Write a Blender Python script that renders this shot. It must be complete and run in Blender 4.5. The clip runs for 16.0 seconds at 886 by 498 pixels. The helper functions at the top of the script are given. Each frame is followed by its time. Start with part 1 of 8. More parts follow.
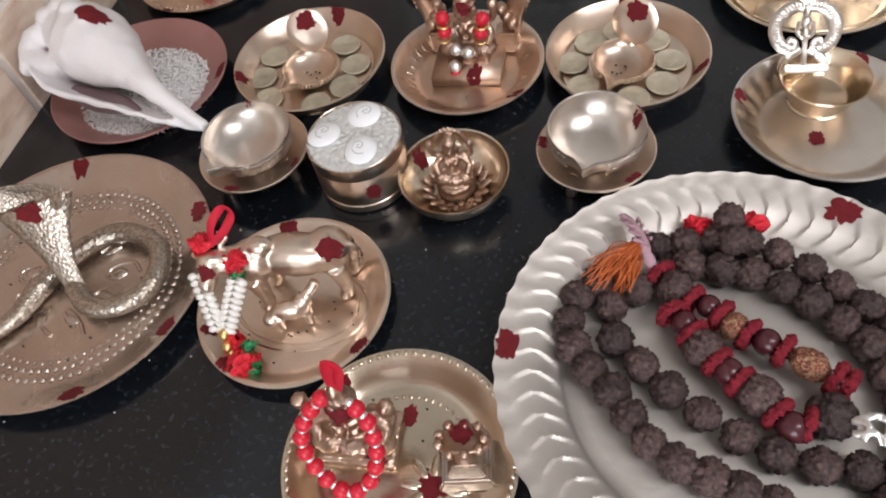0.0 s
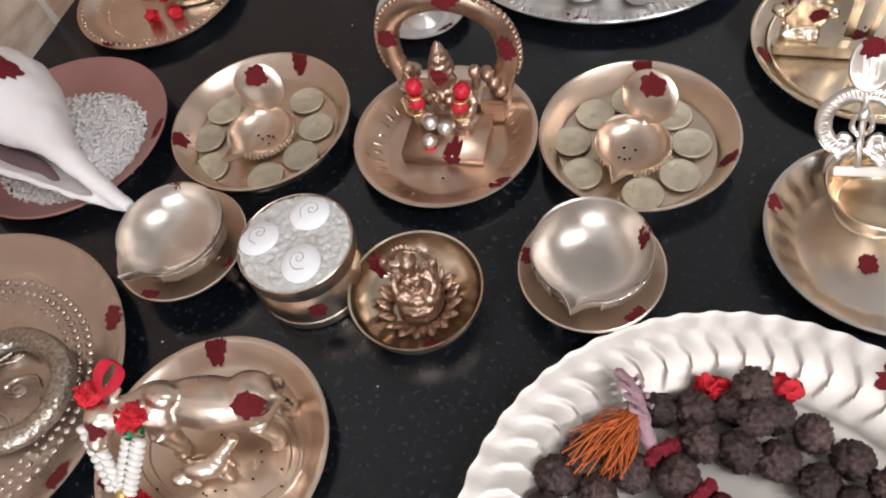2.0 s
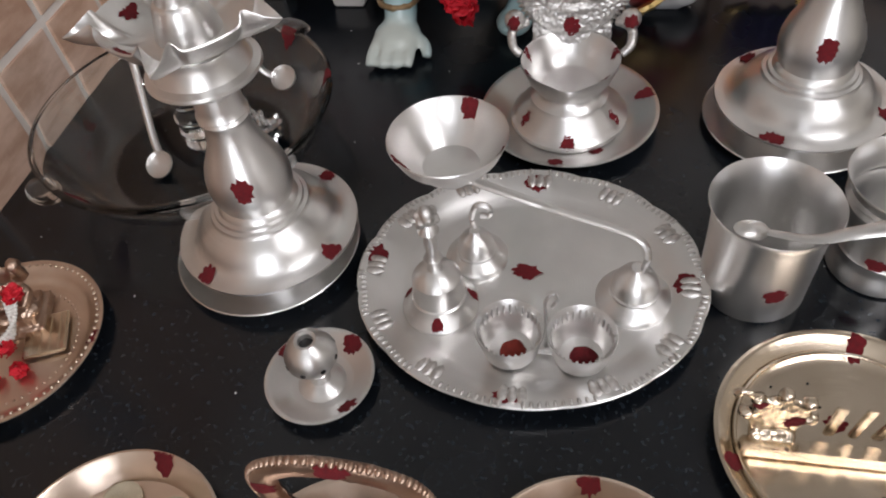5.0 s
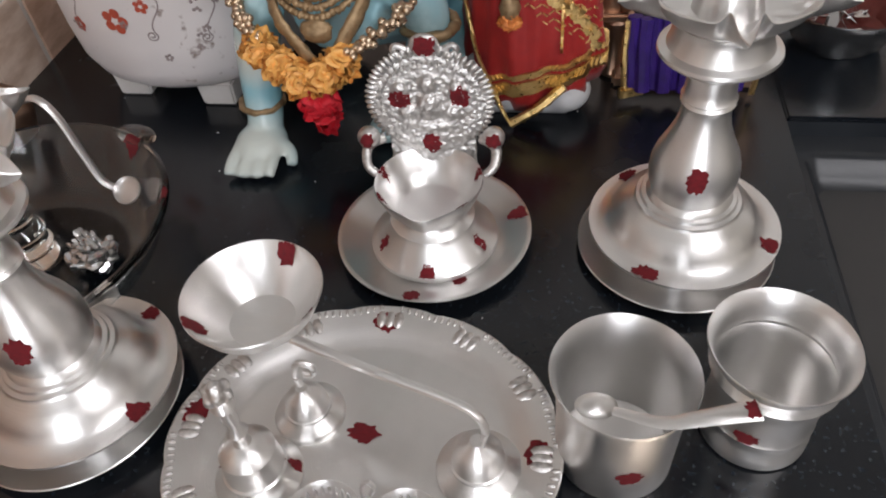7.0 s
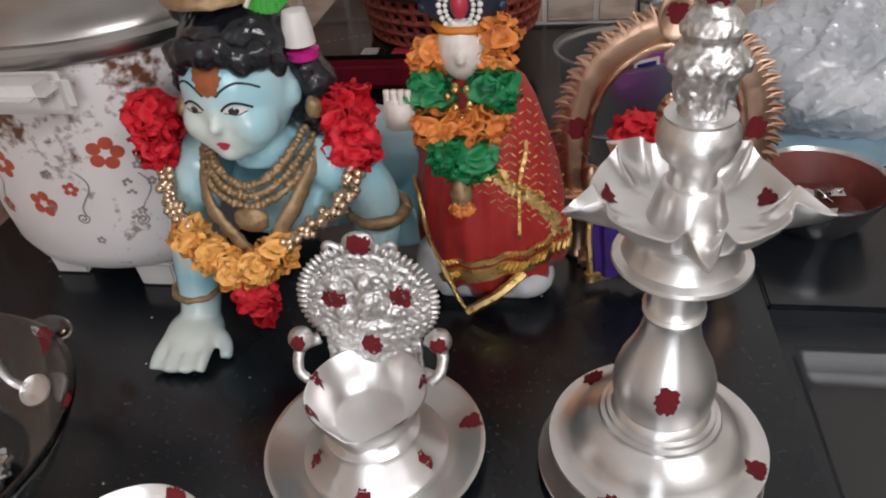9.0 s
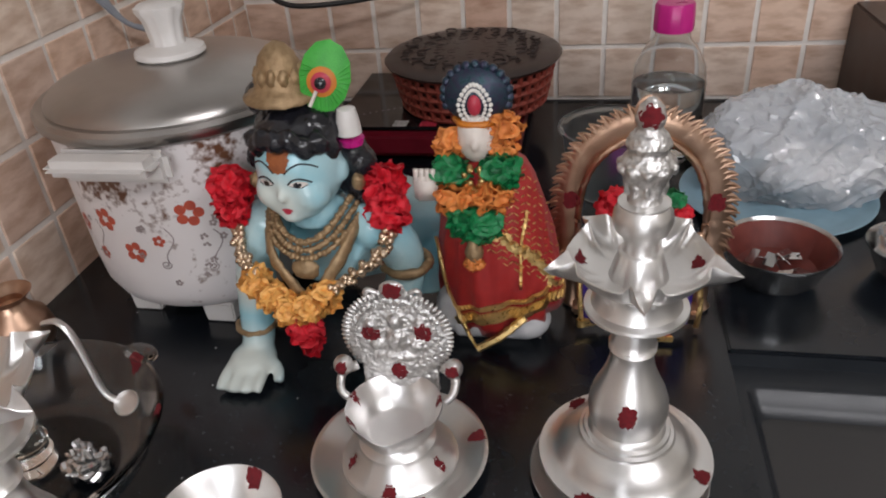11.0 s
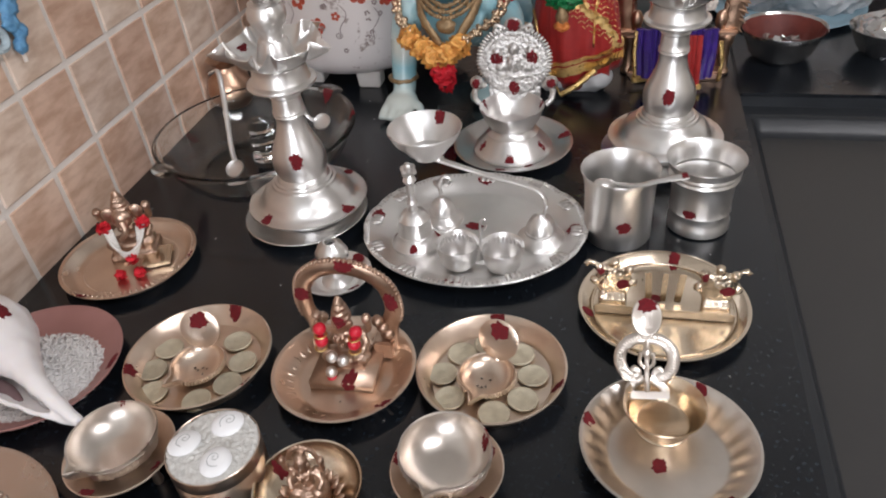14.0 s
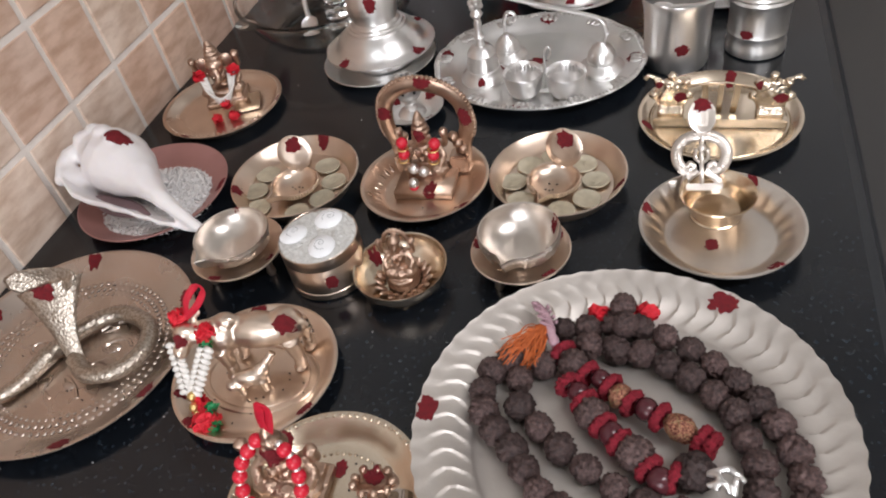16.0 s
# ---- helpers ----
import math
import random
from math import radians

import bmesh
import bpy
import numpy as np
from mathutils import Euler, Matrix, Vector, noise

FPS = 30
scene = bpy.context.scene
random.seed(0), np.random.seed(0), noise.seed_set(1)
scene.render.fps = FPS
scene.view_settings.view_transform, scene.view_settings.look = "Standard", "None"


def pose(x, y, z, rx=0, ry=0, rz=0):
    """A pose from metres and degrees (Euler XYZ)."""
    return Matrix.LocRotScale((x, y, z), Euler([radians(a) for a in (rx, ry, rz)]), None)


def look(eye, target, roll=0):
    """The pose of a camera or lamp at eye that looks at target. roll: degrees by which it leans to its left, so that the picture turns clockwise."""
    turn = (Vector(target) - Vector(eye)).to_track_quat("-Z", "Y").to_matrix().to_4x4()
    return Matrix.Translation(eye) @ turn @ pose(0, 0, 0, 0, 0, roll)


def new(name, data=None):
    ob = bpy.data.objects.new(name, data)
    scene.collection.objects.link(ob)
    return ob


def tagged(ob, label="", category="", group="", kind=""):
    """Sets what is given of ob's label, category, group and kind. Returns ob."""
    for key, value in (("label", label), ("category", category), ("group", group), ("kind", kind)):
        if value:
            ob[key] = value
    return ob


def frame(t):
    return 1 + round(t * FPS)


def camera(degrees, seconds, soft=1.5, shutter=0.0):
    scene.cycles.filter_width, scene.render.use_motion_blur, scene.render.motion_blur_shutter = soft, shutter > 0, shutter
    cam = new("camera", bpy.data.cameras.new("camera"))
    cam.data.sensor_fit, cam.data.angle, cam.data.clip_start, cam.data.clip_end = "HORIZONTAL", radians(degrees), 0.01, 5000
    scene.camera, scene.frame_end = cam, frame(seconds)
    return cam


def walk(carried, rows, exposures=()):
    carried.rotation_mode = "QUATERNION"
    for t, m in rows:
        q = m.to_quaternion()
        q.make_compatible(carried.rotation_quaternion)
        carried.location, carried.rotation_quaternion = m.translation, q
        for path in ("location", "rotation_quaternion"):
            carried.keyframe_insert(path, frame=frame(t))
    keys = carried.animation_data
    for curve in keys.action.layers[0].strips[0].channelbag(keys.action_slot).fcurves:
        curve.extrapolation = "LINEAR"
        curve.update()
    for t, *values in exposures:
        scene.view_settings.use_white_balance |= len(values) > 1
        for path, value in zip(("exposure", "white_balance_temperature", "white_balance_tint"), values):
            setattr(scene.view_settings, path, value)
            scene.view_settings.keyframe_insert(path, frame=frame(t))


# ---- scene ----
cam = camera(61.9, 16.0, 2.0)
PATH = [
    (0, (0.153, -0.1, 0.417), (-0.302, 0.981, -1.203), -13.5),
    (0.5, (0.142, -0.062, 0.407), (-0.323, 0.996, -1.226), -13.2),
    (1, (0.152, -0.024, 0.401), (-0.313, 1.008, -1.248), -13.5),
    (1.5, (0.153, 0.004, 0.392), (-0.329, 1.015, -1.264), -13.9),
    (2, (0.154, 0.042, 0.39), (-0.34, 1.029, -1.278), -14.7),
    (2.5, (0.137, 0.095, 0.394), (-0.357, 1.104, -1.261), -14.1),
    (3, (0.129, 0.137, 0.392), (-0.354, 1.159, -1.258), -13.3),
    (3.5, (0.131, 0.164, 0.4), (-0.348, 1.212, -1.234), -13.2),
    (4, (0.125, 0.201, 0.412), (-0.335, 1.306, -1.19), -12.1),
    (4.5, (0.124, 0.234, 0.412), (-0.304, 1.397, -1.157), -10.9),
    (5, (0.134, 0.256, 0.416), (-0.248, 1.516, -1.089), -9.0),
    (5.2, (0.14, 0.276, 0.42), (-0.208, 1.547, -1.083), -8.8),
    (7.3, (0.214, 0.373, 0.401), (-0.083, 1.784, -0.986), -5.3),
    (7.5, (0.217, 0.383, 0.397), (-0.057, 1.829, -0.957), -4.3),
    (8, (0.227, 0.416, 0.387), (-0.038, 1.925, -0.898), -3.6),
    (8.5, (0.233, 0.439, 0.382), (-0.011, 1.994, -0.852), -3.5),
    (9, (0.231, 0.442, 0.401), (-0.081, 2.046, -0.753), -5.1),
    (9.2, (0.231, 0.441, 0.403), (-0.084, 2.053, -0.739), -4.8),
    (11.3, (0.258, 0.308, 0.478), (-0.131, 1.975, -0.556), -4.5),
    (11.5, (0.255, 0.287, 0.473), (-0.145, 1.948, -0.567), -4.3),
    (12, (0.24, 0.215, 0.477), (-0.164, 1.852, -0.597), -4.1),
    (12.5, (0.224, 0.123, 0.483), (-0.193, 1.739, -0.619), -3.9),
    (13, (0.223, 0.053, 0.482), (-0.178, 1.663, -0.635), -4.1),
    (13.5, (0.232, -0.008, 0.465), (-0.191, 1.569, -0.689), -5.0),
    (14, (0.237, -0.056, 0.47), (-0.2, 1.482, -0.731), -6.0),
    (14.5, (0.237, -0.103, 0.469), (-0.315, 1.389, -0.743), -8.4),
    (15, (0.238, -0.139, 0.469), (-0.364, 1.29, -0.794), -10.5),
    (15.5, (0.24, -0.167, 0.471), (-0.397, 1.227, -0.813), -12.0),
    (16, (0.246, -0.164, 0.451), (-0.326, 1.174, -0.921), -12.4),
]
walk(cam, [(t, look(eye, target, roll)) for t, eye, target, roll in PATH],
     [(t, stops, 6420, 13) for t, stops in ((0, -0.13), (1.5, -0.10), (3.2, 0.02), (4.2, 0.04), (4.6, -0.06), (5.0, -0.38), (7.5, -0.14), (9.0, -0.12), (11.5, -0.28), (12.5, -0.15), (14.0, -0.17), (16.0, -0.10))])

# ---- light ----
world = bpy.data.worlds.new("world")
scene.world = world
world.use_nodes = True
wn = world.node_tree.nodes
sky = wn.new("ShaderNodeTexSky")
sky.sky_type, sky.sun_disc, sky.sun_elevation, sky.sun_rotation = "NISHITA", False, radians(40), radians(170)
world.node_tree.links.new(sky.outputs[0], wn["Background"].inputs[0])
wn["Background"].inputs[1].default_value = 0.1


def area(name, m, sx, sy, watts, col):
    d = bpy.data.lights.new(name, "AREA")
    d.shape, d.size, d.size_y, d.energy, d.color = "RECTANGLE", sx, sy, watts, col
    o = new(name, d)
    o.matrix_world = m
    return o


# added unseen sources: daylight from a window behind the camera, and a ceiling tube
area("window_daylight", look((0.45, -1.96, 0.75), (0.35, 0.6, 0.1)), 1.2, 1.0, 32, (0.95, 0.97, 1.0))
area("tube_lamp_light", look((1.3, -0.25, 1.66), (1.2, -0.05, 0)), 1.2, 0.25, 26, (0.98, 0.97, 0.98))

# ---- materials ----
from mathutils.bvhtree import BVHTree


def mat(name, a, b=None, rough=0.5, metal=0.0, scale=30, fine=400, bump=0.1, rvar=0.1, sharp=0.25, coat=0.0, trans=0.0, ior=1.45, rnd=0.0, sheen=0.0, sss=0.0):
    """Two colours mixed by noise at two sizes, roughness that varies, fine relief."""
    m = bpy.data.materials.new(name)
    m.use_nodes = True
    nt = m.node_tree
    n, l = nt.nodes, nt.links.new
    bs = n["Principled BSDF"]
    b = b or tuple(c * 0.75 for c in a)
    tc = n.new("ShaderNodeTexCoord")
    n1, n2 = n.new("ShaderNodeTexNoise"), n.new("ShaderNodeTexNoise")
    for q, s, d in ((n1, scale, 6), (n2, fine, 3)):
        q.inputs["Scale"].default_value, q.inputs["Detail"].default_value = s, d
        l(tc.outputs["Object"], q.inputs["Vector"])
    rp = n.new("ShaderNodeValToRGB")
    rp.color_ramp.elements[0].position, rp.color_ramp.elements[1].position = 0.5 - sharp, 0.5 + sharp
    rp.color_ramp.elements[0].color, rp.color_ramp.elements[1].color = (*b, 1), (*a, 1)
    l(n1.outputs[0], rp.inputs[0])
    col = rp.outputs[0]
    if rnd:
        oi, hs, mr = n.new("ShaderNodeObjectInfo"), n.new("ShaderNodeHueSaturation"), n.new("ShaderNodeMapRange")
        mr.inputs["To Min"].default_value, mr.inputs["To Max"].default_value = 1 - rnd, 1 + rnd
        l(oi.outputs["Random"], mr.inputs["Value"])
        l(mr.outputs[0], hs.inputs["Value"])
        l(col, hs.inputs["Color"])
        col = hs.outputs[0]
    l(col, bs.inputs["Base Color"])
    mr = n.new("ShaderNodeMapRange")
    mr.inputs["To Min"].default_value, mr.inputs["To Max"].default_value = max(0.02, rough - rvar), min(1, rough + rvar)
    l(n1.outputs[0], mr.inputs["Value"])
    l(mr.outputs[0], bs.inputs["Roughness"])
    bs.inputs["Metallic"].default_value = metal
    bs.inputs["IOR"].default_value = ior
    bs.inputs["Coat Weight"].default_value = coat
    bs.inputs["Transmission Weight"].default_value = trans
    bs.inputs["Sheen Weight"].default_value = sheen
    if sss:
        bs.inputs["Subsurface Weight"].default_value = sss
        bs.inputs["Subsurface Radius"].default_value = (0.004, 0.003, 0.002)
    if bump:
        bp = n.new("ShaderNodeBump")
        bp.inputs["Strength"].default_value, bp.inputs["Distance"].default_value = bump, 0.001
        l(n2.outputs[0], bp.inputs["Height"])
        l(bp.outputs[0], bs.inputs["Normal"])
    return m


BRASS = mat("brass", (0.80, 0.67, 0.56), (0.63, 0.51, 0.415), 0.30, 1, 25, 900, 0.06, 0.08)
SILVER_OLD = mat("darkened_silver", (0.58, 0.56, 0.54), (0.22, 0.20, 0.19), 0.38, 1, 160, 700, 0.15, 0.1, 0.18)
BRASS_OLD = mat("old_brass", (0.62, 0.46, 0.36), (0.34, 0.22, 0.16), 0.36, 1, 40, 700, 0.12, 0.1)
BRASS_PALE = mat("pale_brass", (0.64, 0.56, 0.50), (0.48, 0.41, 0.36), 0.27, 1, 22, 900, 0.06, 0.08)
BRASS_GREY = mat("silvery_brass", (0.76, 0.71, 0.66), (0.60, 0.545, 0.49), 0.31, 1, 22, 900, 0.06, 0.08)
BRASS_YELLOW = mat("yellow_brass", (0.75, 0.65, 0.53), (0.59, 0.49, 0.37), 0.22, 1, 25, 900, 0.05, 0.08)
SILVER = mat("brushed_silver", (0.87, 0.86, 0.845), (0.74, 0.73, 0.715), 0.34, 1, 22, 800, 0.08, 0.08)
SILVER_TRAY = mat("hammered_silver", (0.70, 0.66, 0.615), (0.57, 0.53, 0.49), 0.54, 1, 16, 600, 0.08, 0.08)
SILVER_CAST = mat("cast_silver", (0.80, 0.785, 0.765), (0.46, 0.445, 0.43), 0.42, 1, 260, 900, 0.25, 0.08, 0.22)
STEEL = mat("steel", (0.68, 0.68, 0.68), (0.5, 0.5, 0.5), 0.2, 1, 20, 700, 0.03, 0.06)
COPPER = mat("dull_copper", (0.46, 0.24, 0.22), (0.34, 0.17, 0.155), 0.48, 0.35, 18, 500, 0.08)
COPPER_ARCH = mat("copper_brass", (0.62, 0.42, 0.30), (0.42, 0.26, 0.18), 0.34, 1, 40, 500, 0.1)
KUMKUM = mat("red_powder", (0.20, 0.010, 0.016), (0.11, 0.006, 0.010), 0.95, 0, 300, 2500, 0.8)
SHELL = mat("white_shell", (0.82, 0.80, 0.79), (0.70, 0.66, 0.66), 0.42, 0, 14, 300, 0.15, sss=0.1)
SHELL_PINK_SHADE = mat("shaded_shell_mouth", (0.22, 0.14, 0.145), (0.12, 0.075, 0.08), 0.4, 0, 20, 300, 0.1)
RICE = mat("rice_grain", (0.86, 0.85, 0.84), (0.76, 0.74, 0.72), 0.5, 0, 500, 2000, 0.1)
SALT = mat("salt_crystals", (0.76, 0.76, 0.73), (0.52, 0.51, 0.48), 0.42, 0, 260, 900, 1.0)
COIN = mat("old_coin", (0.66, 0.60, 0.46), (0.48, 0.43, 0.32), 0.42, 0.35, 120, 900, 0.5, rnd=0.12)
BEAD = mat("rough_seed", (0.120, 0.074, 0.068), (0.032, 0.018, 0.017), 0.5, 0, 4, 14, 1.0, rnd=0.4, sharp=0.16)
BEAD_RED = mat("polished_dark_red_bead", (0.09, 0.020, 0.026), (0.05, 0.012, 0.016), 0.25, 0, 80, 500, 0.05)
WOOL = mat("red_wool", (0.26, 0.012, 0.026), (0.14, 0.006, 0.014), 0.95, 0, 500, 1500, 0.8)
RED_BEAD = mat("red_plastic_bead", (0.62, 0.018, 0.040), (0.48, 0.012, 0.030), 0.28, 0, 60, 500, 0.04)
RIBBON = mat("red_ribbon", (0.60, 0.012, 0.035), (0.42, 0.008, 0.025), 0.5, 0, 90, 900, 0.2)
RED_CLOTH = mat("red_felt", (0.74, 0.016, 0.034), (0.54, 0.010, 0.022), 0.55, 0, 200, 1500, 0.5)
GREEN_CLOTH = mat("green_satin", (0.010, 0.24, 0.075), (0.006, 0.13, 0.040), 0.38, 0, 160, 900, 0.5)
ORANGE_CLOTH = mat("orange_satin", (0.80, 0.29, 0.07), (0.66, 0.20, 0.045), 0.5, 0, 160, 900, 0.5)
YELLOW_CLOTH = mat("golden_orange_satin", (0.92, 0.50, 0.14), (0.80, 0.38, 0.09), 0.42, 0, 160, 900, 0.5)
ORANGE_THREAD = mat("orange_thread", (0.60, 0.15, 0.035), (0.42, 0.09, 0.02), 0.7, 0, 300, 900, 0.3)
PINK_THREAD = mat("faded_pink_thread", (0.50, 0.32, 0.36), (0.36, 0.22, 0.26), 0.8, 0, 300, 1200, 0.6)
PEARL = mat("white_pearl", (0.80, 0.78, 0.74), (0.70, 0.67, 0.62), 0.25, 0, 200, 900, 0.05)
GOLD_TRIM = mat("gold_foil", (0.80, 0.58, 0.26), (0.60, 0.40, 0.15), 0.3, 1, 200, 700, 0.8)
GOLD_PAINT = mat("antique_gold_paint", (0.42, 0.29, 0.16), (0.22, 0.14, 0.07), 0.42, 0.5, 180, 700, 0.6)
GOLD_BEAD = mat("shiny_gold_bead", (0.66, 0.52, 0.38), (0.44, 0.32, 0.21), 0.28, 0.9, 180, 700, 0.2)
SKIN_BLUE = mat("pale_blue_paint", (0.50, 0.64, 0.64), (0.19, 0.50, 0.61), 0.26, 0, 11, 300, 0.05, sharp=0.2, coat=0.3)
HAIR = mat("glossy_black_paint", (0.012, 0.013, 0.018), (0.006, 0.006, 0.008), 0.22, 0, 60, 240, 0.5, coat=0.3)
IVORY = mat("ivory_paint", (0.72, 0.66, 0.60), (0.60, 0.53, 0.47), 0.45, 0, 60, 400, 0.1)
GREEN_PAINT = mat("bright_green_paint", (0.06, 0.42, 0.05), (0.03, 0.28, 0.03), 0.4, 0, 90, 600, 0.4)
ORANGE_PAINT = mat("orange_paint", (0.62, 0.20, 0.02), None, 0.4)
MARK_BROWN = mat("brown_orange_mark", (0.13, 0.030, 0.012), (0.36, 0.11, 0.03), 0.7, 0, 90)
LIP = mat("pink_red_paint", (0.50, 0.04, 0.07), None, 0.35)
MAGENTA = mat("magenta_plastic", (0.62, 0.02, 0.25), None, 0.3)
SARI = mat("dark_red_brocade", (0.40, 0.018, 0.014), (0.27, 0.010, 0.010), 0.5, 0, 70, 900, 0.5, sheen=0.1)
PURPLE = mat("purple_silk", (0.050, 0.018, 0.22), (0.022, 0.008, 0.11), 0.35, 0, 90, 700, 0.4)
DARK_FEATHER = mat("dark_blue_sequins", (0.045, 0.022, 0.065), (0.015, 0.07, 0.08), 0.3, 0.4, 220, 700, 0.6)
MARBLE = mat("grey_white_marble", (0.62, 0.62, 0.62), (0.40, 0.41, 0.43), 0.35, 0, 30, 300, 0.1)
ENAMEL_LID = mat("lid_steel", (0.50, 0.48, 0.46), (0.36, 0.34, 0.32), 0.32, 1, 14, 300, 0.05)
WHITE_PLASTIC = mat("white_plastic", (0.72, 0.70, 0.68), (0.62, 0.59, 0.56), 0.4, 0, 30, 300, 0.05)
BLACK_PLASTIC = mat("black_plastic", (0.02, 0.02, 0.021), (0.012, 0.012, 0.013), 0.35, 0, 40, 500, 0.1)
RED_PLASTIC = mat("dark_red_plastic", (0.18, 0.010, 0.022), (0.12, 0.006, 0.014), 0.35, 0, 40, 500, 0.1)
BROWN_PLASTIC = mat("red_brown_basket_plastic", (0.30, 0.060, 0.040), (0.20, 0.036, 0.025), 0.4, 0, 60, 400, 0.2)
DARK_BROWN = mat("dark_brown_lid_plastic", (0.045, 0.030, 0.026), (0.025, 0.016, 0.014), 0.35, 0, 50, 400, 0.2)
FLOWER_RED = mat("red_flower_print", (0.55, 0.10, 0.05), (0.40, 0.07, 0.05), 0.35, 0, 150)
PRINT_GREY = mat("grey_brown_print", (0.24, 0.19, 0.19), (0.40, 0.33, 0.32), 0.4, 0, 150)
BLUE_FOAM = mat("blue_glitter_ornament", (0.16, 0.38, 0.60), (0.08, 0.24, 0.46), 0.5, 0, 160, 700, 0.6)
PALE_BLUE = mat("pale_blue_ring", (0.52, 0.64, 0.70), None, 0.4)
WALL_PAINT = mat("cream_wall_paint", (0.72, 0.68, 0.62), (0.66, 0.62, 0.56), 0.8, 0, 3, 120, 0.2)
CEIL_PAINT = mat("white_ceiling_paint", (0.80, 0.79, 0.77), (0.76, 0.75, 0.73), 0.85, 0, 3, 120, 0.2)
FLOOR_TILE = mat("beige_floor", (0.42, 0.37, 0.31), (0.36, 0.31, 0.26), 0.4, 0, 6, 150, 0.1)
GROUT = mat("pale_grout", (0.84, 0.79, 0.74), (0.74, 0.68, 0.62), 0.85, 0, 60, 500, 0.4)
CABLE = mat("black_cable", (0.015, 0.015, 0.015), None, 0.45)
GREY_CABLE = mat("grey_cable", (0.34, 0.36, 0.40), None, 0.45)


def turned(m, aniso, rings, dents):
    """Lathe marks: fine rings round the axis, gloss drawn out across them, and shallow dents."""
    nt = m.node_tree
    n, l = nt.nodes, nt.links.new
    bs = n["Principled BSDF"]
    tc, flat, ln, sx, cb, no, de = (n.new("ShaderNode" + k) for k in ("TexCoord", "VectorMath", "VectorMath", "SeparateXYZ", "CombineXYZ", "TexNoise", "TexNoise"))
    flat.operation, ln.operation = "MULTIPLY", "LENGTH"
    flat.inputs[1].default_value = (1, 1, 0)
    l(tc.outputs["Object"], flat.inputs[0])
    l(flat.outputs[0], ln.inputs[0])
    l(tc.outputs["Object"], sx.inputs[0])
    l(ln.outputs["Value"], cb.inputs[0])
    l(sx.outputs[2], cb.inputs[1])
    l(cb.outputs[0], no.inputs["Vector"])
    no.inputs["Scale"].default_value, no.inputs["Detail"].default_value = 1100, 4
    l(tc.outputs["Object"], de.inputs["Vector"])
    de.inputs["Scale"].default_value, de.inputs["Detail"].default_value = 45, 2
    last = bs.inputs["Normal"].links[0].from_socket
    for src, s, d in ((de, dents, 0.003), (no, rings, 0.001)):
        bp = n.new("ShaderNodeBump")
        bp.inputs["Strength"].default_value, bp.inputs["Distance"].default_value = s, d
        l(src.outputs[0], bp.inputs["Height"])
        l(last, bp.inputs["Normal"])
        last = bp.outputs[0]
    l(last, bs.inputs["Normal"])
    tg = n.new("ShaderNodeTangent")
    tg.direction_type, tg.axis = "RADIAL", "Z"
    l(tg.outputs[0], bs.inputs["Tangent"])
    bs.inputs["Anisotropic"].default_value = aniso
    bs.inputs["Anisotropic Rotation"].default_value = 0.25


turned(SILVER, 0.75, 0.14, 0.05)
turned(SILVER_TRAY, 0.0, 0.03, 0.25)
turned(STEEL, 0.4, 0.05, 0.05)
for q in (BRASS, BRASS_PALE, BRASS_YELLOW, BRASS_GREY):
    turned(q, 0.4, 0.09, 0.14)


def airbrushed(m, spots):
    """Cream sprayed over the blue paint in soft round clouds, at (place, radius) on the figure."""
    nt = m.node_tree
    n, l = nt.nodes, nt.links.new
    bs = n["Principled BSDF"]
    col = bs.inputs["Base Color"].links[0].from_socket
    tc = n.new("ShaderNodeTexCoord")
    for c, r in spots:
        ds, mr, mx = n.new("ShaderNodeVectorMath"), n.new("ShaderNodeMapRange"), n.new("ShaderNodeMixRGB")
        ds.operation = "DISTANCE"
        ds.inputs[1].default_value = c
        l(tc.outputs["Object"], ds.inputs[0])
        mr.inputs["From Min"].default_value, mr.inputs["From Max"].default_value = r * 0.55, r * 1.25
        mr.inputs["To Min"].default_value, mr.inputs["To Max"].default_value = 0.8, 0.0
        l(ds.outputs["Value"], mr.inputs["Value"])
        l(mr.outputs[0], mx.inputs[0])
        l(col, mx.inputs[1])
        mx.inputs[2].default_value = (0.66, 0.67, 0.60, 1)
        col = mx.outputs[0]
    l(col, bs.inputs["Base Color"])


airbrushed(SKIN_BLUE, (((-0.018, -0.064, 0.186), 0.034), ((-0.072, -0.080, 0.010), 0.045), ((0.0, -0.060, 0.118), 0.040), ((-0.068, -0.030, 0.085), 0.024)))


def glassy(name, col, rough, ior):
    m = bpy.data.materials.new(name)
    m.use_nodes = True
    b = m.node_tree.nodes["Principled BSDF"]
    b.inputs["Base Color"].default_value = (*col, 1)
    b.inputs["Roughness"].default_value, b.inputs["IOR"].default_value = rough, ior
    b.inputs["Transmission Weight"].default_value = 1
    return m


GLASS = glassy("clear_glass", (0.95, 0.98, 0.97), 0.02, 1.45)
FILM = mat("clear_plastic_film", (0.93, 0.95, 0.97), (0.80, 0.85, 0.90), 0.14, 0, 26, 90, 1.0, trans=0.60, ior=1.05, coat=1.0)
TUB = glassy("milky_blue_plastic", (0.78, 0.86, 0.90), 0.45, 1.2)
PET = glassy("clear_bottle_plastic", (0.93, 0.96, 0.98), 0.04, 1.2)


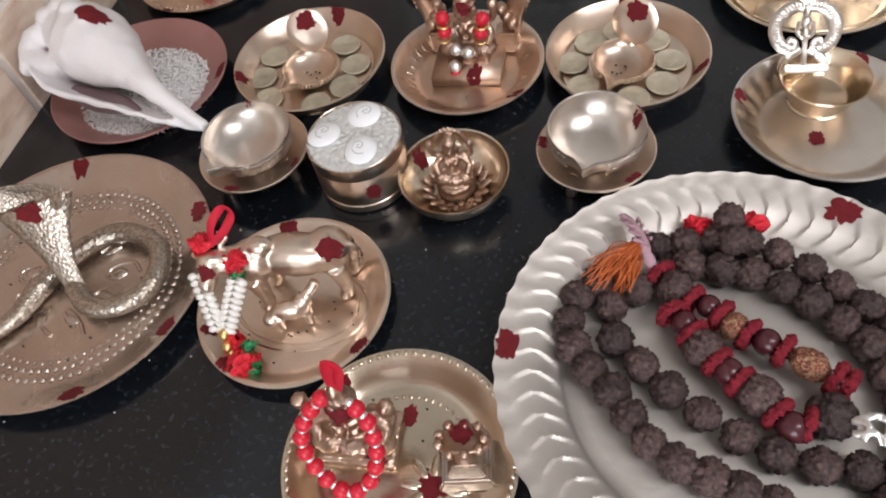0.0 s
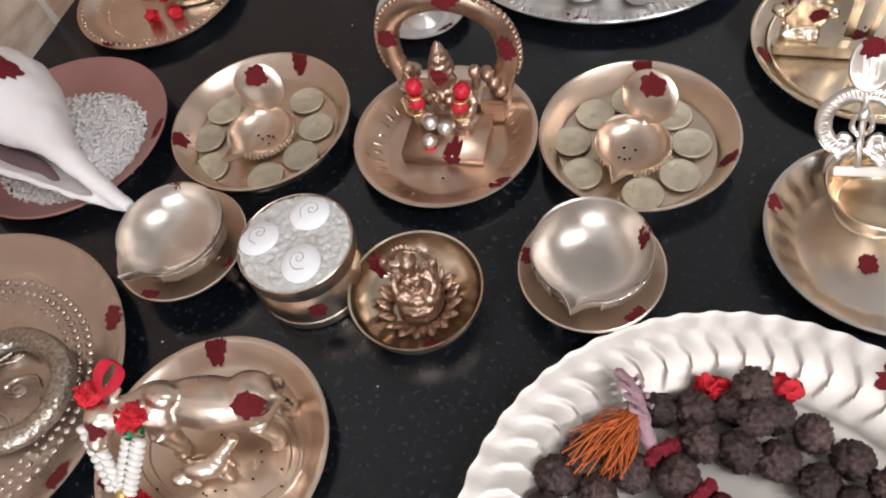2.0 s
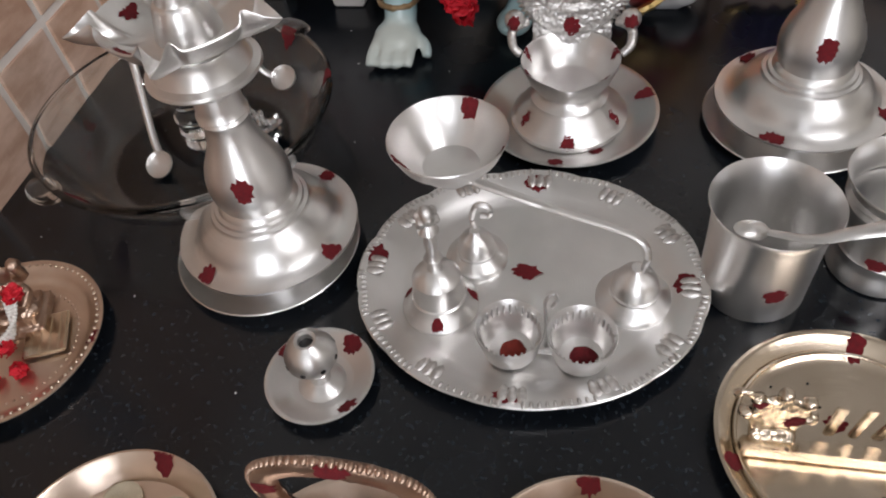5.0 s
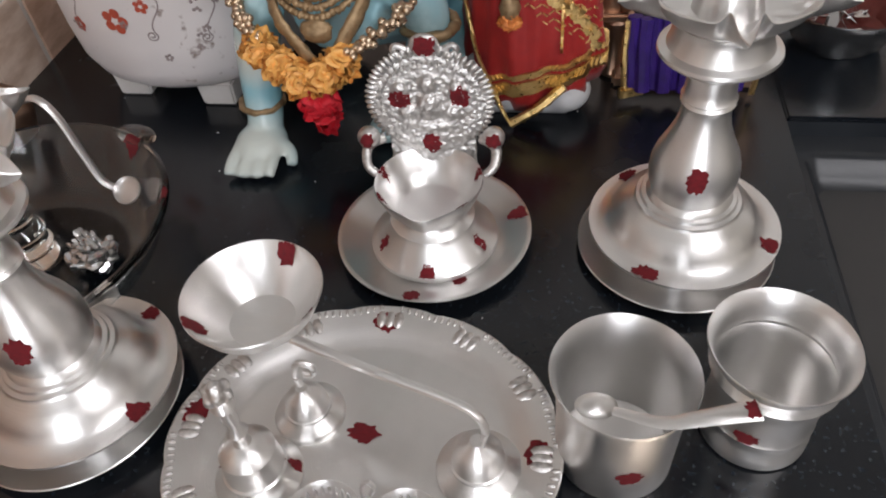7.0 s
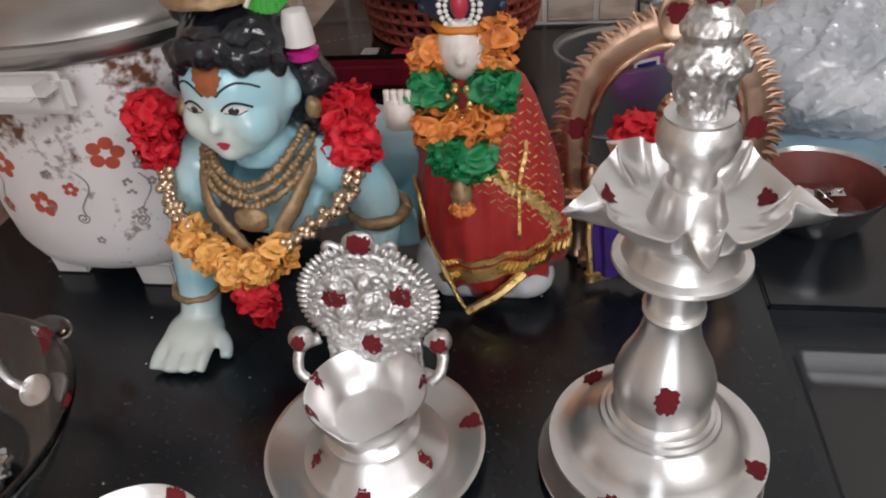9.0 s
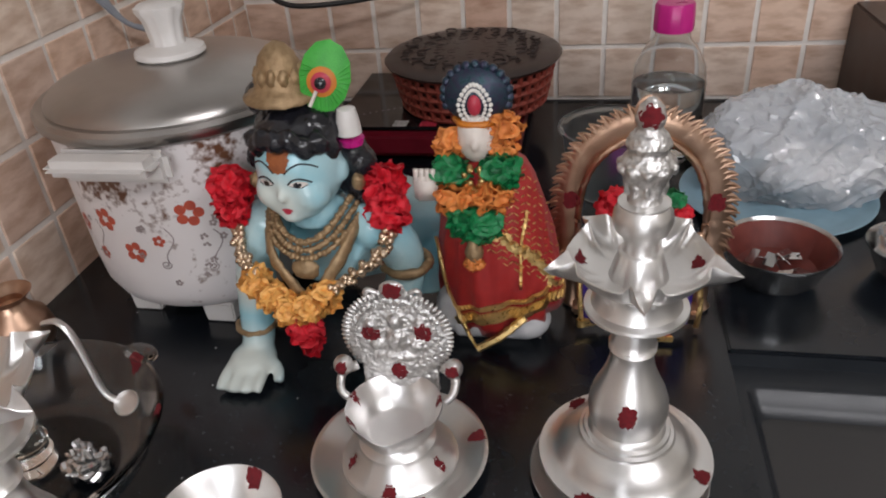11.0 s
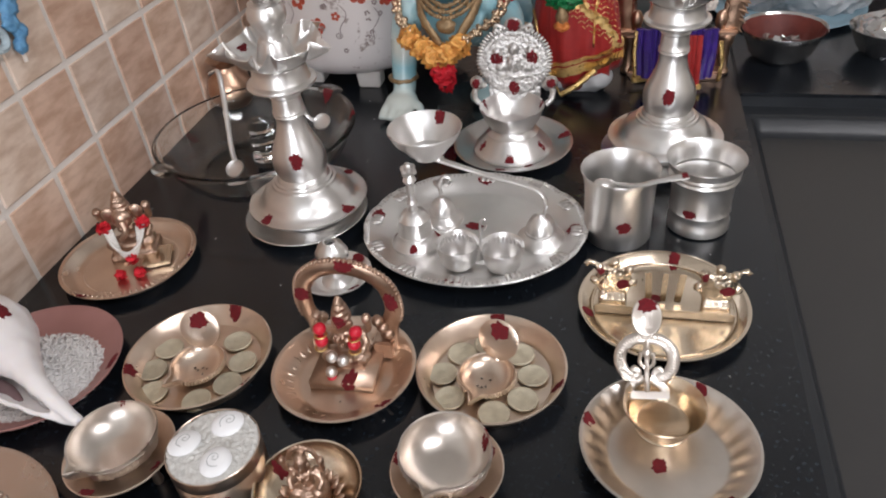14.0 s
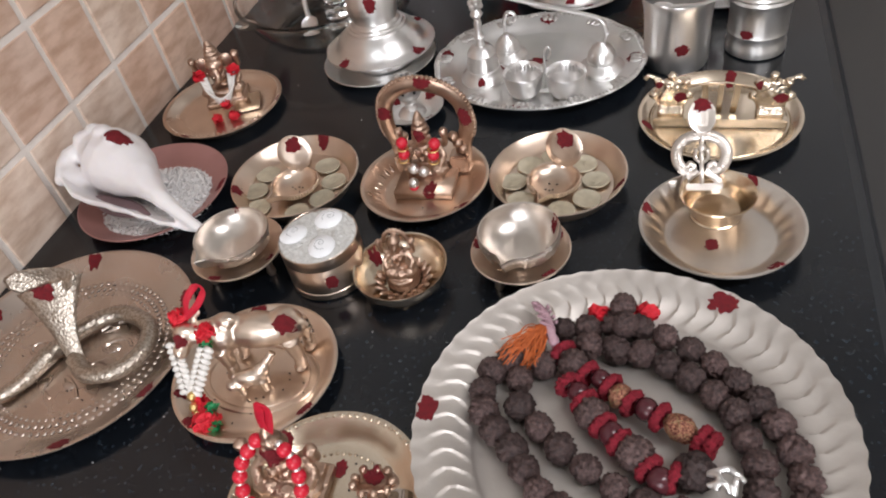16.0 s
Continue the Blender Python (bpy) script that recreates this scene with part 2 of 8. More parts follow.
def tile_material():
    m = mat("stone_wall_tile", (0.72, 0.595, 0.52), (0.61, 0.465, 0.385), 0.36, 0, 22, 260, 0.25, 0.08, 0.3)
    nt = m.node_tree
    n, l = nt.nodes, nt.links.new
    bs = n["Principled BSDF"]
    base = bs.inputs["Base Color"].links[0].from_socket
    oi = n.new("ShaderNodeObjectInfo")
    rp = n.new("ShaderNodeValToRGB")
    cr = rp.color_ramp
    cr.elements[0].color, cr.elements[1].color = (1.18, 1.20, 1.16, 1), (0.94, 0.80, 0.72, 1)
    for p, c in ((0.3, (1.06, 1.10, 1.08, 1)), (0.55, (0.98, 0.90, 0.84, 1)), (0.78, (1.12, 1.02, 0.92, 1))):
        cr.elements.new(p).color = c
    l(oi.outputs["Random"], rp.inputs[0])
    mx = n.new("ShaderNodeMixRGB")
    mx.blend_type, mx.inputs[0].default_value = "MULTIPLY", 1
    l(base, mx.inputs[1])
    l(rp.outputs[0], mx.inputs[2])
    # long veins across each tile
    tc, mp, wv = n.new("ShaderNodeTexCoord"), n.new("ShaderNodeMapping"), n.new("ShaderNodeTexNoise")
    mp.inputs["Scale"].default_value, mp.inputs["Rotation"].default_value = (20, 14, 60), (0.6, 0, 0)
    l(tc.outputs["Object"], mp.inputs[0])
    ad = n.new("ShaderNodeVectorMath")
    ad.operation = "ADD"
    l(mp.outputs[0], ad.inputs[0])
    l(oi.outputs["Location"], ad.inputs[1])
    l(ad.outputs[0], wv.inputs["Vector"])
    wv.inputs["Scale"].default_value, wv.inputs["Detail"].default_value = 1.2, 8
    vr = n.new("ShaderNodeValToRGB")
    vr.color_ramp.elements[0].position, vr.color_ramp.elements[1].position = 0.35, 0.6
    vr.color_ramp.elements[0].color, vr.color_ramp.elements[1].color = (0.78, 0.70, 0.64, 1), (1.05, 1.05, 1.05, 1)
    l(wv.outputs[0], vr.inputs[0])
    m2 = n.new("ShaderNodeMixRGB")
    m2.blend_type, m2.inputs[0].default_value = "MULTIPLY", 1
    l(mx.outputs[0], m2.inputs[1])
    l(vr.outputs[0], m2.inputs[2])
    l(m2.outputs[0], bs.inputs["Base Color"])
    return m


def granite_material():
    """Black polished granite: near-black ground with small blue-grey flecks and faint smears."""
    m = bpy.data.materials.new("black_granite")
    m.use_nodes = True
    nt = m.node_tree
    n, l = nt.nodes, nt.links.new
    bs = n["Principled BSDF"]
    tc = n.new("ShaderNodeTexCoord")
    no, vo = n.new("ShaderNodeTexNoise"), n.new("ShaderNodeTexVoronoi")
    no.inputs["Scale"].default_value, no.inputs["Detail"].default_value = 260, 4
    vo.inputs["Scale"].default_value = 330
    sm = n.new("ShaderNodeTexNoise")
    sm.inputs["Scale"].default_value, sm.inputs["Detail"].default_value = 9, 5
    for q in (no, vo, sm):
        l(tc.outputs["Object"], q.inputs["Vector"])
    r1 = n.new("ShaderNodeValToRGB")
    r1.color_ramp.elements[0].position, r1.color_ramp.elements[1].position = 0.56, 0.84
    r1.color_ramp.elements[0].color, r1.color_ramp.elements[1].color = (0.0048, 0.0064, 0.0090, 1), (0.026, 0.038, 0.052, 1)
    l(no.outputs[0], r1.inputs[0])
    l(r1.outputs[0], bs.inputs["Base Color"])
    mr = n.new("ShaderNodeMapRange")
    mr.inputs["From Min"].default_value, mr.inputs["From Max"].default_value = 0.3, 0.7
    mr.inputs["To Min"].default_value, mr.inputs["To Max"].default_value = 0.13, 0.3
    l(sm.outputs[0], mr.inputs["Value"])
    l(mr.outputs[0], bs.inputs["Roughness"])
    return m


def enamel_material():
    """White enamel with rust stains that gather under the rim, and small rust specks."""
    m = bpy.data.materials.new("rusty_white_enamel")
    m.use_nodes = True
    nt = m.node_tree
    n, l = nt.nodes, nt.links.new
    bs = n["Principled BSDF"]
    tc = n.new("ShaderNodeTexCoord")
    big, sm = n.new("ShaderNodeTexNoise"), n.new("ShaderNodeTexNoise")
    big.inputs["Scale"].default_value, big.inputs["Detail"].default_value = 11, 4
    sm.inputs["Scale"].default_value, sm.inputs["Detail"].default_value = 130, 6
    l(tc.outputs["Object"], big.inputs["Vector"])
    l(tc.outputs["Object"], sm.inputs["Vector"])
    sx = n.new("ShaderNodeSeparateXYZ")
    l(tc.outputs["Object"], sx.inputs[0])
    hz = n.new("ShaderNodeMapRange")
    hz.inputs["From Min"].default_value, hz.inputs["From Max"].default_value = 0.10, 0.235
    hz.inputs["To Min"].default_value, hz.inputs["To Max"].default_value = -0.16, 0.05
    l(sx.outputs[2], hz.inputs["Value"])
    a1, a2 = n.new("ShaderNodeMath"), n.new("ShaderNodeMath")
    l(big.outputs[0], a1.inputs[0])
    l(hz.outputs[0], a1.inputs[1])
    a2.operation = "MULTIPLY_ADD"
    a2.inputs[1].default_value = 0.55
    l(sm.outputs[0], a2.inputs[0])
    l(a1.outputs[0], a2.inputs[2])
    rp = n.new("ShaderNodeValToRGB")
    rp.color_ramp.elements[0].position, rp.color_ramp.elements[1].position = 0.79, 0.91
    rp.color_ramp.elements[0].color, rp.color_ramp.elements[1].color = (0.76, 0.72, 0.71, 1), (0.14, 0.06, 0.03, 1)
    l(a2.outputs[0], rp.inputs[0])
    l(rp.outputs[0], bs.inputs["Base Color"])
    bs.inputs["Roughness"].default_value = 0.3
    return m


TILE, GRANITE, ENAMEL = tile_material(), granite_material(), enamel_material()

# ---- mesh helpers ----


def mesh_of(bm, mats, ang=0.75):
    bmesh.ops.recalc_face_normals(bm, faces=bm.faces)
    for f in bm.faces:
        f.smooth = True
    for e in bm.edges:
        if len(e.link_faces) == 2 and e.calc_face_angle(0) > ang:
            e.smooth = False
    me = bpy.data.meshes.new("mesh")
    bm.to_mesh(me)
    bm.free()
    for q in mats:
        me.materials.append(q)
    return me


def part(name, bm, material, parent, label="", ang=0.75):
    ob = new(name, mesh_of(bm, [material], ang))
    ob.parent = parent
    if label:
        ob["label"] = label
    return ob


def thing(name, bm, material, at, label, category, group="", rz=0, kind="", ang=0.75):
    """A top-level thing: a mesh, or an Empty at its base when bm is None."""
    ob = new(name, mesh_of(bm, [material], ang) if bm is not None else None)
    ob.matrix_basis = pose(*at, 0, 0, rz)
    return tagged(ob, label, category, group, kind)


def lathe(prof, seg=64, fx=None, bm=None, off=(0, 0, 0), ell=1.0):
    """Turns (radius, height) points round z; fx(angle, radius, height) may reshape them."""
    bm = bm or bmesh.new()
    rings = []
    for r, z in prof:
        ring = []
        if r < 1e-6:
            rr, zz = fx(0, r, z) if fx else (r, z)
            ring = [bm.verts.new((off[0], off[1], off[2] + zz))]
        else:
            for i in range(seg):
                a = math.tau * i / seg
                rr, zz = fx(a, r, z) if fx else (r, z)
                ring.append(bm.verts.new((off[0] + rr * math.cos(a), off[1] + ell * rr * math.sin(a), off[2] + zz)))
        rings.append(ring)
    for p, q in zip(rings, rings[1:]):
        if len(p) == 1 and len(q) == 1:
            continue
        for i in range(seg):
            j = (i + 1) % seg
            if len(p) == 1:
                bm.faces.new((p[0], q[i], q[j]))
            elif len(q) == 1:
                bm.faces.new((p[i], p[j], q[0]))
            else:
                bm.faces.new((p[i], p[j], q[j], q[i]))
    return bm


def curve_pts(ctrl, n):
    """n points along a smooth curve through the control points."""
    P = [Vector(c) for c in ctrl]
    P = [2 * P[0] - P[1]] + P + [2 * P[-1] - P[-2]]
    dense = []
    for k in range(1, len(P) - 2):
        for i in range(24):
            u = i / 24
            a, b, c, d = P[k - 1:k + 3]
            dense.append(0.5 * (2 * b + (c - a) * u + (2 * a - 5 * b + 4 * c - d) * u * u + (3 * b - a - 3 * c + d) * u ** 3))
    dense.append(P[-2])
    L = [0]
    for p, q in zip(dense, dense[1:]):
        L.append(L[-1] + (q - p).length)
    out, k = [], 0
    for i in range(n):
        s = L[-1] * i / max(1, n - 1)
        while k < len(L) - 2 and L[k + 1] < s:
            k += 1
        w = (s - L[k]) / max(1e-9, L[k + 1] - L[k])
        out.append(dense[k].lerp(dense[k + 1], min(1, w)))
    return out


def tube(ctrl, rad, n=24, seg=10, bm=None, flat=1.0, up=(0, 0, 1)):
    """A rod along a smooth curve; rad is a number or a function of 0..1; flat squashes it along up."""
    bm = bm or bmesh.new()
    pts = curve_pts(ctrl, n)
    rings = []
    for i, p in enumerate(pts):
        t = (pts[min(i + 1, n - 1)] - pts[max(i - 1, 0)]).normalized()
        s = t.cross(Vector(up))
        if s.length < 1e-3:
            s = t.cross(Vector((0, 1, 0.01)))
        s.normalize()
        w = s.cross(t)
        r = rad(i / (n - 1)) if callable(rad) else rad
        rings.append([bm.verts.new(p + r * (math.cos(math.tau * k / seg) * s + flat * math.sin(math.tau * k / seg) * w)) for k in range(seg)])
    for a, b in zip(rings, rings[1:]):
        for k in range(seg):
            bm.faces.new((a[k], a[(k + 1) % seg], b[(k + 1) % seg], b[k]))
    bm.faces.new(rings[0][::-1])
    bm.faces.new(rings[-1])
    return bm


def ball(bm, c, r, u=16, v=10, rot=(0, 0, 0)):
    """An ellipsoid; r is a number or three radii."""
    r = (r, r, r) if isinstance(r, (int, float)) else r
    bmesh.ops.create_uvsphere(bm, u_segments=u, v_segments=v, radius=1, matrix=pose(*c, *rot) @ Matrix.Diagonal((*r, 1)))
    return bm


def block(bm, c, s, rot=(0, 0, 0), bev=0.0, taper=1.0):
    """A box with bevelled edges; taper shrinks its top."""
    g = bmesh.ops.create_cube(bm, size=1)
    vs = g["verts"]
    for v in vs:
        k = taper if v.co.z > 0 else 1
        v.co = Vector((v.co.x * s[0] * k, v.co.y * s[1] * k, v.co.z * s[2]))
    if bev:
        es = list({e for v in vs for e in v.link_edges})
        vs = list({v for f in bmesh.ops.bevel(bm, geom=es, offset=bev, segments=2, affect="EDGES")["faces"] for v in f.verts} | {v for v in vs if v.is_valid})
    bmesh.ops.transform(bm, matrix=pose(*c, *rot), verts=vs)
    return bm


def fuse(bm, voxel, smooth=2):
    """Melts overlapping lumps into one cast surface."""
    me = bpy.data.meshes.new("tmp")
    bm.to_mesh(me)
    bm.free()
    ob = new("tmp", me)
    rm = ob.modifiers.new("r", "REMESH")
    rm.mode, rm.voxel_size = "VOXEL", voxel
    if smooth:
        sm = ob.modifiers.new("s", "SMOOTH")
        sm.iterations, sm.factor = smooth, 0.5
    ev = ob.evaluated_get(bpy.context.evaluated_depsgraph_get())
    out = bmesh.new()
    out.from_mesh(ev.to_mesh())
    ev.to_mesh_clear()
    bpy.data.objects.remove(ob)
    bpy.data.meshes.remove(me)
    return out


def emboss(bm, amount, size, seed=0):
    """Uneven cast relief."""
    bm.normal_update()
    for v in bm.verts:
        v.co += v.normal * amount * noise.noise(v.co / size + Vector((seed, 0, 0)))
    return bm


def merged(layers):
    """Joins (bmesh, material) layers into one mesh with several materials."""
    bm, mats = bmesh.new(), []
    for b, m in layers:
        if m not in mats:
            mats.append(m)
        b.normal_update()
        bmesh.ops.recalc_face_normals(b, faces=b.faces)
        for f in b.faces:
            f.material_index = mats.index(m)
        tmp = bpy.data.meshes.new("t")
        b.to_mesh(tmp)
        b.free()
        bm.from_mesh(tmp)
        bpy.data.meshes.remove(tmp)
    return bm, mats


def statue(name, layers, at, label, category="statue", rz=0, group="", scale=1.0):
    bm, mats = merged(layers)
    if scale != 1:
        bmesh.ops.scale(bm, vec=(scale,) * 3, verts=bm.verts)
    for f in bm.faces:
        f.smooth = True
    me = bpy.data.meshes.new(name)
    bm.to_mesh(me)
    bm.free()
    for m in mats:
        me.materials.append(m)
    ob = new(name, me)
    ob.matrix_basis = pose(*at, 0, 0, rz)
    return tagged(ob, label, category, group)


RND = random.Random(5)


def patch_bm(tree, c, size, way, ratio=1.0, lift=0.0004):
    """A ragged patch of powder laid on a surface."""
    way = Vector(way).normalized()
    s = way.cross(Vector((0, 0, 1)) if abs(way.z) < 0.9 else Vector((0, 1, 0))).normalized()
    w = s.cross(way)
    rot = RND.uniform(0, 6)
    jag = [RND.uniform(0.72, 1.12) for _ in range(26)]
    bm, rings = bmesh.new(), []
    for k in range(5):
        ring = []
        for i in range(26 if k else 1):
            a = math.tau * i / 26
            rr = size * k / 4 * (jag[i] if k == 4 else (jag[i] + 2) / 3)
            o = Vector(c) + s * rr * math.cos(a + rot) * (ratio if abs(rot) else 1) + w * rr * math.sin(a + rot) / ratio - way * 0.2
            hit = tree.ray_cast(o, way)
            ring.append(bm.verts.new(hit[0] - way * lift) if hit[0] else None)
        rings.append(ring)
    def face(vs):
        if all(vs) and max((a.co - b.co).length for a in vs for b in vs) < size * 1.3:
            bm.faces.new(vs)
    for i in range(26):
        j = (i + 1) % 26
        face([rings[0][0], rings[1][i], rings[1][j]])
        for k in range(1, 4):
            face([rings[k][i], rings[k + 1][i], rings[k + 1][j], rings[k][j]])
    for v in [v for v in bm.verts if not v.link_faces]:
        bm.verts.remove(v)
    return bm


def tree_of(*obs):
    vs, fs = [], []
    for o in obs:
        n = len(vs)
        top = o if o.parent is None else o.parent
        vs += [(o.matrix_basis @ v.co) if o.parent else v.co.copy() for v in o.data.vertices]
        fs += [[n + i for i in p.vertices] for p in o.data.polygons]
    return BVHTree.FromPolygons(vs, fs)


def marks(top, obs, spots, way=(0, 0, -1)):
    """Red powder marks on a thing, at (x, y[, z], size) in its own space."""
    tr = tree_of(*obs)
    for sp in spots:
        c = (sp[0], sp[1], 0) if len(sp) == 3 else sp[:3]
        bm = patch_bm(tr, c, sp[-1], way, RND.uniform(0.8, 1.25))
        if len(bm.faces) > 8:
            part("powder_mark", bm, KUMKUM, top, "dab of dry dark red powder")
        else:
            bm.free()


def rim(a, r, size=0.007):
    """A mark's place at an angle (degrees) and radius."""
    return (r * math.cos(radians(a)), r * math.sin(radians(a)), size)


def plate_prof(R, h, th=0.0012, floor=0.68, lip=0.004):
    f = R * floor
    return [(0, th), (f * 0.5, th), (f * 0.93, th), (f, th + 0.0006), (f + (R - lip - f) * 0.4, h * 0.45), (R - lip, h * 0.93), (R - lip * 0.5, h), (R, h - 0.0004), (R, h - 0.0014),
            (R - lip, h * 0.93 - 0.0014), (f + (R - lip - f) * 0.45, h * 0.36), (f + 0.001, 0), (f * 0.9, 0), (0, 0)]


def bowl_prof(R, h, foot, th=0.001, z0=0.0):
    """A rounded bowl on a small foot."""
    out = [(0, z0 + 0.002 + th)]
    for k in range(1, 10):
        a = math.pi / 2 * k / 9
        out.append((foot * 0.6 + (R - foot * 0.6) * math.sin(a), z0 + 0.002 + th + (h - 0.002 - th) * (1 - math.cos(a))))
    out += [(R + 0.0012, z0 + h + 0.0006), (R + 0.0016, z0 + h - 0.0008)]
    for k in range(8, 0, -1):
        a = math.pi / 2 * k / 9
        out.append((foot * 0.6 + (R - foot * 0.6) * math.sin(a) + th, z0 + 0.002 + (h - 0.002 - th) * (1 - math.cos(a))))
    return out + [(foot, z0), (0, z0)]


# ---- the room ----
WX, BY, ZQ = -0.36, 1.62, 0.085


def slab(name, lo, hi, material, label, category="wall", bev=0.0, kind="structure"):
    bm = bmesh.new()
    c = [(a + b) / 2 for a, b in zip(lo, hi)]
    block(bm, (0, 0, 0), [b - a for a, b in zip(lo, hi)], bev=bev)
    return thing(name, bm, material, c, label, category, kind=kind)


slab("floor", (-0.6, -2.2, -0.93), (2.8, 1.9, -0.88), FLOOR_TILE, "plain beige kitchen floor below the counter", "floor")
slab("ceiling", (-0.6, -2.2, 1.72), (2.8, 1.9, 1.8), CEIL_PAINT, "plain white painted kitchen ceiling", "ceiling")
slab("wall_west", (WX - 0.16, -2.2, -0.88), (WX - 0.0025, 1.9, 1.72), GROUT, "kitchen wall clad with small square beige stone tiles", "wall")
slab("wall_north", (WX - 0.0025, BY + 0.0015, -0.88), (2.8, BY + 0.16, 1.72), GROUT, "kitchen back wall clad with small square stone tiles", "wall")
slab("wall_east", (2.6, -2.0, -0.88), (2.8, BY + 0.008, 1.72), WALL_PAINT, "plain cream painted kitchen wall", "wall")
# unseen white panels above the tiles, added so metal plates reflect something bright
for nm_, lo_, hi_ in (("upper_wall_west", (WX - 0.008, -2.0, 0.552), (WX + 0.004, 1.62, 1.72)), ("upper_wall_north", (WX + 0.004, 1.612, 0.465), (2.6, 1.628, 1.72))):
    slab(nm_, lo_, hi_, CEIL_PAINT, "unseen white wall panel added above the tiles to brighten reflections", "wall")
# unseen south wall with an assumed window opening for the added light
for k, (a, b) in enumerate((((WX - 0.008, -2.2, -0.88), (-0.2, -2.0, 1.72)), ((1.1, -2.2, -0.88), (2.8, -2.0, 1.72)), ((-0.2, -2.2, -0.88), (1.1, -2.0, 0.2)), ((-0.2, -2.2, 1.3), (1.1, -2.0, 1.72)))):
    slab("wall_south", a, b, WALL_PAINT, "plain cream painted wall round an assumed window opening", "wall")

# black granite worktop: long run, back run, and a sunk granite sink
slab("worktop", (WX - 0.0025, -1.0, -0.06), (0.398, BY + 0.0015, 0.0), GRANITE, "polished black granite worktop with fine pale flecks", "worktop", 0.002)
slab("worktop", (0.399, 0.932, -0.06), (2.0, BY + 0.0015, 0.0), GRANITE, "polished black granite worktop running along the back wall", "worktop", 0.002)
slab("cabinet_front", (WX, -1.0, -0.88), (0.35, BY, -0.062), WALL_PAINT, "plain base cabinet under the worktop", "cabinet")


def sink():
    """A shallow black sink let in beside the worktop: dropped ledge, rounded shoulder, flat grey floor."""
    bm = bmesh.new()
    x0, x1, y0, y1 = 0.3985, 1.35, -0.9, 0.9315
    steps = [(0.0, 0.0, -0.004, 0.002), (0.001, 0.001, -0.018, 0.003), (0.004, 0.018, -0.020, 0.006), (0.012, 0.025, -0.0195, 0.008), (0.016, 0.030, -0.022, 0.010), (0.020, 0.038, -0.034, 0.010), (0.024, 0.046, -0.040, 0.010), (0.026, 0.048, -0.041, 0.010)]
    rings = []
    for ix, iy, z, cr in steps:
        ring = []
        for cx, cy, a0 in ((x1 - ix - cr, y1 - iy - cr, 0), (x0 + ix + cr, y1 - iy - cr, 90), (x0 + ix + cr, y0 + iy + cr, 180), (x1 - ix - cr, y0 + iy + cr, 270)):
            for k in range(7):
                a = radians(a0 + 15 * k)
                ring.append(bm.verts.new((cx + cr * math.cos(a), cy + cr * math.sin(a), z)))
        rings.append(ring)
    for p, q in zip(rings, rings[1:]):
        for i in range(28):
            bm.faces.new((p[i], p[(i + 1) % 28], q[(i + 1) % 28], q[i]))
    floor_ = bmesh.new()
    floor_.faces.new([floor_.verts.new(v.co) for v in rings[-1]])
    so = thing("sink", bm, SINK, (0, 0, 0), "black composite kitchen sink sunk beside the worktop", "sink", kind="structure", ang=1.2)
    part("basin_floor", floor_, SINK_FLOOR, so, "flat dull grey basin floor")


SINK = mat("black_sink_composite", (0.015, 0.018, 0.022), (0.010, 0.012, 0.015), 0.34, 0, 20, 900, 0.15)
SINK_FLOOR = mat("grey_basin_floor", (0.040, 0.039, 0.038), (0.032, 0.031, 0.031), 0.45, 0, 12, 700, 0.15)
sink()


# ---- plates and vessels ----
def plate(name, at, R, h, material, label, spots, fx=None, floor=0.68, lip=0.004, ell=1.0, rz=0, seg=96, prof=None):
    ob = thing(name, lathe(prof or plate_prof(R, h, floor=floor, lip=lip), seg, fx, ell=ell), material, at, label, "plate", "ritual plates on the worktop", rz)
    marks(ob, [ob], spots)
    return ob


def bead_ring(parent, R, z, n, r, material, name="beaded_border", flat=0.6):
    bm = bmesh.new()
    for i in range(n):
        a = math.tau * i / n
        ball(bm, (R * math.cos(a), R * math.sin(a), z), (r, r, r * flat), 8, 6)
    ob = part(name, bm, material, parent)
    return tagged(ob, kind="stuff")


naga = plate("serpent_plate", (-0.232, 0.120, 0), 0.1107, 0.016, BRASS_PALE, "large round brass plate with punched dot borders and red powder dabs",
             [rim(38, 0.104, 0.009), rim(-19, 0.104, 0.008), rim(-58, 0.104, 0.008), rim(112, 0.104, 0.008), rim(168, 0.104, 0.008)], floor=0.76)
bead_ring(naga, 0.0805, 0.0018, 80, 0.0025, BRASS_PALE, "dot_border", 0.34)
bead_ring(naga, 0.0735, 0.0018, 76, 0.0023, BRASS_PALE, "dot_border", 0.34)
bead_ring(naga, 0.0675, 0.0016, 72, 0.0017, BRASS_PALE, "dot_border", 0.34)
bm = bmesh.new()
for i in range(9):
    a = math.tau * i / 9 + 0.3
    c = Vector((0.036 * math.cos(a), 0.036 * math.sin(a), 0.0013))
    tube([c + Vector((0.015 * math.cos(t) * (1 - t / 9), 0.011 * math.sin(t + a) * (1 - t / 9), 0)) for t in (0, 1, 2, 3, 4, 5, 6)], 0.0016, 40, 6, bm, 0.6)
    ball(bm, c, (0.006, 0.004, 0.0015), 10, 6, (0, 0, 50 * i))
tagged(part("embossed_scroll", bm, BRASS_PALE, naga), kind="stuff")

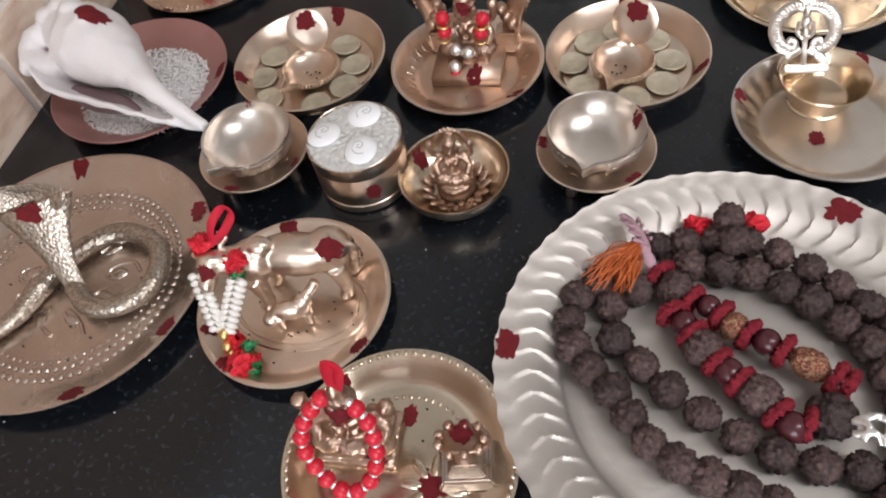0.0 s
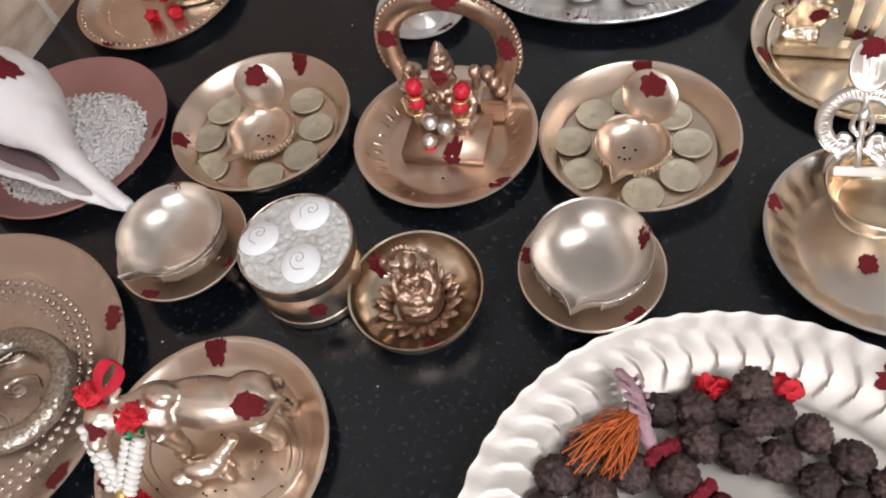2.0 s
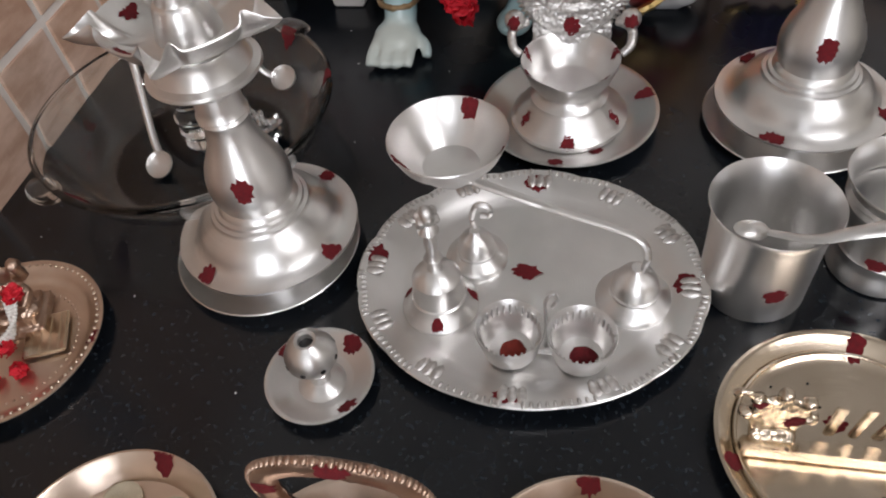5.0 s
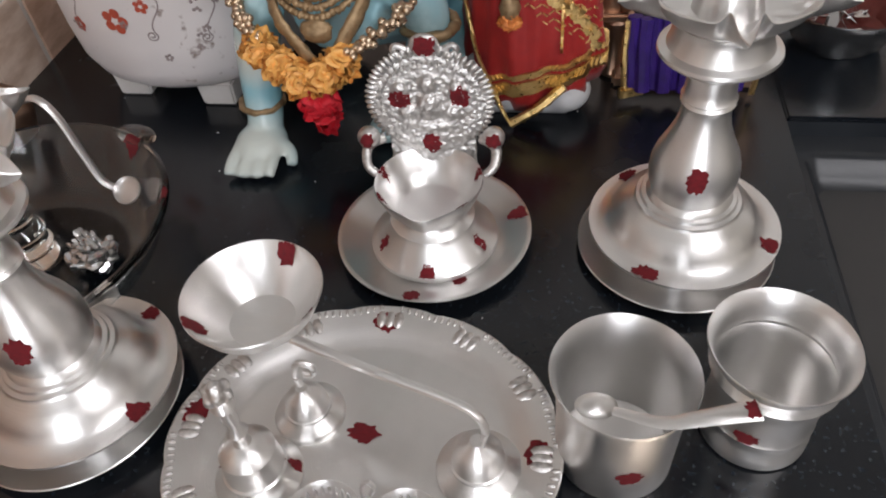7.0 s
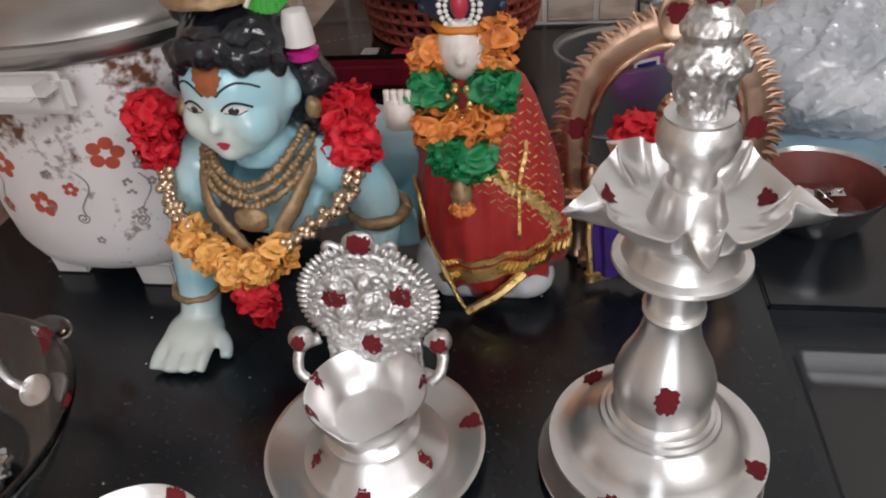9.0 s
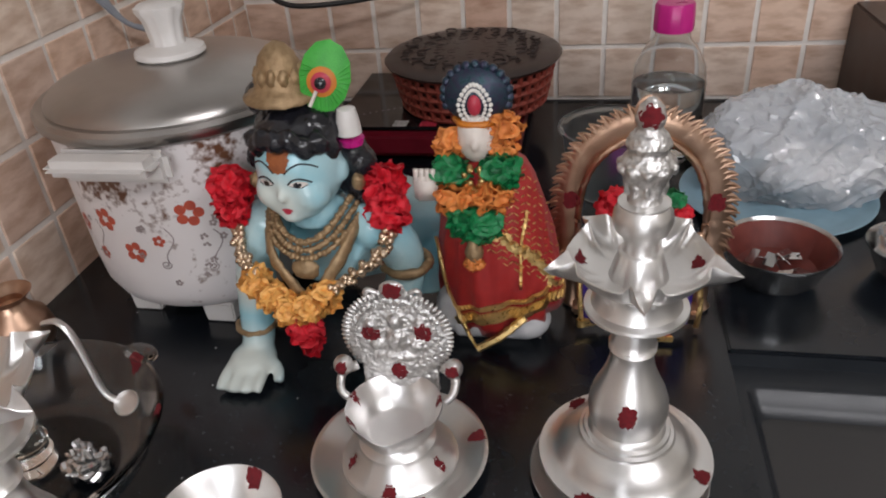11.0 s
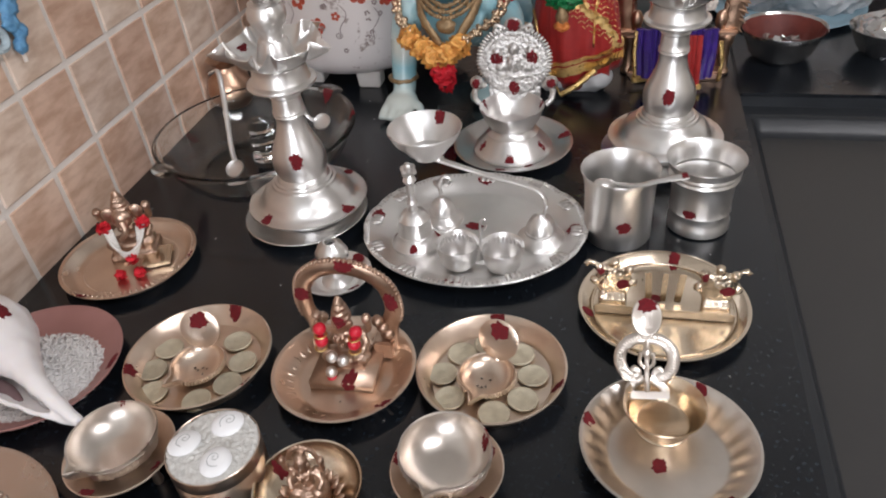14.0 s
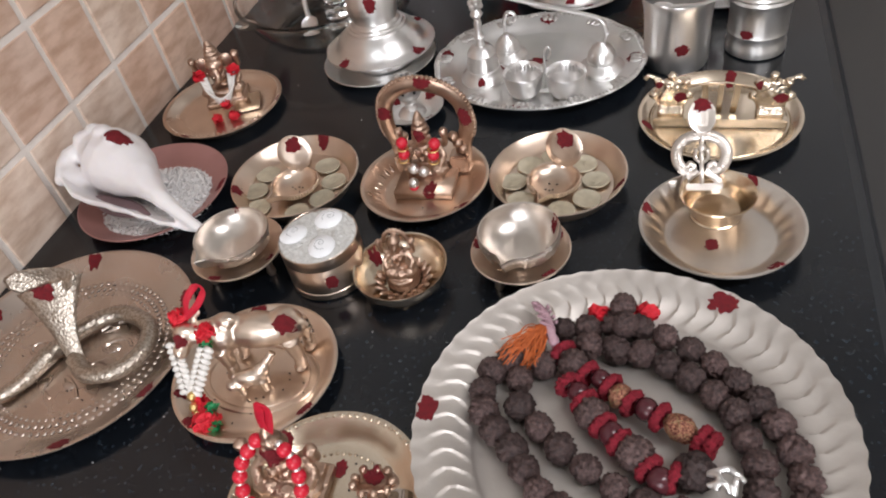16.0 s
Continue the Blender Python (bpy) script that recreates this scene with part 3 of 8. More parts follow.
cowp = plate("cow_plate", (-0.054, 0.121, 0), 0.0664, 0.012, BRASS, "round brass plate with an inner oval ridge and red powder dabs",
             [rim(112, 0.061, 0.008), rim(-28, 0.062, 0.007), rim(-120, 0.062, 0.007), rim(-150, 0.058, 0.006)], floor=0.78)
bm = bmesh.new()
for R, w in ((0.050, 0.0016), (0.043, 0.0012)):
    tube([(R * math.cos(a * math.tau / 24), 0.68 * R * math.sin(a * math.tau / 24), 0.0014) for a in range(25)], w, 73, 6, bm)
part("oval_ridge", bm, BRASS, cowp)

lakp = plate("goddess_plate", (0.044, 0.025, 0), 0.0687, 0.014, BRASS_YELLOW, "round brass plate with a beaded rim and embossed middle",
             [rim(140, 0.062, 0.007), (0.020, -0.010, 0.009), rim(95, 0.030, 0.006)], floor=0.74)
bead_ring(lakp, 0.0655, 0.0136, 72, 0.0019, BRASS_YELLOW)
bead_ring(lakp, 0.0420, 0.0016, 56, 0.0013, BRASS_YELLOW)
bm = bmesh.new()
for i in range(8):
    a = math.tau * i / 8
    ball(bm, (0.020 + 0.013 * math.cos(a), -0.010 + 0.013 * math.sin(a), 0.0012), (0.0075, 0.0032, 0.0012), 10, 6, (0, 0, math.degrees(a)))
part("embossed_flower", bm, BRASS_YELLOW, lakp)


def flute(n, amp, r0, r1, lean=0.0):
    def f(a, r, z):
        if r <= r0:
            return r, z
        k = math.sin(math.pi * min(1, (r - r0) / (r1 - r0))) if r < r1 else 0
        return r, z + amp * k * math.cos(n * a + lean * r)
    return f


def big_flute(a, r, z):
    """Short curved scallops beaten into the border."""
    u = (r - 0.100) / 0.030
    k = math.sin(math.pi * u) ** 0.7 if 0 < u < 1 else 0.0
    s = (a * 54 / math.tau + 0.75 * math.sin(math.pi * max(0.0, min(1.0, u)))) % 1.0
    return r + (0.0006 * math.sin(54 * a) if r > 0.13 else 0), z + 0.0017 * k * (s ** 1.6 - 0.4)


sp = [(0, 0.0015), (0.05, 0.0015), (0.09, 0.0015), (0.097, 0.0022)] + [(0.099 + 0.0375 * i / 20, 0.004 + 0.0145 * (i / 20) ** 0.8) for i in range(21)]
sp += [(0.1379, 0.0192), (0.1379, 0.0180), (0.130, 0.0145), (0.115, 0.0085), (0.100, 0.002), (0.094, 0), (0, 0)]
silver = plate("silver_platter", (0.229, 0.107, 0), 0.1379, 0.02, SILVER_TRAY, "large hammered silver platter with a fluted wavy border",
               [rim(62, 0.129, 0.010), rim(182, 0.131, 0.009), rim(-40, 0.13, 0.009)], big_flute, seg=648, prof=sp)
silver.scale = (1.03, 1.03, 1.0)

diyap = plate("lamp_plate", (0.289, 0.313, 0), 0.0652, 0.018, BRASS_GREY, "round brass dish with fluted sides holding a small oil lamp",
              [rim(-50, 0.061, 0.007), rim(168, 0.061, 0.006), rim(65, 0.06, 0.006), (-0.006, -0.012, 0.007)], flute(26, 0.0016, 0.046, 0.060), floor=0.7)
ashta = plate("emblem_plate", (0.288, 0.474, 0), 0.0757, 0.013, BRASS_YELLOW, "round yellow brass plate with a stepped rim and standing emblems",
              [rim(80, 0.068, 0.007), rim(-165, 0.068, 0.006), (-0.005, 0.016, 0.006)], floor=0.8)
bm = bmesh.new()
tube([(0.063 * math.cos(a * math.tau / 32), 0.063 * math.sin(a * math.tau / 32), 0.006) for a in range(33)], 0.0012, 97, 6, bm)
part("stepped_ridge", bm, BRASS_YELLOW, ashta)

dishr = plate("coin_dish", (0.147, 0.370, 0), 0.0634, 0.018, BRASS, "round brass dish with old coins round a small oil lamp",
              [rim(93, 0.061, 0.007), rim(-12, 0.059, 0.007)], floor=0.80, lip=0.003)
dishl = plate("coin_dish", (-0.115, 0.350, 0), 0.0657, 0.018, BRASS, "round brass dish with old coins and red rim dabs",
              [rim(83, 0.062, 0.007), rim(-25, 0.061, 0.007), rim(205, 0.062, 0.007)], floor=0.80, lip=0.003)
idolp = plate("idol_plate", (0.021, 0.355, 0), 0.0627, 0.016, BRASS, "round brass plate with a fluted inner wall under an idol",
              [rim(-38, 0.058, 0.007), rim(60, 0.055, 0.006)], flute(44, 0.0011, 0.043, 0.058), floor=0.68)
bm = bmesh.new()
for i in range(38):
    a = math.tau * i / 38
    ball(bm, (0.0505 * math.cos(a), 0.0505 * math.sin(a), 0.0066), (0.0066, 0.0026, 0.0016), 8, 6, (0, -28, math.degrees(a)))
tagged(part("fluted_wall", bm, BRASS, idolp), kind="stuff")
ganp = plate("ganesha_plate", (-0.270, 0.484, 0), 0.0724, 0.012, BRASS, "round brass plate with a dotted border near the tiled wall",
             [rim(-100, 0.067, 0.007), rim(8, 0.069, 0.007)], floor=0.80)
bead_ring(ganp, 0.0680, 0.0118, 76, 0.0014, BRASS)
bead_ring(ganp, 0.050, 0.0014, 60, 0.0011, BRASS)
pink = plate("rice_plate", (-0.266, 0.319, 0), 0.0790, 0.016, COPPER, "matt pink copper plate heaped with rice under a conch shell",
             [rim(12, 0.074, 0.008)], floor=0.7, lip=0.002)


# silver tray: wavy oval with shell lugs on the border
def wavy(a, r, z):
    k = max(0, (r - 0.1) / 0.02)
    n_ = (1 - abs(math.sin(6 * a + math.pi / 2))) ** 2
    return r * (1 + 0.012 * min(1, k) * (0.4 - n_)), z + 0.0012 * min(1, k) * (0.5 - n_)


tp = [(0, 0.003), (0.05, 0.003), (0.086, 0.003), (0.091, 0.0036), (0.098, 0.0085), (0.108, 0.013), (0.116, 0.0148), (0.119, 0.0155), (0.120, 0.0148), (0.1195, 0.0132), (0.108, 0.0115), (0.098, 0.007), (0.09, 0), (0, 0)]
tray = plate("silver_tray", (0.095, 0.574, 0), 0.12, 0.016, SILVER, "oval polished silver tray with a wavy gadrooned border",
             [(-0.110, 0.010, 0.008), (0.106, 0.004, 0.009), (-0.003, 0.092, 0.008), (-0.003, -0.094, 0.008), (-0.002, 0.012, 0.009)], wavy, ell=0.865, prof=tp, seg=144)
bm = bmesh.new()
for i in range(150):
    a = math.tau * i / 150
    if math.cos(12 * a) < 0.75:
        rr = 0.1165 * (1 + 0.009 * math.cos(12 * a))
        ball(bm, (rr * math.cos(a), 0.865 * rr * math.sin(a), 0.0155 + 0.0014 * math.cos(12 * a)), (0.0030, 0.0014, 0.0016), 6, 5, (0, 0, math.degrees(a)))
tagged(part("gadrooned_edge", bm, SILVER_CAST, tray), kind="stuff")
bm = bmesh.new()
for i in range(12):
    a = math.tau * i / 12
    for d in (-1, 0, 1):
        b = a + d * 0.055
        ball(bm, (0.109 * math.cos(b), 0.865 * 0.109 * math.sin(b), 0.0135), (0.0078, 0.0036, 0.0024), 8, 6, (0, 0, math.degrees(b)))
tagged(part("shell_lug", bm, SILVER_CAST, tray), kind="stuff")


# ---- oil lamps in the coin dishes ----
def spouted(R, spout, wid=0.35, lift=0.0):
    def f(a, r, z):
        d = (a + math.pi) % math.tau - math.pi
        k = max(0, 1 - abs(d) / wid)
        g = max(0, (r / R - 0.55) / 0.45)
        return r + spout * k * k * g, z + lift * k * g
    return f


def small_diya(at, rz, group, leaf_turn=0):
    """Little round oil lamp with a beak, a ribbed outer edge and an upright leaf handle."""
    top = thing("oil_lamp", None, None, at, "small brass oil lamp with a beak and an upright leaf handle", "oil lamp", group, rz)
    cup = part("cup", lathe(bowl_prof(0.0225, 0.014, 0.010, 0.0012), 64, spouted(0.0225, 0.010)), BRASS, top)
    bm = bmesh.new()
    for i in range(44):
        a = radians(25 + 310 * i / 43)
        ball(bm, (0.0242 * math.cos(a), 0.0242 * math.sin(a), 0.0115), (0.0012, 0.0011, 0.0024), 6, 5)
    tagged(part("ribbed_edge", bm, BRASS, top), kind="stuff")
    leaf = bmesh.new()
    lathe([(0, 0.0008), (0.009, 0.0010), (0.0145, 0.0016), (0.0152, 0.0010), (0.0145, 0), (0, -0.0004)], 40, bm=leaf)
    bmesh.ops.transform(leaf, matrix=pose(0, 0, 0, 0, 0, leaf_turn) @ pose(-0.027, 0, 0.029, 0, 70, 0) @ Matrix.Diagonal((1.22, 1.20, 1, 1)), verts=leaf.verts)
    stub = Matrix.Rotation(radians(leaf_turn), 3, "Z")
    tube([stub @ Vector((-0.021, 0, 0.010)), stub @ Vector((-0.0245, 0, 0.016))], 0.003, 4, 8, leaf)
    lf = part("leaf_handle", leaf, BRASS, top)
    tr = tree_of(lf)
    turn_ = Matrix.Rotation(radians(leaf_turn), 3, "Z")
    b = patch_bm(tr, turn_ @ Vector((-0.029, 0, 0.037)), 0.0090, turn_ @ Vector((-1, 0, -0.55)))
    part("powder_mark", b, KUMKUM, top, "dab of dry dark red powder")
    seeds = bmesh.new()
    for k in range(5):
        ball(seeds, (RND.uniform(-0.006, 0.008), RND.uniform(-0.007, 0.007), 0.0042), (0.0012, 0.0008, 0.0006), 6, 4, (0, 0, RND.uniform(0, 180)))
    part("black_seed", seeds, HAIR, top)
    return top


small_diya((0.1445, 0.362, 0.0016), -105, "oil lamps in coin dishes")
small_diya((-0.112, 0.341, 0.0016), -120, "oil lamps in coin dishes", 42)


def coin_mesh():
    bm = lathe([(0, 0.0013), (0.0105, 0.0013), (0.0110, 0.0017), (0.0126, 0.0017), (0.0130, 0.0013), (0.0130, 0.0004), (0.0126, 0), (0, 0)], 40)
    for i in range(5):
        block(bm, (RND.uniform(-0.004, 0.004), RND.uniform(-0.006, 0.006), 0.0014), (RND.uniform(0.003, 0.008), 0.0011, 0.0005))
    return mesh_of(bm, [COIN])


CM = coin_mesh()
for cx, cy, pts in ((0, 0, [(0.155, 0.331), (0.176, 0.349), (0.181, 0.376), (0.117, 0.394), (0.105, 0.368), (0.116, 0.342), (0.138, 0.409), (0.167, 0.399)]),
                    (0, 0, [(-0.156, 0.364), (-0.158, 0.337), (-0.144, 0.312), (-0.100, 0.309), (-0.081, 0.331), (-0.079, 0.358), (-0.095, 0.382), (-0.130, 0.387)])):
    for x, y in pts:
        c = new("coin", CM)
        c.matrix_basis = pose(x, y, 0.0022 + RND.uniform(0, 0.0006), RND.uniform(-3, 3), RND.uniform(-3, 3), RND.uniform(0, 360))
        tagged(c, "worn pale yellow metal coin lying in a brass dish", "coin", "coins in brass dishes")


# ---- footed saucers with deep beaked bowls ----
def saucer_lamp(at, R, rb, h, rz, feet, label, sp):
    top = thing("saucer_lamp", None, None, at, label, "oil lamp", "footed saucer lamps", rz)
    sa = part("saucer", lathe(plate_prof(R, 0.008, floor=0.5, lip=0.002), 72, off=(0, 0, 0.008)), BRASS, top)
    bo = part("bowl", lathe(bowl_prof(rb, h, rb * 0.5, 0.0012, 0.0105), 72, spouted(rb, 0.0075, 0.30)), BRASS_GREY, top)
    bm = lathe([(rb * q, 0.0105 + h * z) for q, z in ((0.930, 0.40), (0.990, 0.46), (1.020, 0.62), (1.050, 0.80), (1.052, 0.90), (1.0, 0.93))], 240)
    bmesh.ops.delete(bm, geom=[f for f in bm.faces if not 24 < math.degrees(math.atan2(abs(f.calc_center_median().y), f.calc_center_median().x)) < 128], context="FACES")
    for v in bm.verts:
        k = math.sin(v.co.z * 900) * math.sin(math.atan2(v.co.y, v.co.x) * 34)
        v.co *= 1 + 0.010 * k
    part("chased_band", emboss(bm, 0.0008, 0.0017, rz), BRASS_GREY, top)
    for i in range(feet):
        a = radians(-20 + 120 * i)
        part("foot", lathe([(0, -at[2]), (0.0032, -at[2]), (0.0044, 0.003 - at[2]), (0.0034, 0.009 - at[2]), (0.004, 0.0115)], 12, off=(R * 0.72 * math.cos(a), R * 0.72 * math.sin(a), 0)), BRASS, top)
    marks(top, [sa, bo], sp)
    return top


saucer_lamp((-0.1215, 0.2365, 0.009), 0.0425, 0.0325, 0.023, -112, 3, "pale brass beaked bowl on a footed saucer with red powder dabs", [rim(100, 0.032, 0.007), rim(15, 0.038, 0.006), rim(-140, 0.036, 0.005)])
saucer_lamp((0.1325, 0.2615, 0.007), 0.0416, 0.0322, 0.026, -98, 3, "deep brass beaked bowl on a round footed saucer", [rim(55, 0.037, 0.007), rim(-85, 0.038, 0.007), rim(130, 0.033, 0.006)])

# ---- ribbed tin full of salt with spiral shells ----
tin = thing("salt_tin", lathe([(0, 0.0005), (0.033, 0.0005), (0.0345, 0.002), (0.0345, 0.008), (0.0338, 0.0086), (0.0338, 0.0094), (0.0345, 0.010), (0.0345, 0.0335), (0.0341, 0.034), (0.0341, 0.0355), (0.0345, 0.036),
                               (0.0345, 0.0465), (0.0341, 0.0468), (0.0338, 0.0465), (0.0338, 0.042), (0, 0.042)], 80), BRASS, (-0.0355, 0.2365, 0), "round brass tin with turned grooves, full of salt", "tin")
marks(tin, [tin], [(0.018, -0.03, 0.022, 0.007)], (-0.5, 0.85, -0.1))
bm = lathe([(0, 0.0468)] + [(0.0015 * k, 0.0468 - 0.0000008 * k * k) for k in range(1, 22)] + [(0.0332, 0.0462), (0.0336, 0.0445), (0, 0.0435)], 120)
emboss(bm, 0.0016, 0.0026)
thing("salt", bm, SALT, (-0.0355, 0.2365, 0), "coarse white salt filling the brass tin", "salt", kind="stuff")


SNAIL_WHITE = mat("polished_shell", (0.88, 0.89, 0.90), (0.80, 0.81, 0.82), 0.34, 0, 60, 500, 0.06)
SNAIL_GREY = mat("shell_groove", (0.40, 0.42, 0.42), (0.30, 0.32, 0.32), 0.5, 0, 200, 900, 0.1)


def spiral_disc():
    """A flat snail lid: a spiral groove that widens from off the centre out to the edge."""
    bm = lathe([(0, 0.0030), (0.006, 0.0028), (0.0118, 0.0020), (0.0130, 0.0010), (0.0122, 0), (0, 0)], 36)
    line, sp_ = [], bmesh.new()
    for k in range(15):
        r, w = 0.0011 * math.exp(0.145 * k), 0.72 * k
        x, y = 0.0020 + r * math.cos(w), 0.0012 + r * math.sin(w)
        far = math.hypot(x, y)
        if far < 0.0122:
            line.append((x, y, 0.0029 - 0.0002 * far / 0.006 if far < 0.006 else 0.0027 - 0.0008 * (far - 0.006) / 0.0058))
    tube(line, 0.00034, 70, 5, sp_)
    return merged([(bm, SNAIL_WHITE), (sp_, SNAIL_GREY)])


for x, y, r in ((-0.0322, 0.2560, 20), (-0.0566, 0.2340, 60), (-0.0255, 0.2222, 95)):
    b, ms = spiral_disc()
    ob = thing("spiral_shell", b, ms[0], (x, y, 0.0470), "flat round white shell with a grey spiral", "shell", "spiral shells on the salt", r)
    ob.matrix_basis = ob.matrix_basis @ pose(0, 0, 0, RND.uniform(-7, 7), RND.uniform(-7, 7), 0) @ Matrix.Diagonal((0.96, 0.88, 1.3, 1))
    ob.data.materials.append(ms[1])

# ---- small bowl for the seated figure ----
lbowl = thing("idol_bowl", lathe(bowl_prof(0.0385, 0.024, 0.024, 0.0011), 80), BRASS_YELLOW, (0.036, 0.2300, 0), "small deep yellow brass bowl holding a cast figurine", "bowl", "", 0)
marks(lbowl, [lbowl], [rim(150, 0.034, 0.006), rim(-60, 0.03, 0.005)])

# ---- oil lamp with a fretted handle ----
dl = thing("handled_lamp", None, None, (0.286, 0.340, 0.0016), "brass oil lamp cup with a flat fretted trident handle", "oil lamp")
BRASS_BRIGHT = mat("bright_yellow_brass", (0.76, 0.63, 0.48), (0.56, 0.43, 0.30), 0.20, 1, 30, 700, 0.08)
turned(BRASS_BRIGHT, 0.5, 0.12, 0.05)
cup = part("cup", lathe([(0, 0.003), (0.0175, 0.003), (0.0190, 0.0045), (0.0225, 0.0130), (0.0268, 0.0225), (0.0284, 0.0238), (0.0288, 0.0230), (0.0280, 0.0215), (0.0238, 0.0130), (0.0202, 0.0042), (0.0185, 0.0008), (0.0195, 0.0), (0, 0)], 96,
                        lambda a, r, z: (1.09 * r, z)), BRASS_BRIGHT, dl)
HANDLE_AT = pose(-0.0130, 0.0165, 0.0195, 45, 0, 5)
bm = bmesh.new()
RING = [(-0.0085, 0.009), (-0.0165, 0.013), (-0.0205, 0.022), (-0.0185, 0.032), (-0.0100, 0.039), (0, 0.0405), (0.0100, 0.039), (0.0185, 0.032), (0.0205, 0.022), (0.0165, 0.013), (0.0085, 0.009)]
tube([(x, y, 0) for x, y in RING], 0.0048, 80, 10, bm, 0.42)
for s in (-1, 1):
    tube([(s * 0.0085, 0.009, 0), (s * 0.0060, 0.0135, 0), (s * 0.0095, 0.0165, 0), (s * 0.0115, 0.0135, 0)], 0.0024, 20, 8, bm, 0.6)
    tube([(s * 0.003, 0.010, 0), (s * 0.009, 0.006, 0), (s * 0.0135, 0.001, 0), (s * 0.0130, -0.004, 0)], 0.0036, 18, 8, bm, 0.5)
    tube([(0, 0.016, 0.0006), (s * 0.0052, 0.021, 0.0006), (s * 0.0046, 0.029, 0.0006)], 0.0016, 14, 8, bm)
tube([(0, -0.004, 0.0004), (0, 0.012, 0.0006), (0, 0.040, 0.0004)], 0.0022, 14, 8, bm)
ball(bm, (0, 0.029, 0.0012), (0.0036, 0.0042, 0.0026))
block(bm, (0, -0.004, 0), (0.034, 0.006, 0.006), bev=0.001)
bmesh.ops.transform(bm, matrix=HANDLE_AT, verts=bm.verts)
part("fretted_handle", emboss(bm, 0.0004, 0.0022), BRASS_GREY, dl)
bm = bmesh.new()
for k in range(46):
    p = curve_pts([(x * 1.02, y * 1.01, 0.0019) for x, y in RING], 46)[k]
    ball(bm, p, (0.0034, 0.0007, 0.0008), 6, 5, (0, 0, math.degrees(math.atan2(p.y - 0.024, p.x))))
bmesh.ops.transform(bm, matrix=HANDLE_AT, verts=bm.verts)
tagged(part("chased_rib", bm, BRASS_GREY, dl), kind="stuff")
bm = lathe([(0, 0.0012), (0.0080, 0.0012), (0.0094, 0.0022), (0.0112, 0.0022), (0.0118, 0.0010), (0.0112, -0.0010), (0, -0.0012)], 40)
for k in (-1, 0, 1):
    block(bm, (k * 0.0040, -0.001 + 0.001 * abs(k), 0.0015), (0.0016, 0.0085, 0.0012), bev=0.0003)
block(bm, (0, -0.0055, 0.0015), (0.0095, 0.0015, 0.0012), bev=0.0003)
bmesh.ops.transform(bm, matrix=HANDLE_AT @ pose(0, 0.0565, 0.0005) @ Matrix.Diagonal((1, 1.32, 1, 1)), verts=bm.verts)
fin = part("crest", bm, BRASS_GREY, dl)
mk = HANDLE_AT @ Vector((0.0005, 0.0665, 0))
marks(dl, [fin], [(mk.x, mk.y, 0.0078)])

# ---- standing emblems on the yellow plate ----
em = thing("emblem_stand", None, None, (0.288, 0.468, 0.0016), "yellow brass bar with cast conch and wheel emblems standing on it", "ornament", rz=0)
bm = bmesh.new()
block(bm, (0, 0, 0.005), (0.122, 0.010, 0.009), bev=0.0012)
part("bar", bm, BRASS_YELLOW, em)
for k, x in enumerate((-0.012, 0.0, 0.012)):
    bm = bmesh.new()
    block(bm, (x + (x * 0.15), 0.010, 0.024), (0.006 if k != 1 else 0.005, 0.003, 0.036), (6, x * 300, 0), 0.0008)
    part("upright_strip", bm, BRASS_YELLOW, em)
for s in (-1, 1):
    bm = bmesh.new()
    ball(bm, (s * 0.045, 0.008, 0.030), (0.017, 0.0045, 0.018), 20, 12)
    for i in range(7):
        a = radians(-60 + 50 * i)
        ball(bm, (s * 0.045 + 0.017 * math.cos(a), 0.008, 0.032 + 0.018 * math.sin(a)), 0.0045, 10, 8)
    block(bm, (s * 0.045, 0.004, 0.012), (0.026, 0.008, 0.008), bev=0.002)
    tube([(s * 0.056, 0.008, 0.044), (s * 0.066, 0.008, 0.050), (s * 0.070, 0.008, 0.046)], 0.0025, 8, 6, bm)
    bm = emboss(fuse(bm, 0.0011), 0.0008, 0.003, s)
    e = part("cast_emblem", bm, BRASS_YELLOW, em)
    marks(em, [e], [(s * 0.045 + 0.008, 0.0, 0.030, 0.006), (s * 0.045 - 0.012, 0.0, 0.044, 0.004)], (0, 1, -0.4))
marks(em, [em.children[1]], [(0, 0, 0.02, 0.005)], (0, 1, -0.3))

# ---- silver cups ----
def cup_marks(ob, sp):
    marks(ob, [ob], sp, (-0.1, 1, -0.15))


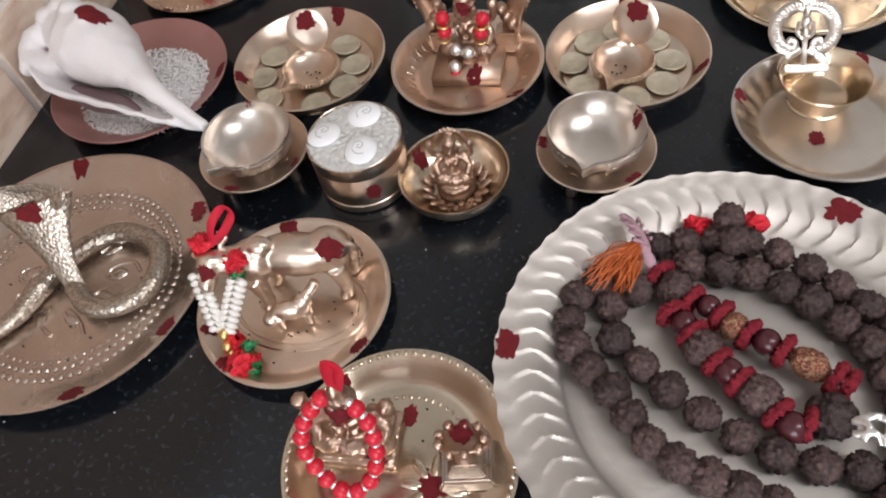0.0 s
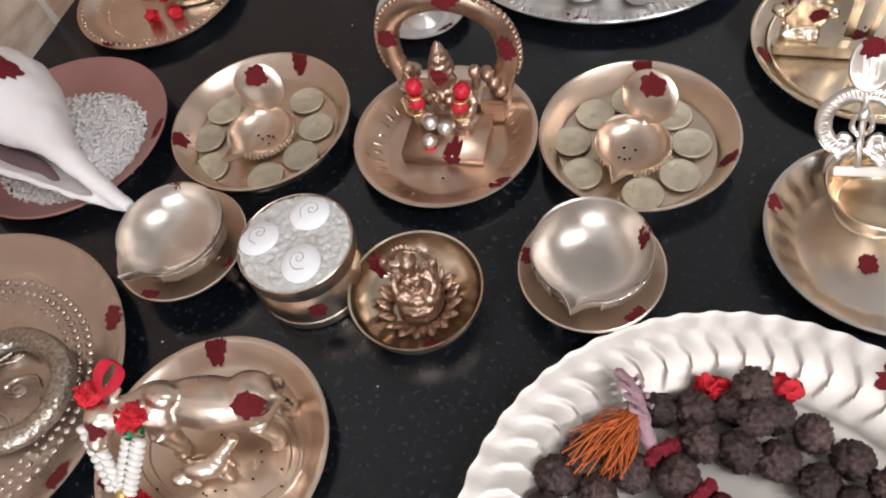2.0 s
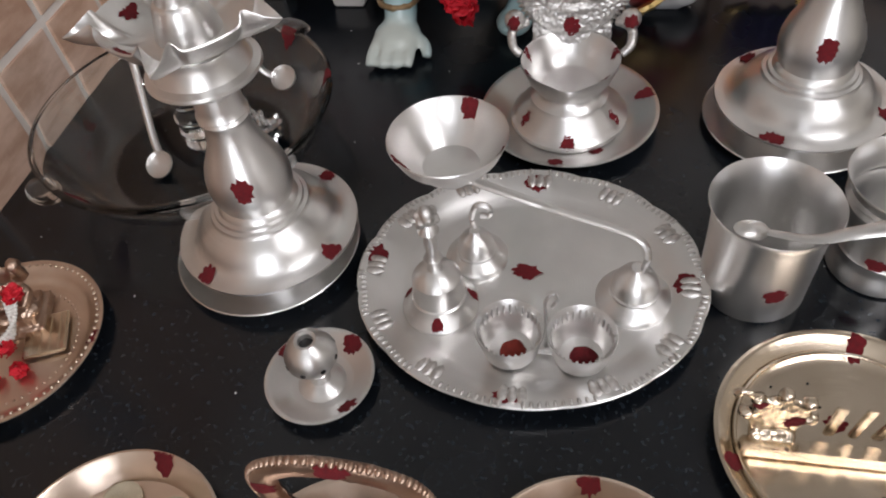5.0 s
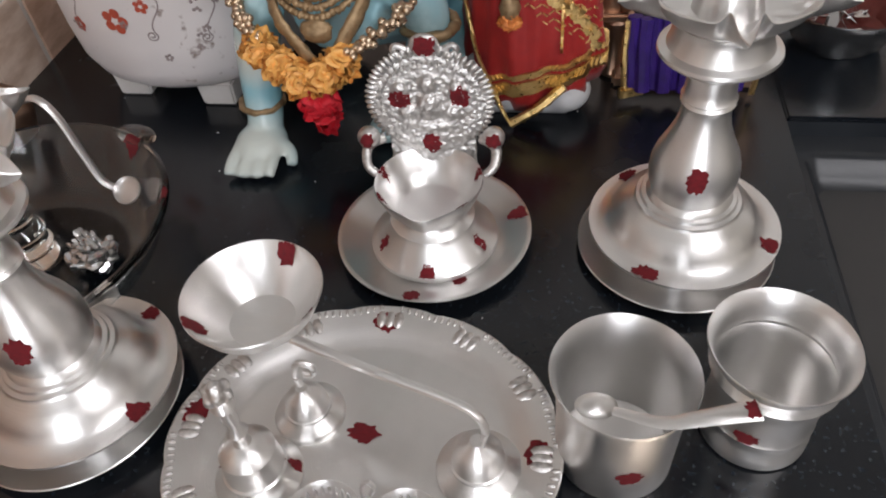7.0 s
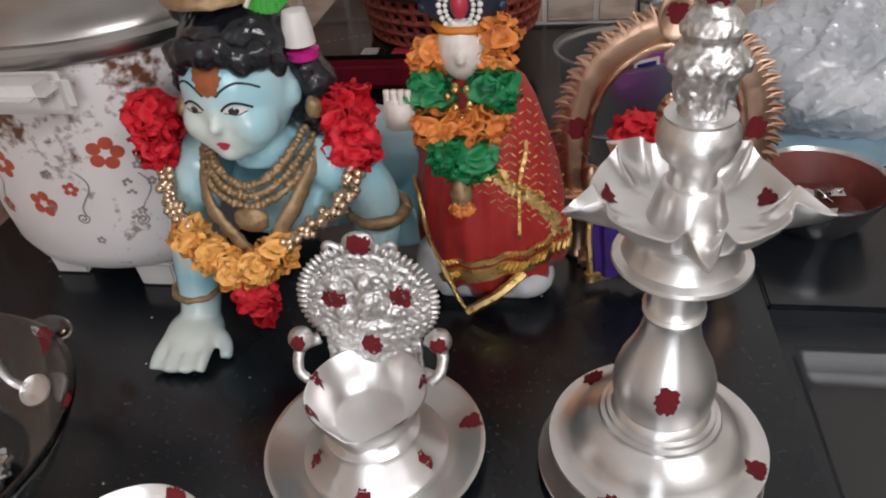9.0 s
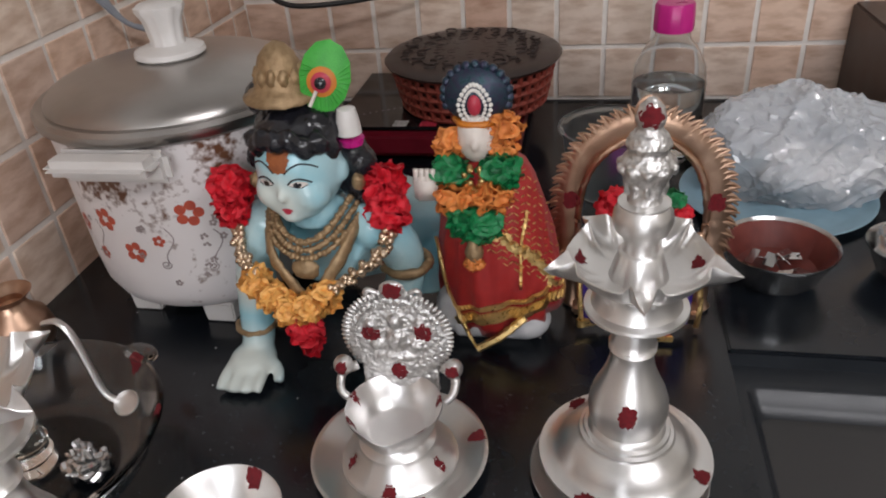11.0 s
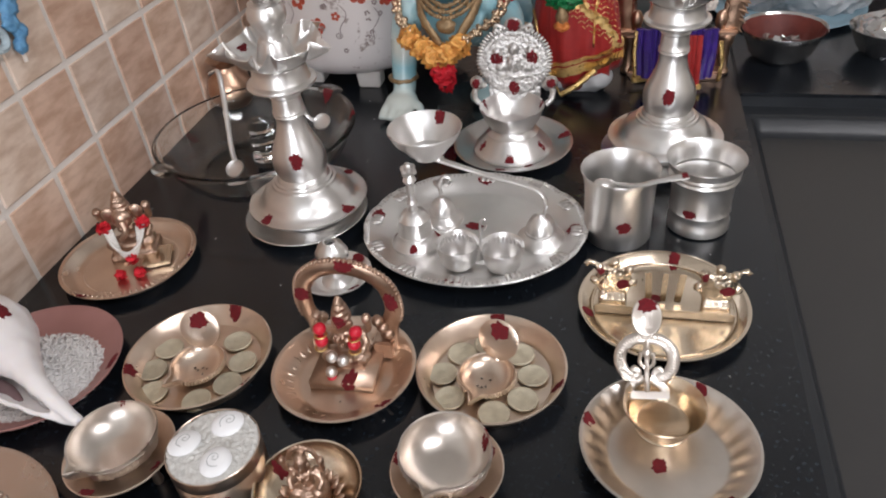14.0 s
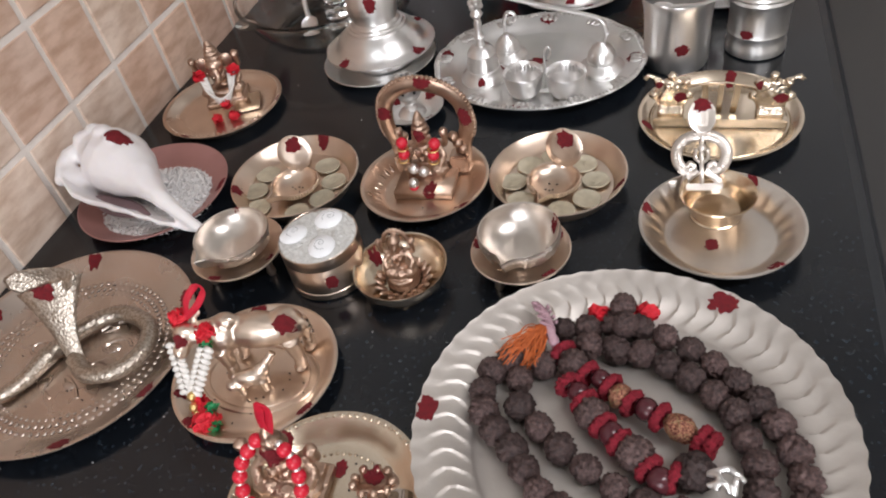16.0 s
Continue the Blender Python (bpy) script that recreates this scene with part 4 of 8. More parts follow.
c1 = thing("silver_cup", lathe([(0, 0.002), (0.030, 0.002), (0.0325, 0.004), (0.0330, 0.020), (0.0335, 0.045), (0.0342, 0.064), (0.0362, 0.0745), (0.0392, 0.0805), (0.0396, 0.0795), (0.0373, 0.0735), (0.0354, 0.064), (0.0346, 0.045), (0.0342, 0.020), (0.0340, 0.003), (0.0325, 0.0), (0, 0)], 96),
           SILVER, (0.244, 0.592, 0), "plain brushed silver cup with a flared rim", "cup", "silver cups")
cup_marks(c1, [(0.006, -0.03, 0.030, 0.007)])
c2 = thing("silver_cup", lathe([(0, 0.003), (0.024, 0.003), (0.0270, 0.008), (0.0285, 0.020), (0.0292, 0.045), (0.0300, 0.054), (0.0326, 0.058), (0.0314, 0.0615), (0.0330, 0.065), (0.0335, 0.072), (0.0372, 0.080), (0.0386, 0.0815), (0.0388, 0.0803), (0.0376, 0.0785),
                                (0.0346, 0.071), (0.0356, 0.0685), (0.0336, 0.0655), (0.0350, 0.0625), (0.0338, 0.0600), (0.0314, 0.056), (0.0304, 0.045), (0.0300, 0.026), (0.0308, 0.0245), (0.0300, 0.022), (0.0292, 0.014), (0.0312, 0.011), (0.0312, 0.002), (0.0285, 0), (0, 0)], 96),
           SILVER, (0.326, 0.617, 0), "silver cup with turned rings below a wide rim", "cup", "silver cups")
cup_marks(c2, [(-0.012, -0.03, 0.030, 0.006)])
sp_ = thing("silver_spoon", None, None, (0.244, 0.592, 0), "small silver spoon resting across a cup rim", "spoon")
bm = bmesh.new()
tube([(-0.006, -0.020, 0.074), (0.018, -0.027, 0.078), (0.036, -0.026, 0.0835), (0.062, -0.021, 0.087)], lambda u: 0.0026 + 0.0034 * u, 20, 8, bm, 0.3)
sh = part("handle", bm, SILVER, sp_)
bm = bmesh.new()
ball(bm, (-0.014, -0.016, 0.071), (0.012, 0.008, 0.004), 16, 8, (0, 14, 20))
part("spoon_bowl", bm, SILVER, sp_)
marks(sp_, [sh], [(0.060, -0.0215, 0.0055)])

# ---- incense holder ----
inc = thing("incense_holder", None, None, (-0.031, 0.483, 0), "small silver incense holder with a pierced ball on a saucer", "incense holder")
sa = part("saucer", lathe(plate_prof(0.0363, 0.011, floor=0.6, lip=0.003), 64), SILVER, inc)
st = part("stem", lathe([(0, 0.0012), (0.016, 0.0012), (0.014, 0.004), (0.007, 0.007), (0.005, 0.012), (0.008, 0.016), (0.004, 0.019), (0.006, 0.0215)], 32), SILVER, inc)
bl = part("pierced_ball", lathe([(0.0055, 0.020), (0.012, 0.023), (0.0165, 0.031), (0.0165, 0.037), (0.0125, 0.045), (0.0085, 0.048), (0.0070, 0.0495), (0.0050, 0.049), (0.0045, 0.044), (0, 0.043)], 40), SILVER, inc)
# black discs on the ball, painting the shade inside its piercings
for i in range(8):
    a = math.tau * i / 8
    b = lathe([(0, 0.0004), (0.0016, 0.0004), (0.002, -0.0006)], 12)
    bmesh.ops.transform(b, matrix=pose(0.0165 * math.cos(a), 0.0165 * math.sin(a), 0.034, 0, 90, math.degrees(a)), verts=b.verts)
    part("hole", b, BLACK_PLASTIC, inc)
part("hole", lathe([(0, 0.0452), (0.0046, 0.0452), (0.0046, 0.044)], 20), BLACK_PLASTIC, inc)
marks(inc, [sa], [rim(150, 0.030, 0.007), rim(-40, 0.031, 0.007), rim(60, 0.031, 0.007)])

# ---- things on the silver tray ----
def dome(bm, x, y, R, h, z0=0.003):
    return lathe([(0, z0), (R, z0), (R, z0 + 0.003), (R * 0.95, z0 + 0.005), (R * 0.76, z0 + h * 0.24), (R * 0.66, z0 + h * 0.32), (R * 0.66, z0 + h * 0.38), (R * 0.61, z0 + h * 0.40), (R * 0.57, z0 + h * 0.60), (R * 0.42, z0 + h * 0.80), (R * 0.20, z0 + h * 0.90), (R * 0.16, z0 + h), (0, z0 + h)], 56, bm=bm, off=(x, y, 0))


bell = thing("silver_bell", None, None, (0.037, 0.551, 0), "silver hand bell with an ornate upright handle, standing on a tray", "bell")
bd = part("bell_body", lathe([(0, 0.004), (0.024, 0.004), (0.0262, 0.003), (0.0265, 0.006), (0.0220, 0.011), (0.0190, 0.015), (0.0192, 0.017), (0.0178, 0.018), (0.0172, 0.027), (0.0160, 0.034), (0.0164, 0.0355), (0.012, 0.042), (0.006, 0.0445), (0, 0.045)], 56), SILVER, bell)
bm = lathe([(0, 0.043), (0.0055, 0.044), (0.004, 0.050), (0.0062, 0.055), (0.0036, 0.060), (0.0045, 0.070), (0.0034, 0.076), (0.007, 0.081), (0.005, 0.086), (0.003, 0.088), (0, 0.088)], 20)
part("handle", bm, SILVER, bell)
bm = bmesh.new()
for i in range(6):
    a = math.tau * i / 6
    ball(bm, (0.005 * math.cos(a), 0.005 * math.sin(a), 0.091 + 0.003 * (i % 2)), 0.0038, 8, 6)
ball(bm, (0, 0, 0.097), 0.0045)
part("finial", emboss(fuse(bm, 0.001), 0.0006, 0.002), SILVER_CAST, bell)
marks(bell, [bd], [rim(-85, 0.0245, 0.0055), rim(15, 0.0245, 0.005), rim(170, 0.0245, 0.005)])

snuf = thing("silver_snuffer", None, None, (0.056, 0.596, 0), "silver dome with a curled hook handle on a tray", "candle snuffer")
part("dome", dome(None, 0, 0, 0.0225, 0.030), SILVER, snuf)
bm = tube([(0, 0, 0.036), (-0.001, 0, 0.046), (0.003, 0, 0.058), (0.011, 0, 0.057), (0.011, 0, 0.049), (0.005, 0, 0.048)], 0.0022, 28, 8)
part("hook", bm, SILVER, snuf)

arm = thing("incense_spoon", None, None, (0, 0, 0), "silver long-armed incense spoon with a wide bowl on a domed foot", "incense spoon")
part("domed_foot", dome(None, 0.167, 0.569, 0.0255, 0.034), SILVER, arm)
bm = tube([(0.170, 0.568, 0.034), (0.172, 0.569, 0.050), (0.166, 0.572, 0.0605), (0.148, 0.578, 0.064), (0.109, 0.588, 0.068), (0.069, 0.599, 0.073), (0.046, 0.606, 0.076)], lambda u: 0.0026 + 0.0012 * u, 48, 8, flat=0.7)
part("arm", bm, SILVER, arm)
bm = bmesh.new()
ball(bm, (0.044, 0.607, 0.076), (0.011, 0.009, 0.0045), 20, 10)
for s in (-1, 1):
    ball(bm, (0.046 + 0.009 * s, 0.605, 0.0755), (0.006, 0.007, 0.003), 12, 8)
part("leaf_joint", fuse(bm, 0.001), SILVER, arm)
bw = part("wide_bowl", lathe([(0, 0.086), (0.019, 0.086), (0.0202, 0.0872), (0.025, 0.092), (0.033, 0.101), (0.0375, 0.1108), (0.0389, 0.1120), (0.0393, 0.1110), (0.0340, 0.0995), (0.0260, 0.0912), (0.0210, 0.0845), (0.0185, 0.0835), (0.017, 0.0815), (0.014, 0.077), (0, 0.074)], 80, off=(0.043, 0.604, 0.001)), SILVER, arm)
marks(arm, [bw], [(0.052, 0.639, 0.006), (0.078, 0.592, 0.006), (0.016, 0.582, 0.006)])

POWDER_BROWN = mat("red_brown_powder_heap", (0.26, 0.030, 0.018), (0.15, 0.016, 0.010), 0.9, 0, 300, 2000, 0.6)
tw = thing("twin_cups", None, None, (0.112, 0.518, 0), "pair of small silver cups joined by an upright loop handle", "cup")
for s in (-1, 1):
    part("cup", lathe([(0, 0.007), (0.014, 0.007), (0.0165, 0.010), (0.0185, 0.020), (0.0205, 0.029), (0.0218, 0.0312), (0.0222, 0.0302), (0.0200, 0.020), (0.0180, 0.010), (0.0150, 0.0055), (0.010, 0.005), (0.010, 0.003), (0, 0.003)], 48, flute(16, 0.0, 0, 1), off=(s * 0.0225, 0, 0)), SILVER, tw)
    pw = lathe([(0, 0.0092), (0.005, 0.0088), (0.0085, 0.0078), (0.0090, 0.0070), (0, 0.0068)], 32, off=(s * 0.0225 + 0.002, -0.002, 0))
    part("red_powder", emboss(pw, 0.0016, 0.004, s), KUMKUM if s > 0 else POWDER_BROWN, tw, "small heap of red powder")
    b = bmesh.new()
    for i in range(30):
        a = math.tau * i / 30
        ball(b, (s * 0.0225 + 0.0190 * math.cos(a), 0.0190 * math.sin(a), 0.024), (0.0012, 0.0012, 0.005), 6, 5)
    tagged(part("fluted_wall", b, SILVER, tw), kind="stuff")
bm = tube([(0, 0.004, 0.006), (0, 0.010, 0.022), (-0.001, 0.012, 0.044), (0.003, 0.012, 0.054), (0.006, 0.012, 0.048), (0.003, 0.012, 0.040)], 0.0014, 28, 8)
block(bm, (0, 0.0, 0.008), (0.02, 0.004, 0.004), bev=0.001)
part("loop_handle", bm, SILVER, tw)

# ---- tall lamps ----
def tall_lamp(at, rz, label, bird):
    top = thing("tall_oil_lamp", None, None, at, label, "oil lamp", "tall silver lamps", rz)
    base = part("base", lathe([(0, 0.0030), (0.040, 0.0030), (0.041, 0.0060), (0.041, 0.0160), (0.046, 0.0195), (0.0640, 0.0222), (0.0672, 0.0232), (0.0670, 0.0248), (0.0620, 0.0246), (0.0565, 0.0258),
                                (0.0530, 0.0285), (0.0505, 0.0335), (0.0470, 0.0390), (0.0420, 0.0435), (0.0375, 0.0462), (0.0362, 0.0474), (0.0358, 0.0492), (0.0330, 0.0502), (0.0322, 0.0522), (0.0295, 0.0532), (0.0282, 0.0562), (0.0262, 0.0580)], 120), SILVER, top)
    off_ = Matrix.Rotation(-radians(rz), 3, "Z") @ Vector((-0.004, -0.003, 0))
    part("drip_plate", lathe([(0, 0), (0.056, 0), (0.0640, 0.0022), (0.0690, 0.0062), (0.0702, 0.0072), (0.0694, 0.0080), (0.0676, 0.0072), (0.0620, 0.0034), (0.055, 0.0018), (0, 0.0018)], 120, off=off_), SILVER, top)
    stem = part("stem", lathe([(0.0262, 0.0575), (0.0275, 0.0605), (0.0292, 0.0670), (0.0298, 0.0735), (0.0292, 0.0810), (0.0266, 0.0900), (0.0218, 0.1000), (0.0178, 0.1100), (0.0158, 0.1190), (0.0152, 0.1245), (0.0156, 0.1270), (0.0170, 0.1290), (0.0156, 0.1310),
                                (0.0172, 0.1330), (0.0158, 0.1350), (0.0156, 0.1400), (0.0150, 0.1490), (0.0168, 0.1510), (0.0152, 0.1530), (0.0160, 0.1560), (0.0200, 0.1610)], 72), SILVER, top)
    part("drip_dish", lathe([(0.0120, 0.1600), (0.0300, 0.1615), (0.0345, 0.1630), (0.0362, 0.1650), (0.0358, 0.1672), (0.0336, 0.1682), (0.0312, 0.1690), (0.0296, 0.1725), (0.0284, 0.1790), (0.0280, 0.1835), (0.0290, 0.1850), (0.0220, 0.1858)], 72), SILVER, top)

    def star(a, r, z):
        """Five pinched lips: drawn out to a point, with the rim curled up on either side of each."""
        d = (a * 5 / math.tau) % 1.0
        d = 2 * min(d, 1 - d)
        g = max(0.0, min(1.0, (r - 0.028) / 0.022))
        tip = max(0.0, 1 - d * 1.9) ** 1.8
        curl = math.exp(-((d - 0.26) / 0.13) ** 2)
        return r * (1 - 0.045 * d * g) + g * g * (0.0155 * tip - 0.0058 * curl), z + g * g * (0.0062 * curl - 0.0022 * tip - 0.0012 * d)
    bw = part("star_bowl", lathe([(0.012, 0.1915), (0.022, 0.1905), (0.032, 0.1920), (0.0375, 0.1945), (0.0425, 0.1985), (0.0465, 0.2030), (0.0490, 0.2072), (0.0500, 0.2078), (0.0506, 0.2070), (0.0480, 0.2020), (0.0435, 0.1965), (0.0385, 0.1920), (0.0325, 0.1885), (0.0275, 0.1858), (0.0245, 0.1825), (0.0235, 0.1800), (0.016, 0.1795)], 300, star), SILVER, top)
    scoops = [bw]
    part("spindle", lathe([(0.0205, 0.1890), (0.0185, 0.1960), (0.0150, 0.2090), (0.0138, 0.2110), (0.0122, 0.2115), (0.0112, 0.2160), (0.0125, 0.2220), (0.0175, 0.2270), (0.0196, 0.2340), (0.0190, 0.2400), (0.0160, 0.2450), (0.0168, 0.2470), (0.0150, 0.2480), (0, 0.2485)], 56), SILVER, top)
    bm = bmesh.new()
    if bird:
        lathe([(0, 0.246), (0.010, 0.248), (0.013, 0.256), (0.017, 0.266), (0.018, 0.272), (0.014, 0.279), (0, 0.282)], 24, bm=bm)
        for i in range(7):
            a = math.tau * i / 7
            ball(bm, (0.017 * math.cos(a), 0.017 * math.sin(a), 0.268), 0.006, 10, 8)
        tube([(-0.003, 0, 0.276), (-0.012, 0, 0.284), (-0.018, 0, 0.292), (-0.024, 0, 0.297)], lambda u: 0.009 - 0.002 * u, 12, 8, bm)
        ball(bm, (-0.024, 0, 0.298), (0.009, 0.008, 0.008))
        for k in range(4):
            ball(bm, (-0.022 + 0.003 * k, 0.004 * (k - 1.5), 0.306), 0.0045, 8, 6)
        tube([(-0.004, 0, 0.286), (0.012, 0, 0.288), (0.022, 0, 0.278), (0.024, 0, 0.262)], lambda u: 0.0065 - 0.002 * u, 14, 8, bm)
    else:
        lathe([(0, 0.246), (0.0115, 0.248), (0.0100, 0.254), (0.0125, 0.262), (0.0165, 0.272), (0.0165, 0.279), (0.0125, 0.285), (0.0120, 0.288), (0.0145, 0.291), (0.012, 0.297), (0.007, 0.303), (0.0095, 0.309), (0.0075, 0.317), (0.002, 0.324), (0, 0.325)], 24, bm=bm)
        for i in range(10):
            a = math.tau * i / 10
            ball(bm, (0.0155 * math.cos(a), 0.0155 * math.sin(a), 0.275), 0.0042, 8, 6)
            ball(bm, (0.0125 * math.cos(a), 0.0125 * math.sin(a), 0.262), (0.002, 0.002, 0.009), 8, 6)
    for v in bm.verts:
        v.co.z = 0.246 + (v.co.z - 0.246) * (1.02 if bird else 0.90)
    fin = part("cast_finial", emboss(fuse(bm, 0.0010, 1), 0.0008, 0.0022, 3), SILVER_OLD if bird else SILVER_CAST, top)
    inv = Matrix.Rotation(-radians(rz), 3, "Z")
    v = inv @ Vector((0.0, 1, -0.55))
    def at_view(ang, r, size):
        a = radians(ang - rz)
        return (r * math.cos(a), r * math.sin(a), size)
    marks(top, [base], [at_view(-118, 0.062, 0.008), at_view(-22, 0.062, 0.008), at_view(128, 0.062, 0.008), at_view(60, 0.062, 0.007)])
    p = inv @ Vector((0.010 if bird else -0.002, -0.03, 0.088))
    marks(top, [stem], [(p.x, p.y, 0.086, 0.0085)], inv @ Vector((-0.35 if bird else -0.05, 1, -0.3)))
    marks(top, scoops, [at_view(-52, 0.042, 0.007), at_view(-128, 0.042, 0.007), at_view(12, 0.042, 0.007), at_view(168, 0.042, 0.007)])
    marks(top, [fin], [(0, 0, 0.304, 0.0075)], inv @ Vector((0, 1, -0.3)))
    return top


tall_lamp((0.294, 0.768, 0), -18, "tall brushed silver standing oil lamp with a pot finial", False)
tall_lamp((-0.101, 0.597, 0), -8, "tall brushed silver standing oil lamp with a bird finial", True)

# ---- lamp with a cast plaque ----
lkp = plate("silver_plate", (0.111, 0.760, 0), 0.0743, 0.013, SILVER, "round silver plate under a small plaque lamp", [rim(120, 0.068, 0.008), rim(20, 0.068, 0.008), rim(-95, 0.067, 0.007), rim(-60, 0.05, 0.006)], floor=0.66)
lk = thing("plaque_lamp", None, None, (0.111, 0.760, 0.0016), "silver oil lamp cup with stepped foot and cast oval plaque", "oil lamp", rz=2)
ft = part("stepped_foot", lathe([(0, 0), (0.047, 0), (0.049, 0.003), (0.0485, 0.006), (0.0435, 0.0095), (0.0425, 0.0130), (0.0385, 0.0155), (0.0375, 0.0190), (0.0330, 0.0220), (0.0320, 0.0260), (0.0270, 0.0290), (0.0250, 0.0340), (0.0260, 0.038)], 72), SILVER, lk)
cp = part("cup", lathe([(0, 0.0345), (0.022, 0.0345), (0.0245, 0.036), (0.0315, 0.045), (0.0370, 0.0585), (0.0392, 0.0600), (0.0396, 0.0588), (0.0340, 0.0445), (0.0275, 0.035), (0, 0.0325)], 72, lambda a, r, z: (r + (0.005 * max(0, math.cos(a + math.pi / 2)) ** 24 if r > 0.033 else 0), z)), SILVER, lk)
bm = lathe([(0, 0.003), (0.034, 0.003), (0.040, 0.002), (0.0405, 0), (0.040, -0.002), (0, -0.003)], 64)
bmesh.ops.transform(bm, matrix=pose(0, 0.038, 0.100, 84, 0, 0) @ Matrix.Diagonal((1.05, 1.0, 1, 1)), verts=bm.verts)
for x, z, r in ((0, 0.098, (0.009, 0.006, 0.013)), (0, 0.117, (0.006, 0.006, 0.007)), (-0.016, 0.094, (0.008, 0.005, 0.006)), (0.016, 0.094, (0.008, 0.005, 0.006)), (-0.020, 0.110, (0.006, 0.004, 0.009)), (0.020, 0.110, (0.006, 0.004, 0.009)), (0, 0.083, (0.020, 0.006, 0.005))):
    ball(bm, (x, 0.036, z), r)
block(bm, (0, 0.037, 0.060), (0.064, 0.005, 0.030), (-6, 0, 0))
pq = part("cast_plaque", emboss(emboss(fuse(bm, 0.0009, 1), 0.0008, 0.0030), 0.0006, 0.0013), SILVER_CAST, lk)
bm = bmesh.new()
for i in range(50):
    a = radians(-52 + 284 * i / 49)
    ball(bm, (0.0425 * math.cos(a), 0.0375, 0.101 + 0.0415 * math.sin(a)), (0.0048, 0.0024, 0.0020), 8, 6, (0, -math.degrees(a), 0))
    ball(bm, (0.0345 * math.cos(a), 0.0345, 0.101 + 0.0335 * math.sin(a)), 0.0011, 6, 4)
tagged(part("beaded_rim", bm, SILVER_CAST, lk), kind="stuff")
bm = bmesh.new()
for s in (-1, 1):
    tube([(s * 0.010, 0.038, 0.141), (s * 0.020, 0.038, 0.146), (s * 0.022, 0.038, 0.139), (s * 0.014, 0.038, 0.138)], 0.0024, 16, 8, bm)
ball(bm, (0, 0.038, 0.146), (0.011, 0.004, 0.009))
pcrest = part("crest", fuse(bm, 0.001), SILVER_CAST, lk)
for s in (-1, 1):
    bm = tube([(s * 0.036, 0.034, 0.072), (s * 0.047, 0.026, 0.070), (s * 0.047, 0.014, 0.062), (s * 0.040, 0.010, 0.056)], lambda u: 0.0045 - 0.001 * u, 18, 8)
    ball(bm, (s * 0.046, 0.026, 0.078), 0.0085)
    sb_ = part("side_bracket", fuse(bm, 0.001), SILVER_CAST, lk)
    marks(lk, [sb_], [(s * 0.046, 0.02, 0.079, 0.006)], (0, 1, -0.4))
marks(lk, [pq], [(0.022, 0.03, 0.108, 0.0085), (-0.021, 0.03, 0.106, 0.0085), (0.0, 0.03, 0.068, 0.008)], (0, 1, -0.25))
marks(lk, [pcrest], [(0, 0.03, 0.147, 0.0095)], (0, 1, -0.25))
marks(lk, [ft], [rim(-90, 0.0455, 0.0055), rim(-25, 0.0405, 0.0045), rim(-150, 0.0405, 0.0045)])
marks(lk, [cp], [rim(-150, 0.039, 0.006), rim(-45, 0.038, 0.006), rim(15, 0.04, 0.006), rim(165, 0.04, 0.006)])

# ---- glass bowl with ladles ----
gb = thing("glass_bowl", lathe([(0, 0.004), (0.075, 0.004), (0.090, 0.008), (0.104, 0.022), (0.114, 0.042), (0.1200, 0.0530), (0.1215, 0.0560), (0.1240, 0.0568), (0.1262, 0.0555), (0.1262, 0.0530), (0.1240, 0.0510), (0.1195, 0.042), (0.108, 0.021), (0.093, 0.004), (0.078, 0), (0, 0)], 96), GLASS, (-0.204, 0.698, 0), "wide clear glass bowl with a flared rim", "bowl")
for a, nm in ((62, "glass_ear"), (238, "glass_ear")):
    b = lathe([(0, 0.0018), (0.012, 0.0018), (0.015, 0), (0.012, -0.0018), (0, -0.0018)], 32)
    bmesh.ops.transform(b, matrix=pose(0.128 * math.cos(radians(a)), 0.128 * math.sin(radians(a)), 0.0545, 0, 0, a) @ Matrix.Diagonal((0.8, 1.4, 1, 1)), verts=b.verts)
    part("ear", b, GLASS, gb)
for q_ in (gb, *gb.children):
    q_.visible_shadow = False
marks(gb, [gb], [rim(-115, 0.110, 0.010), rim(60, 0.122, 0.009), rim(20, 0.123, 0.007)])


def ladle(ctrl, tip, label):
    o = thing("ladle", None, None, (0, 0, 0), label, "ladle", "ladles in the glass bowl")
    part("handle", tube(ctrl, 0.0034, 30, 10, flat=0.7), SILVER, o)
    b = lathe(bowl_prof(0.0105, 0.005, 0.004, 0.0009), 32)
    bmesh.ops.transform(b, matrix=pose(*tip, 35, 0, 0), verts=b.verts)
    part("scoop", b, SILVER, o)


ladle([(-0.215, 0.790, 0.100), (-0.196, 0.786, 0.106), (-0.184, 0.784, 0.092), (-0.177, 0.782, 0.056), (-0.170, 0.780, 0.030), (-0.158, 0.779, 0.022)], (-0.149, 0.779, 0.020), "silver ladle with a hooked handle leaning in a glass bowl")
ladle([(-0.285, 0.760, 0.098), (-0.268, 0.752, 0.104), (-0.256, 0.730, 0.080), (-0.240, 0.690, 0.030), (-0.232, 0.676, 0.016)], (-0.228, 0.668, 0.010), "thin silver ladle leaning in a glass bowl")
thing("glass_stopper", lathe([(0, 0), (0.018, 0), (0.020, 0.004), (0.016, 0.010), (0.020, 0.016), (0.016, 0.023), (0.020, 0.030), (0.014, 0.038), (0.018, 0.046), (0.010, 0.054), (0, 0.056)], 40), GLASS, (-0.205, 0.712, 0.0045), "ribbed clear glass stopper standing in a glass bowl", "glass ornament")

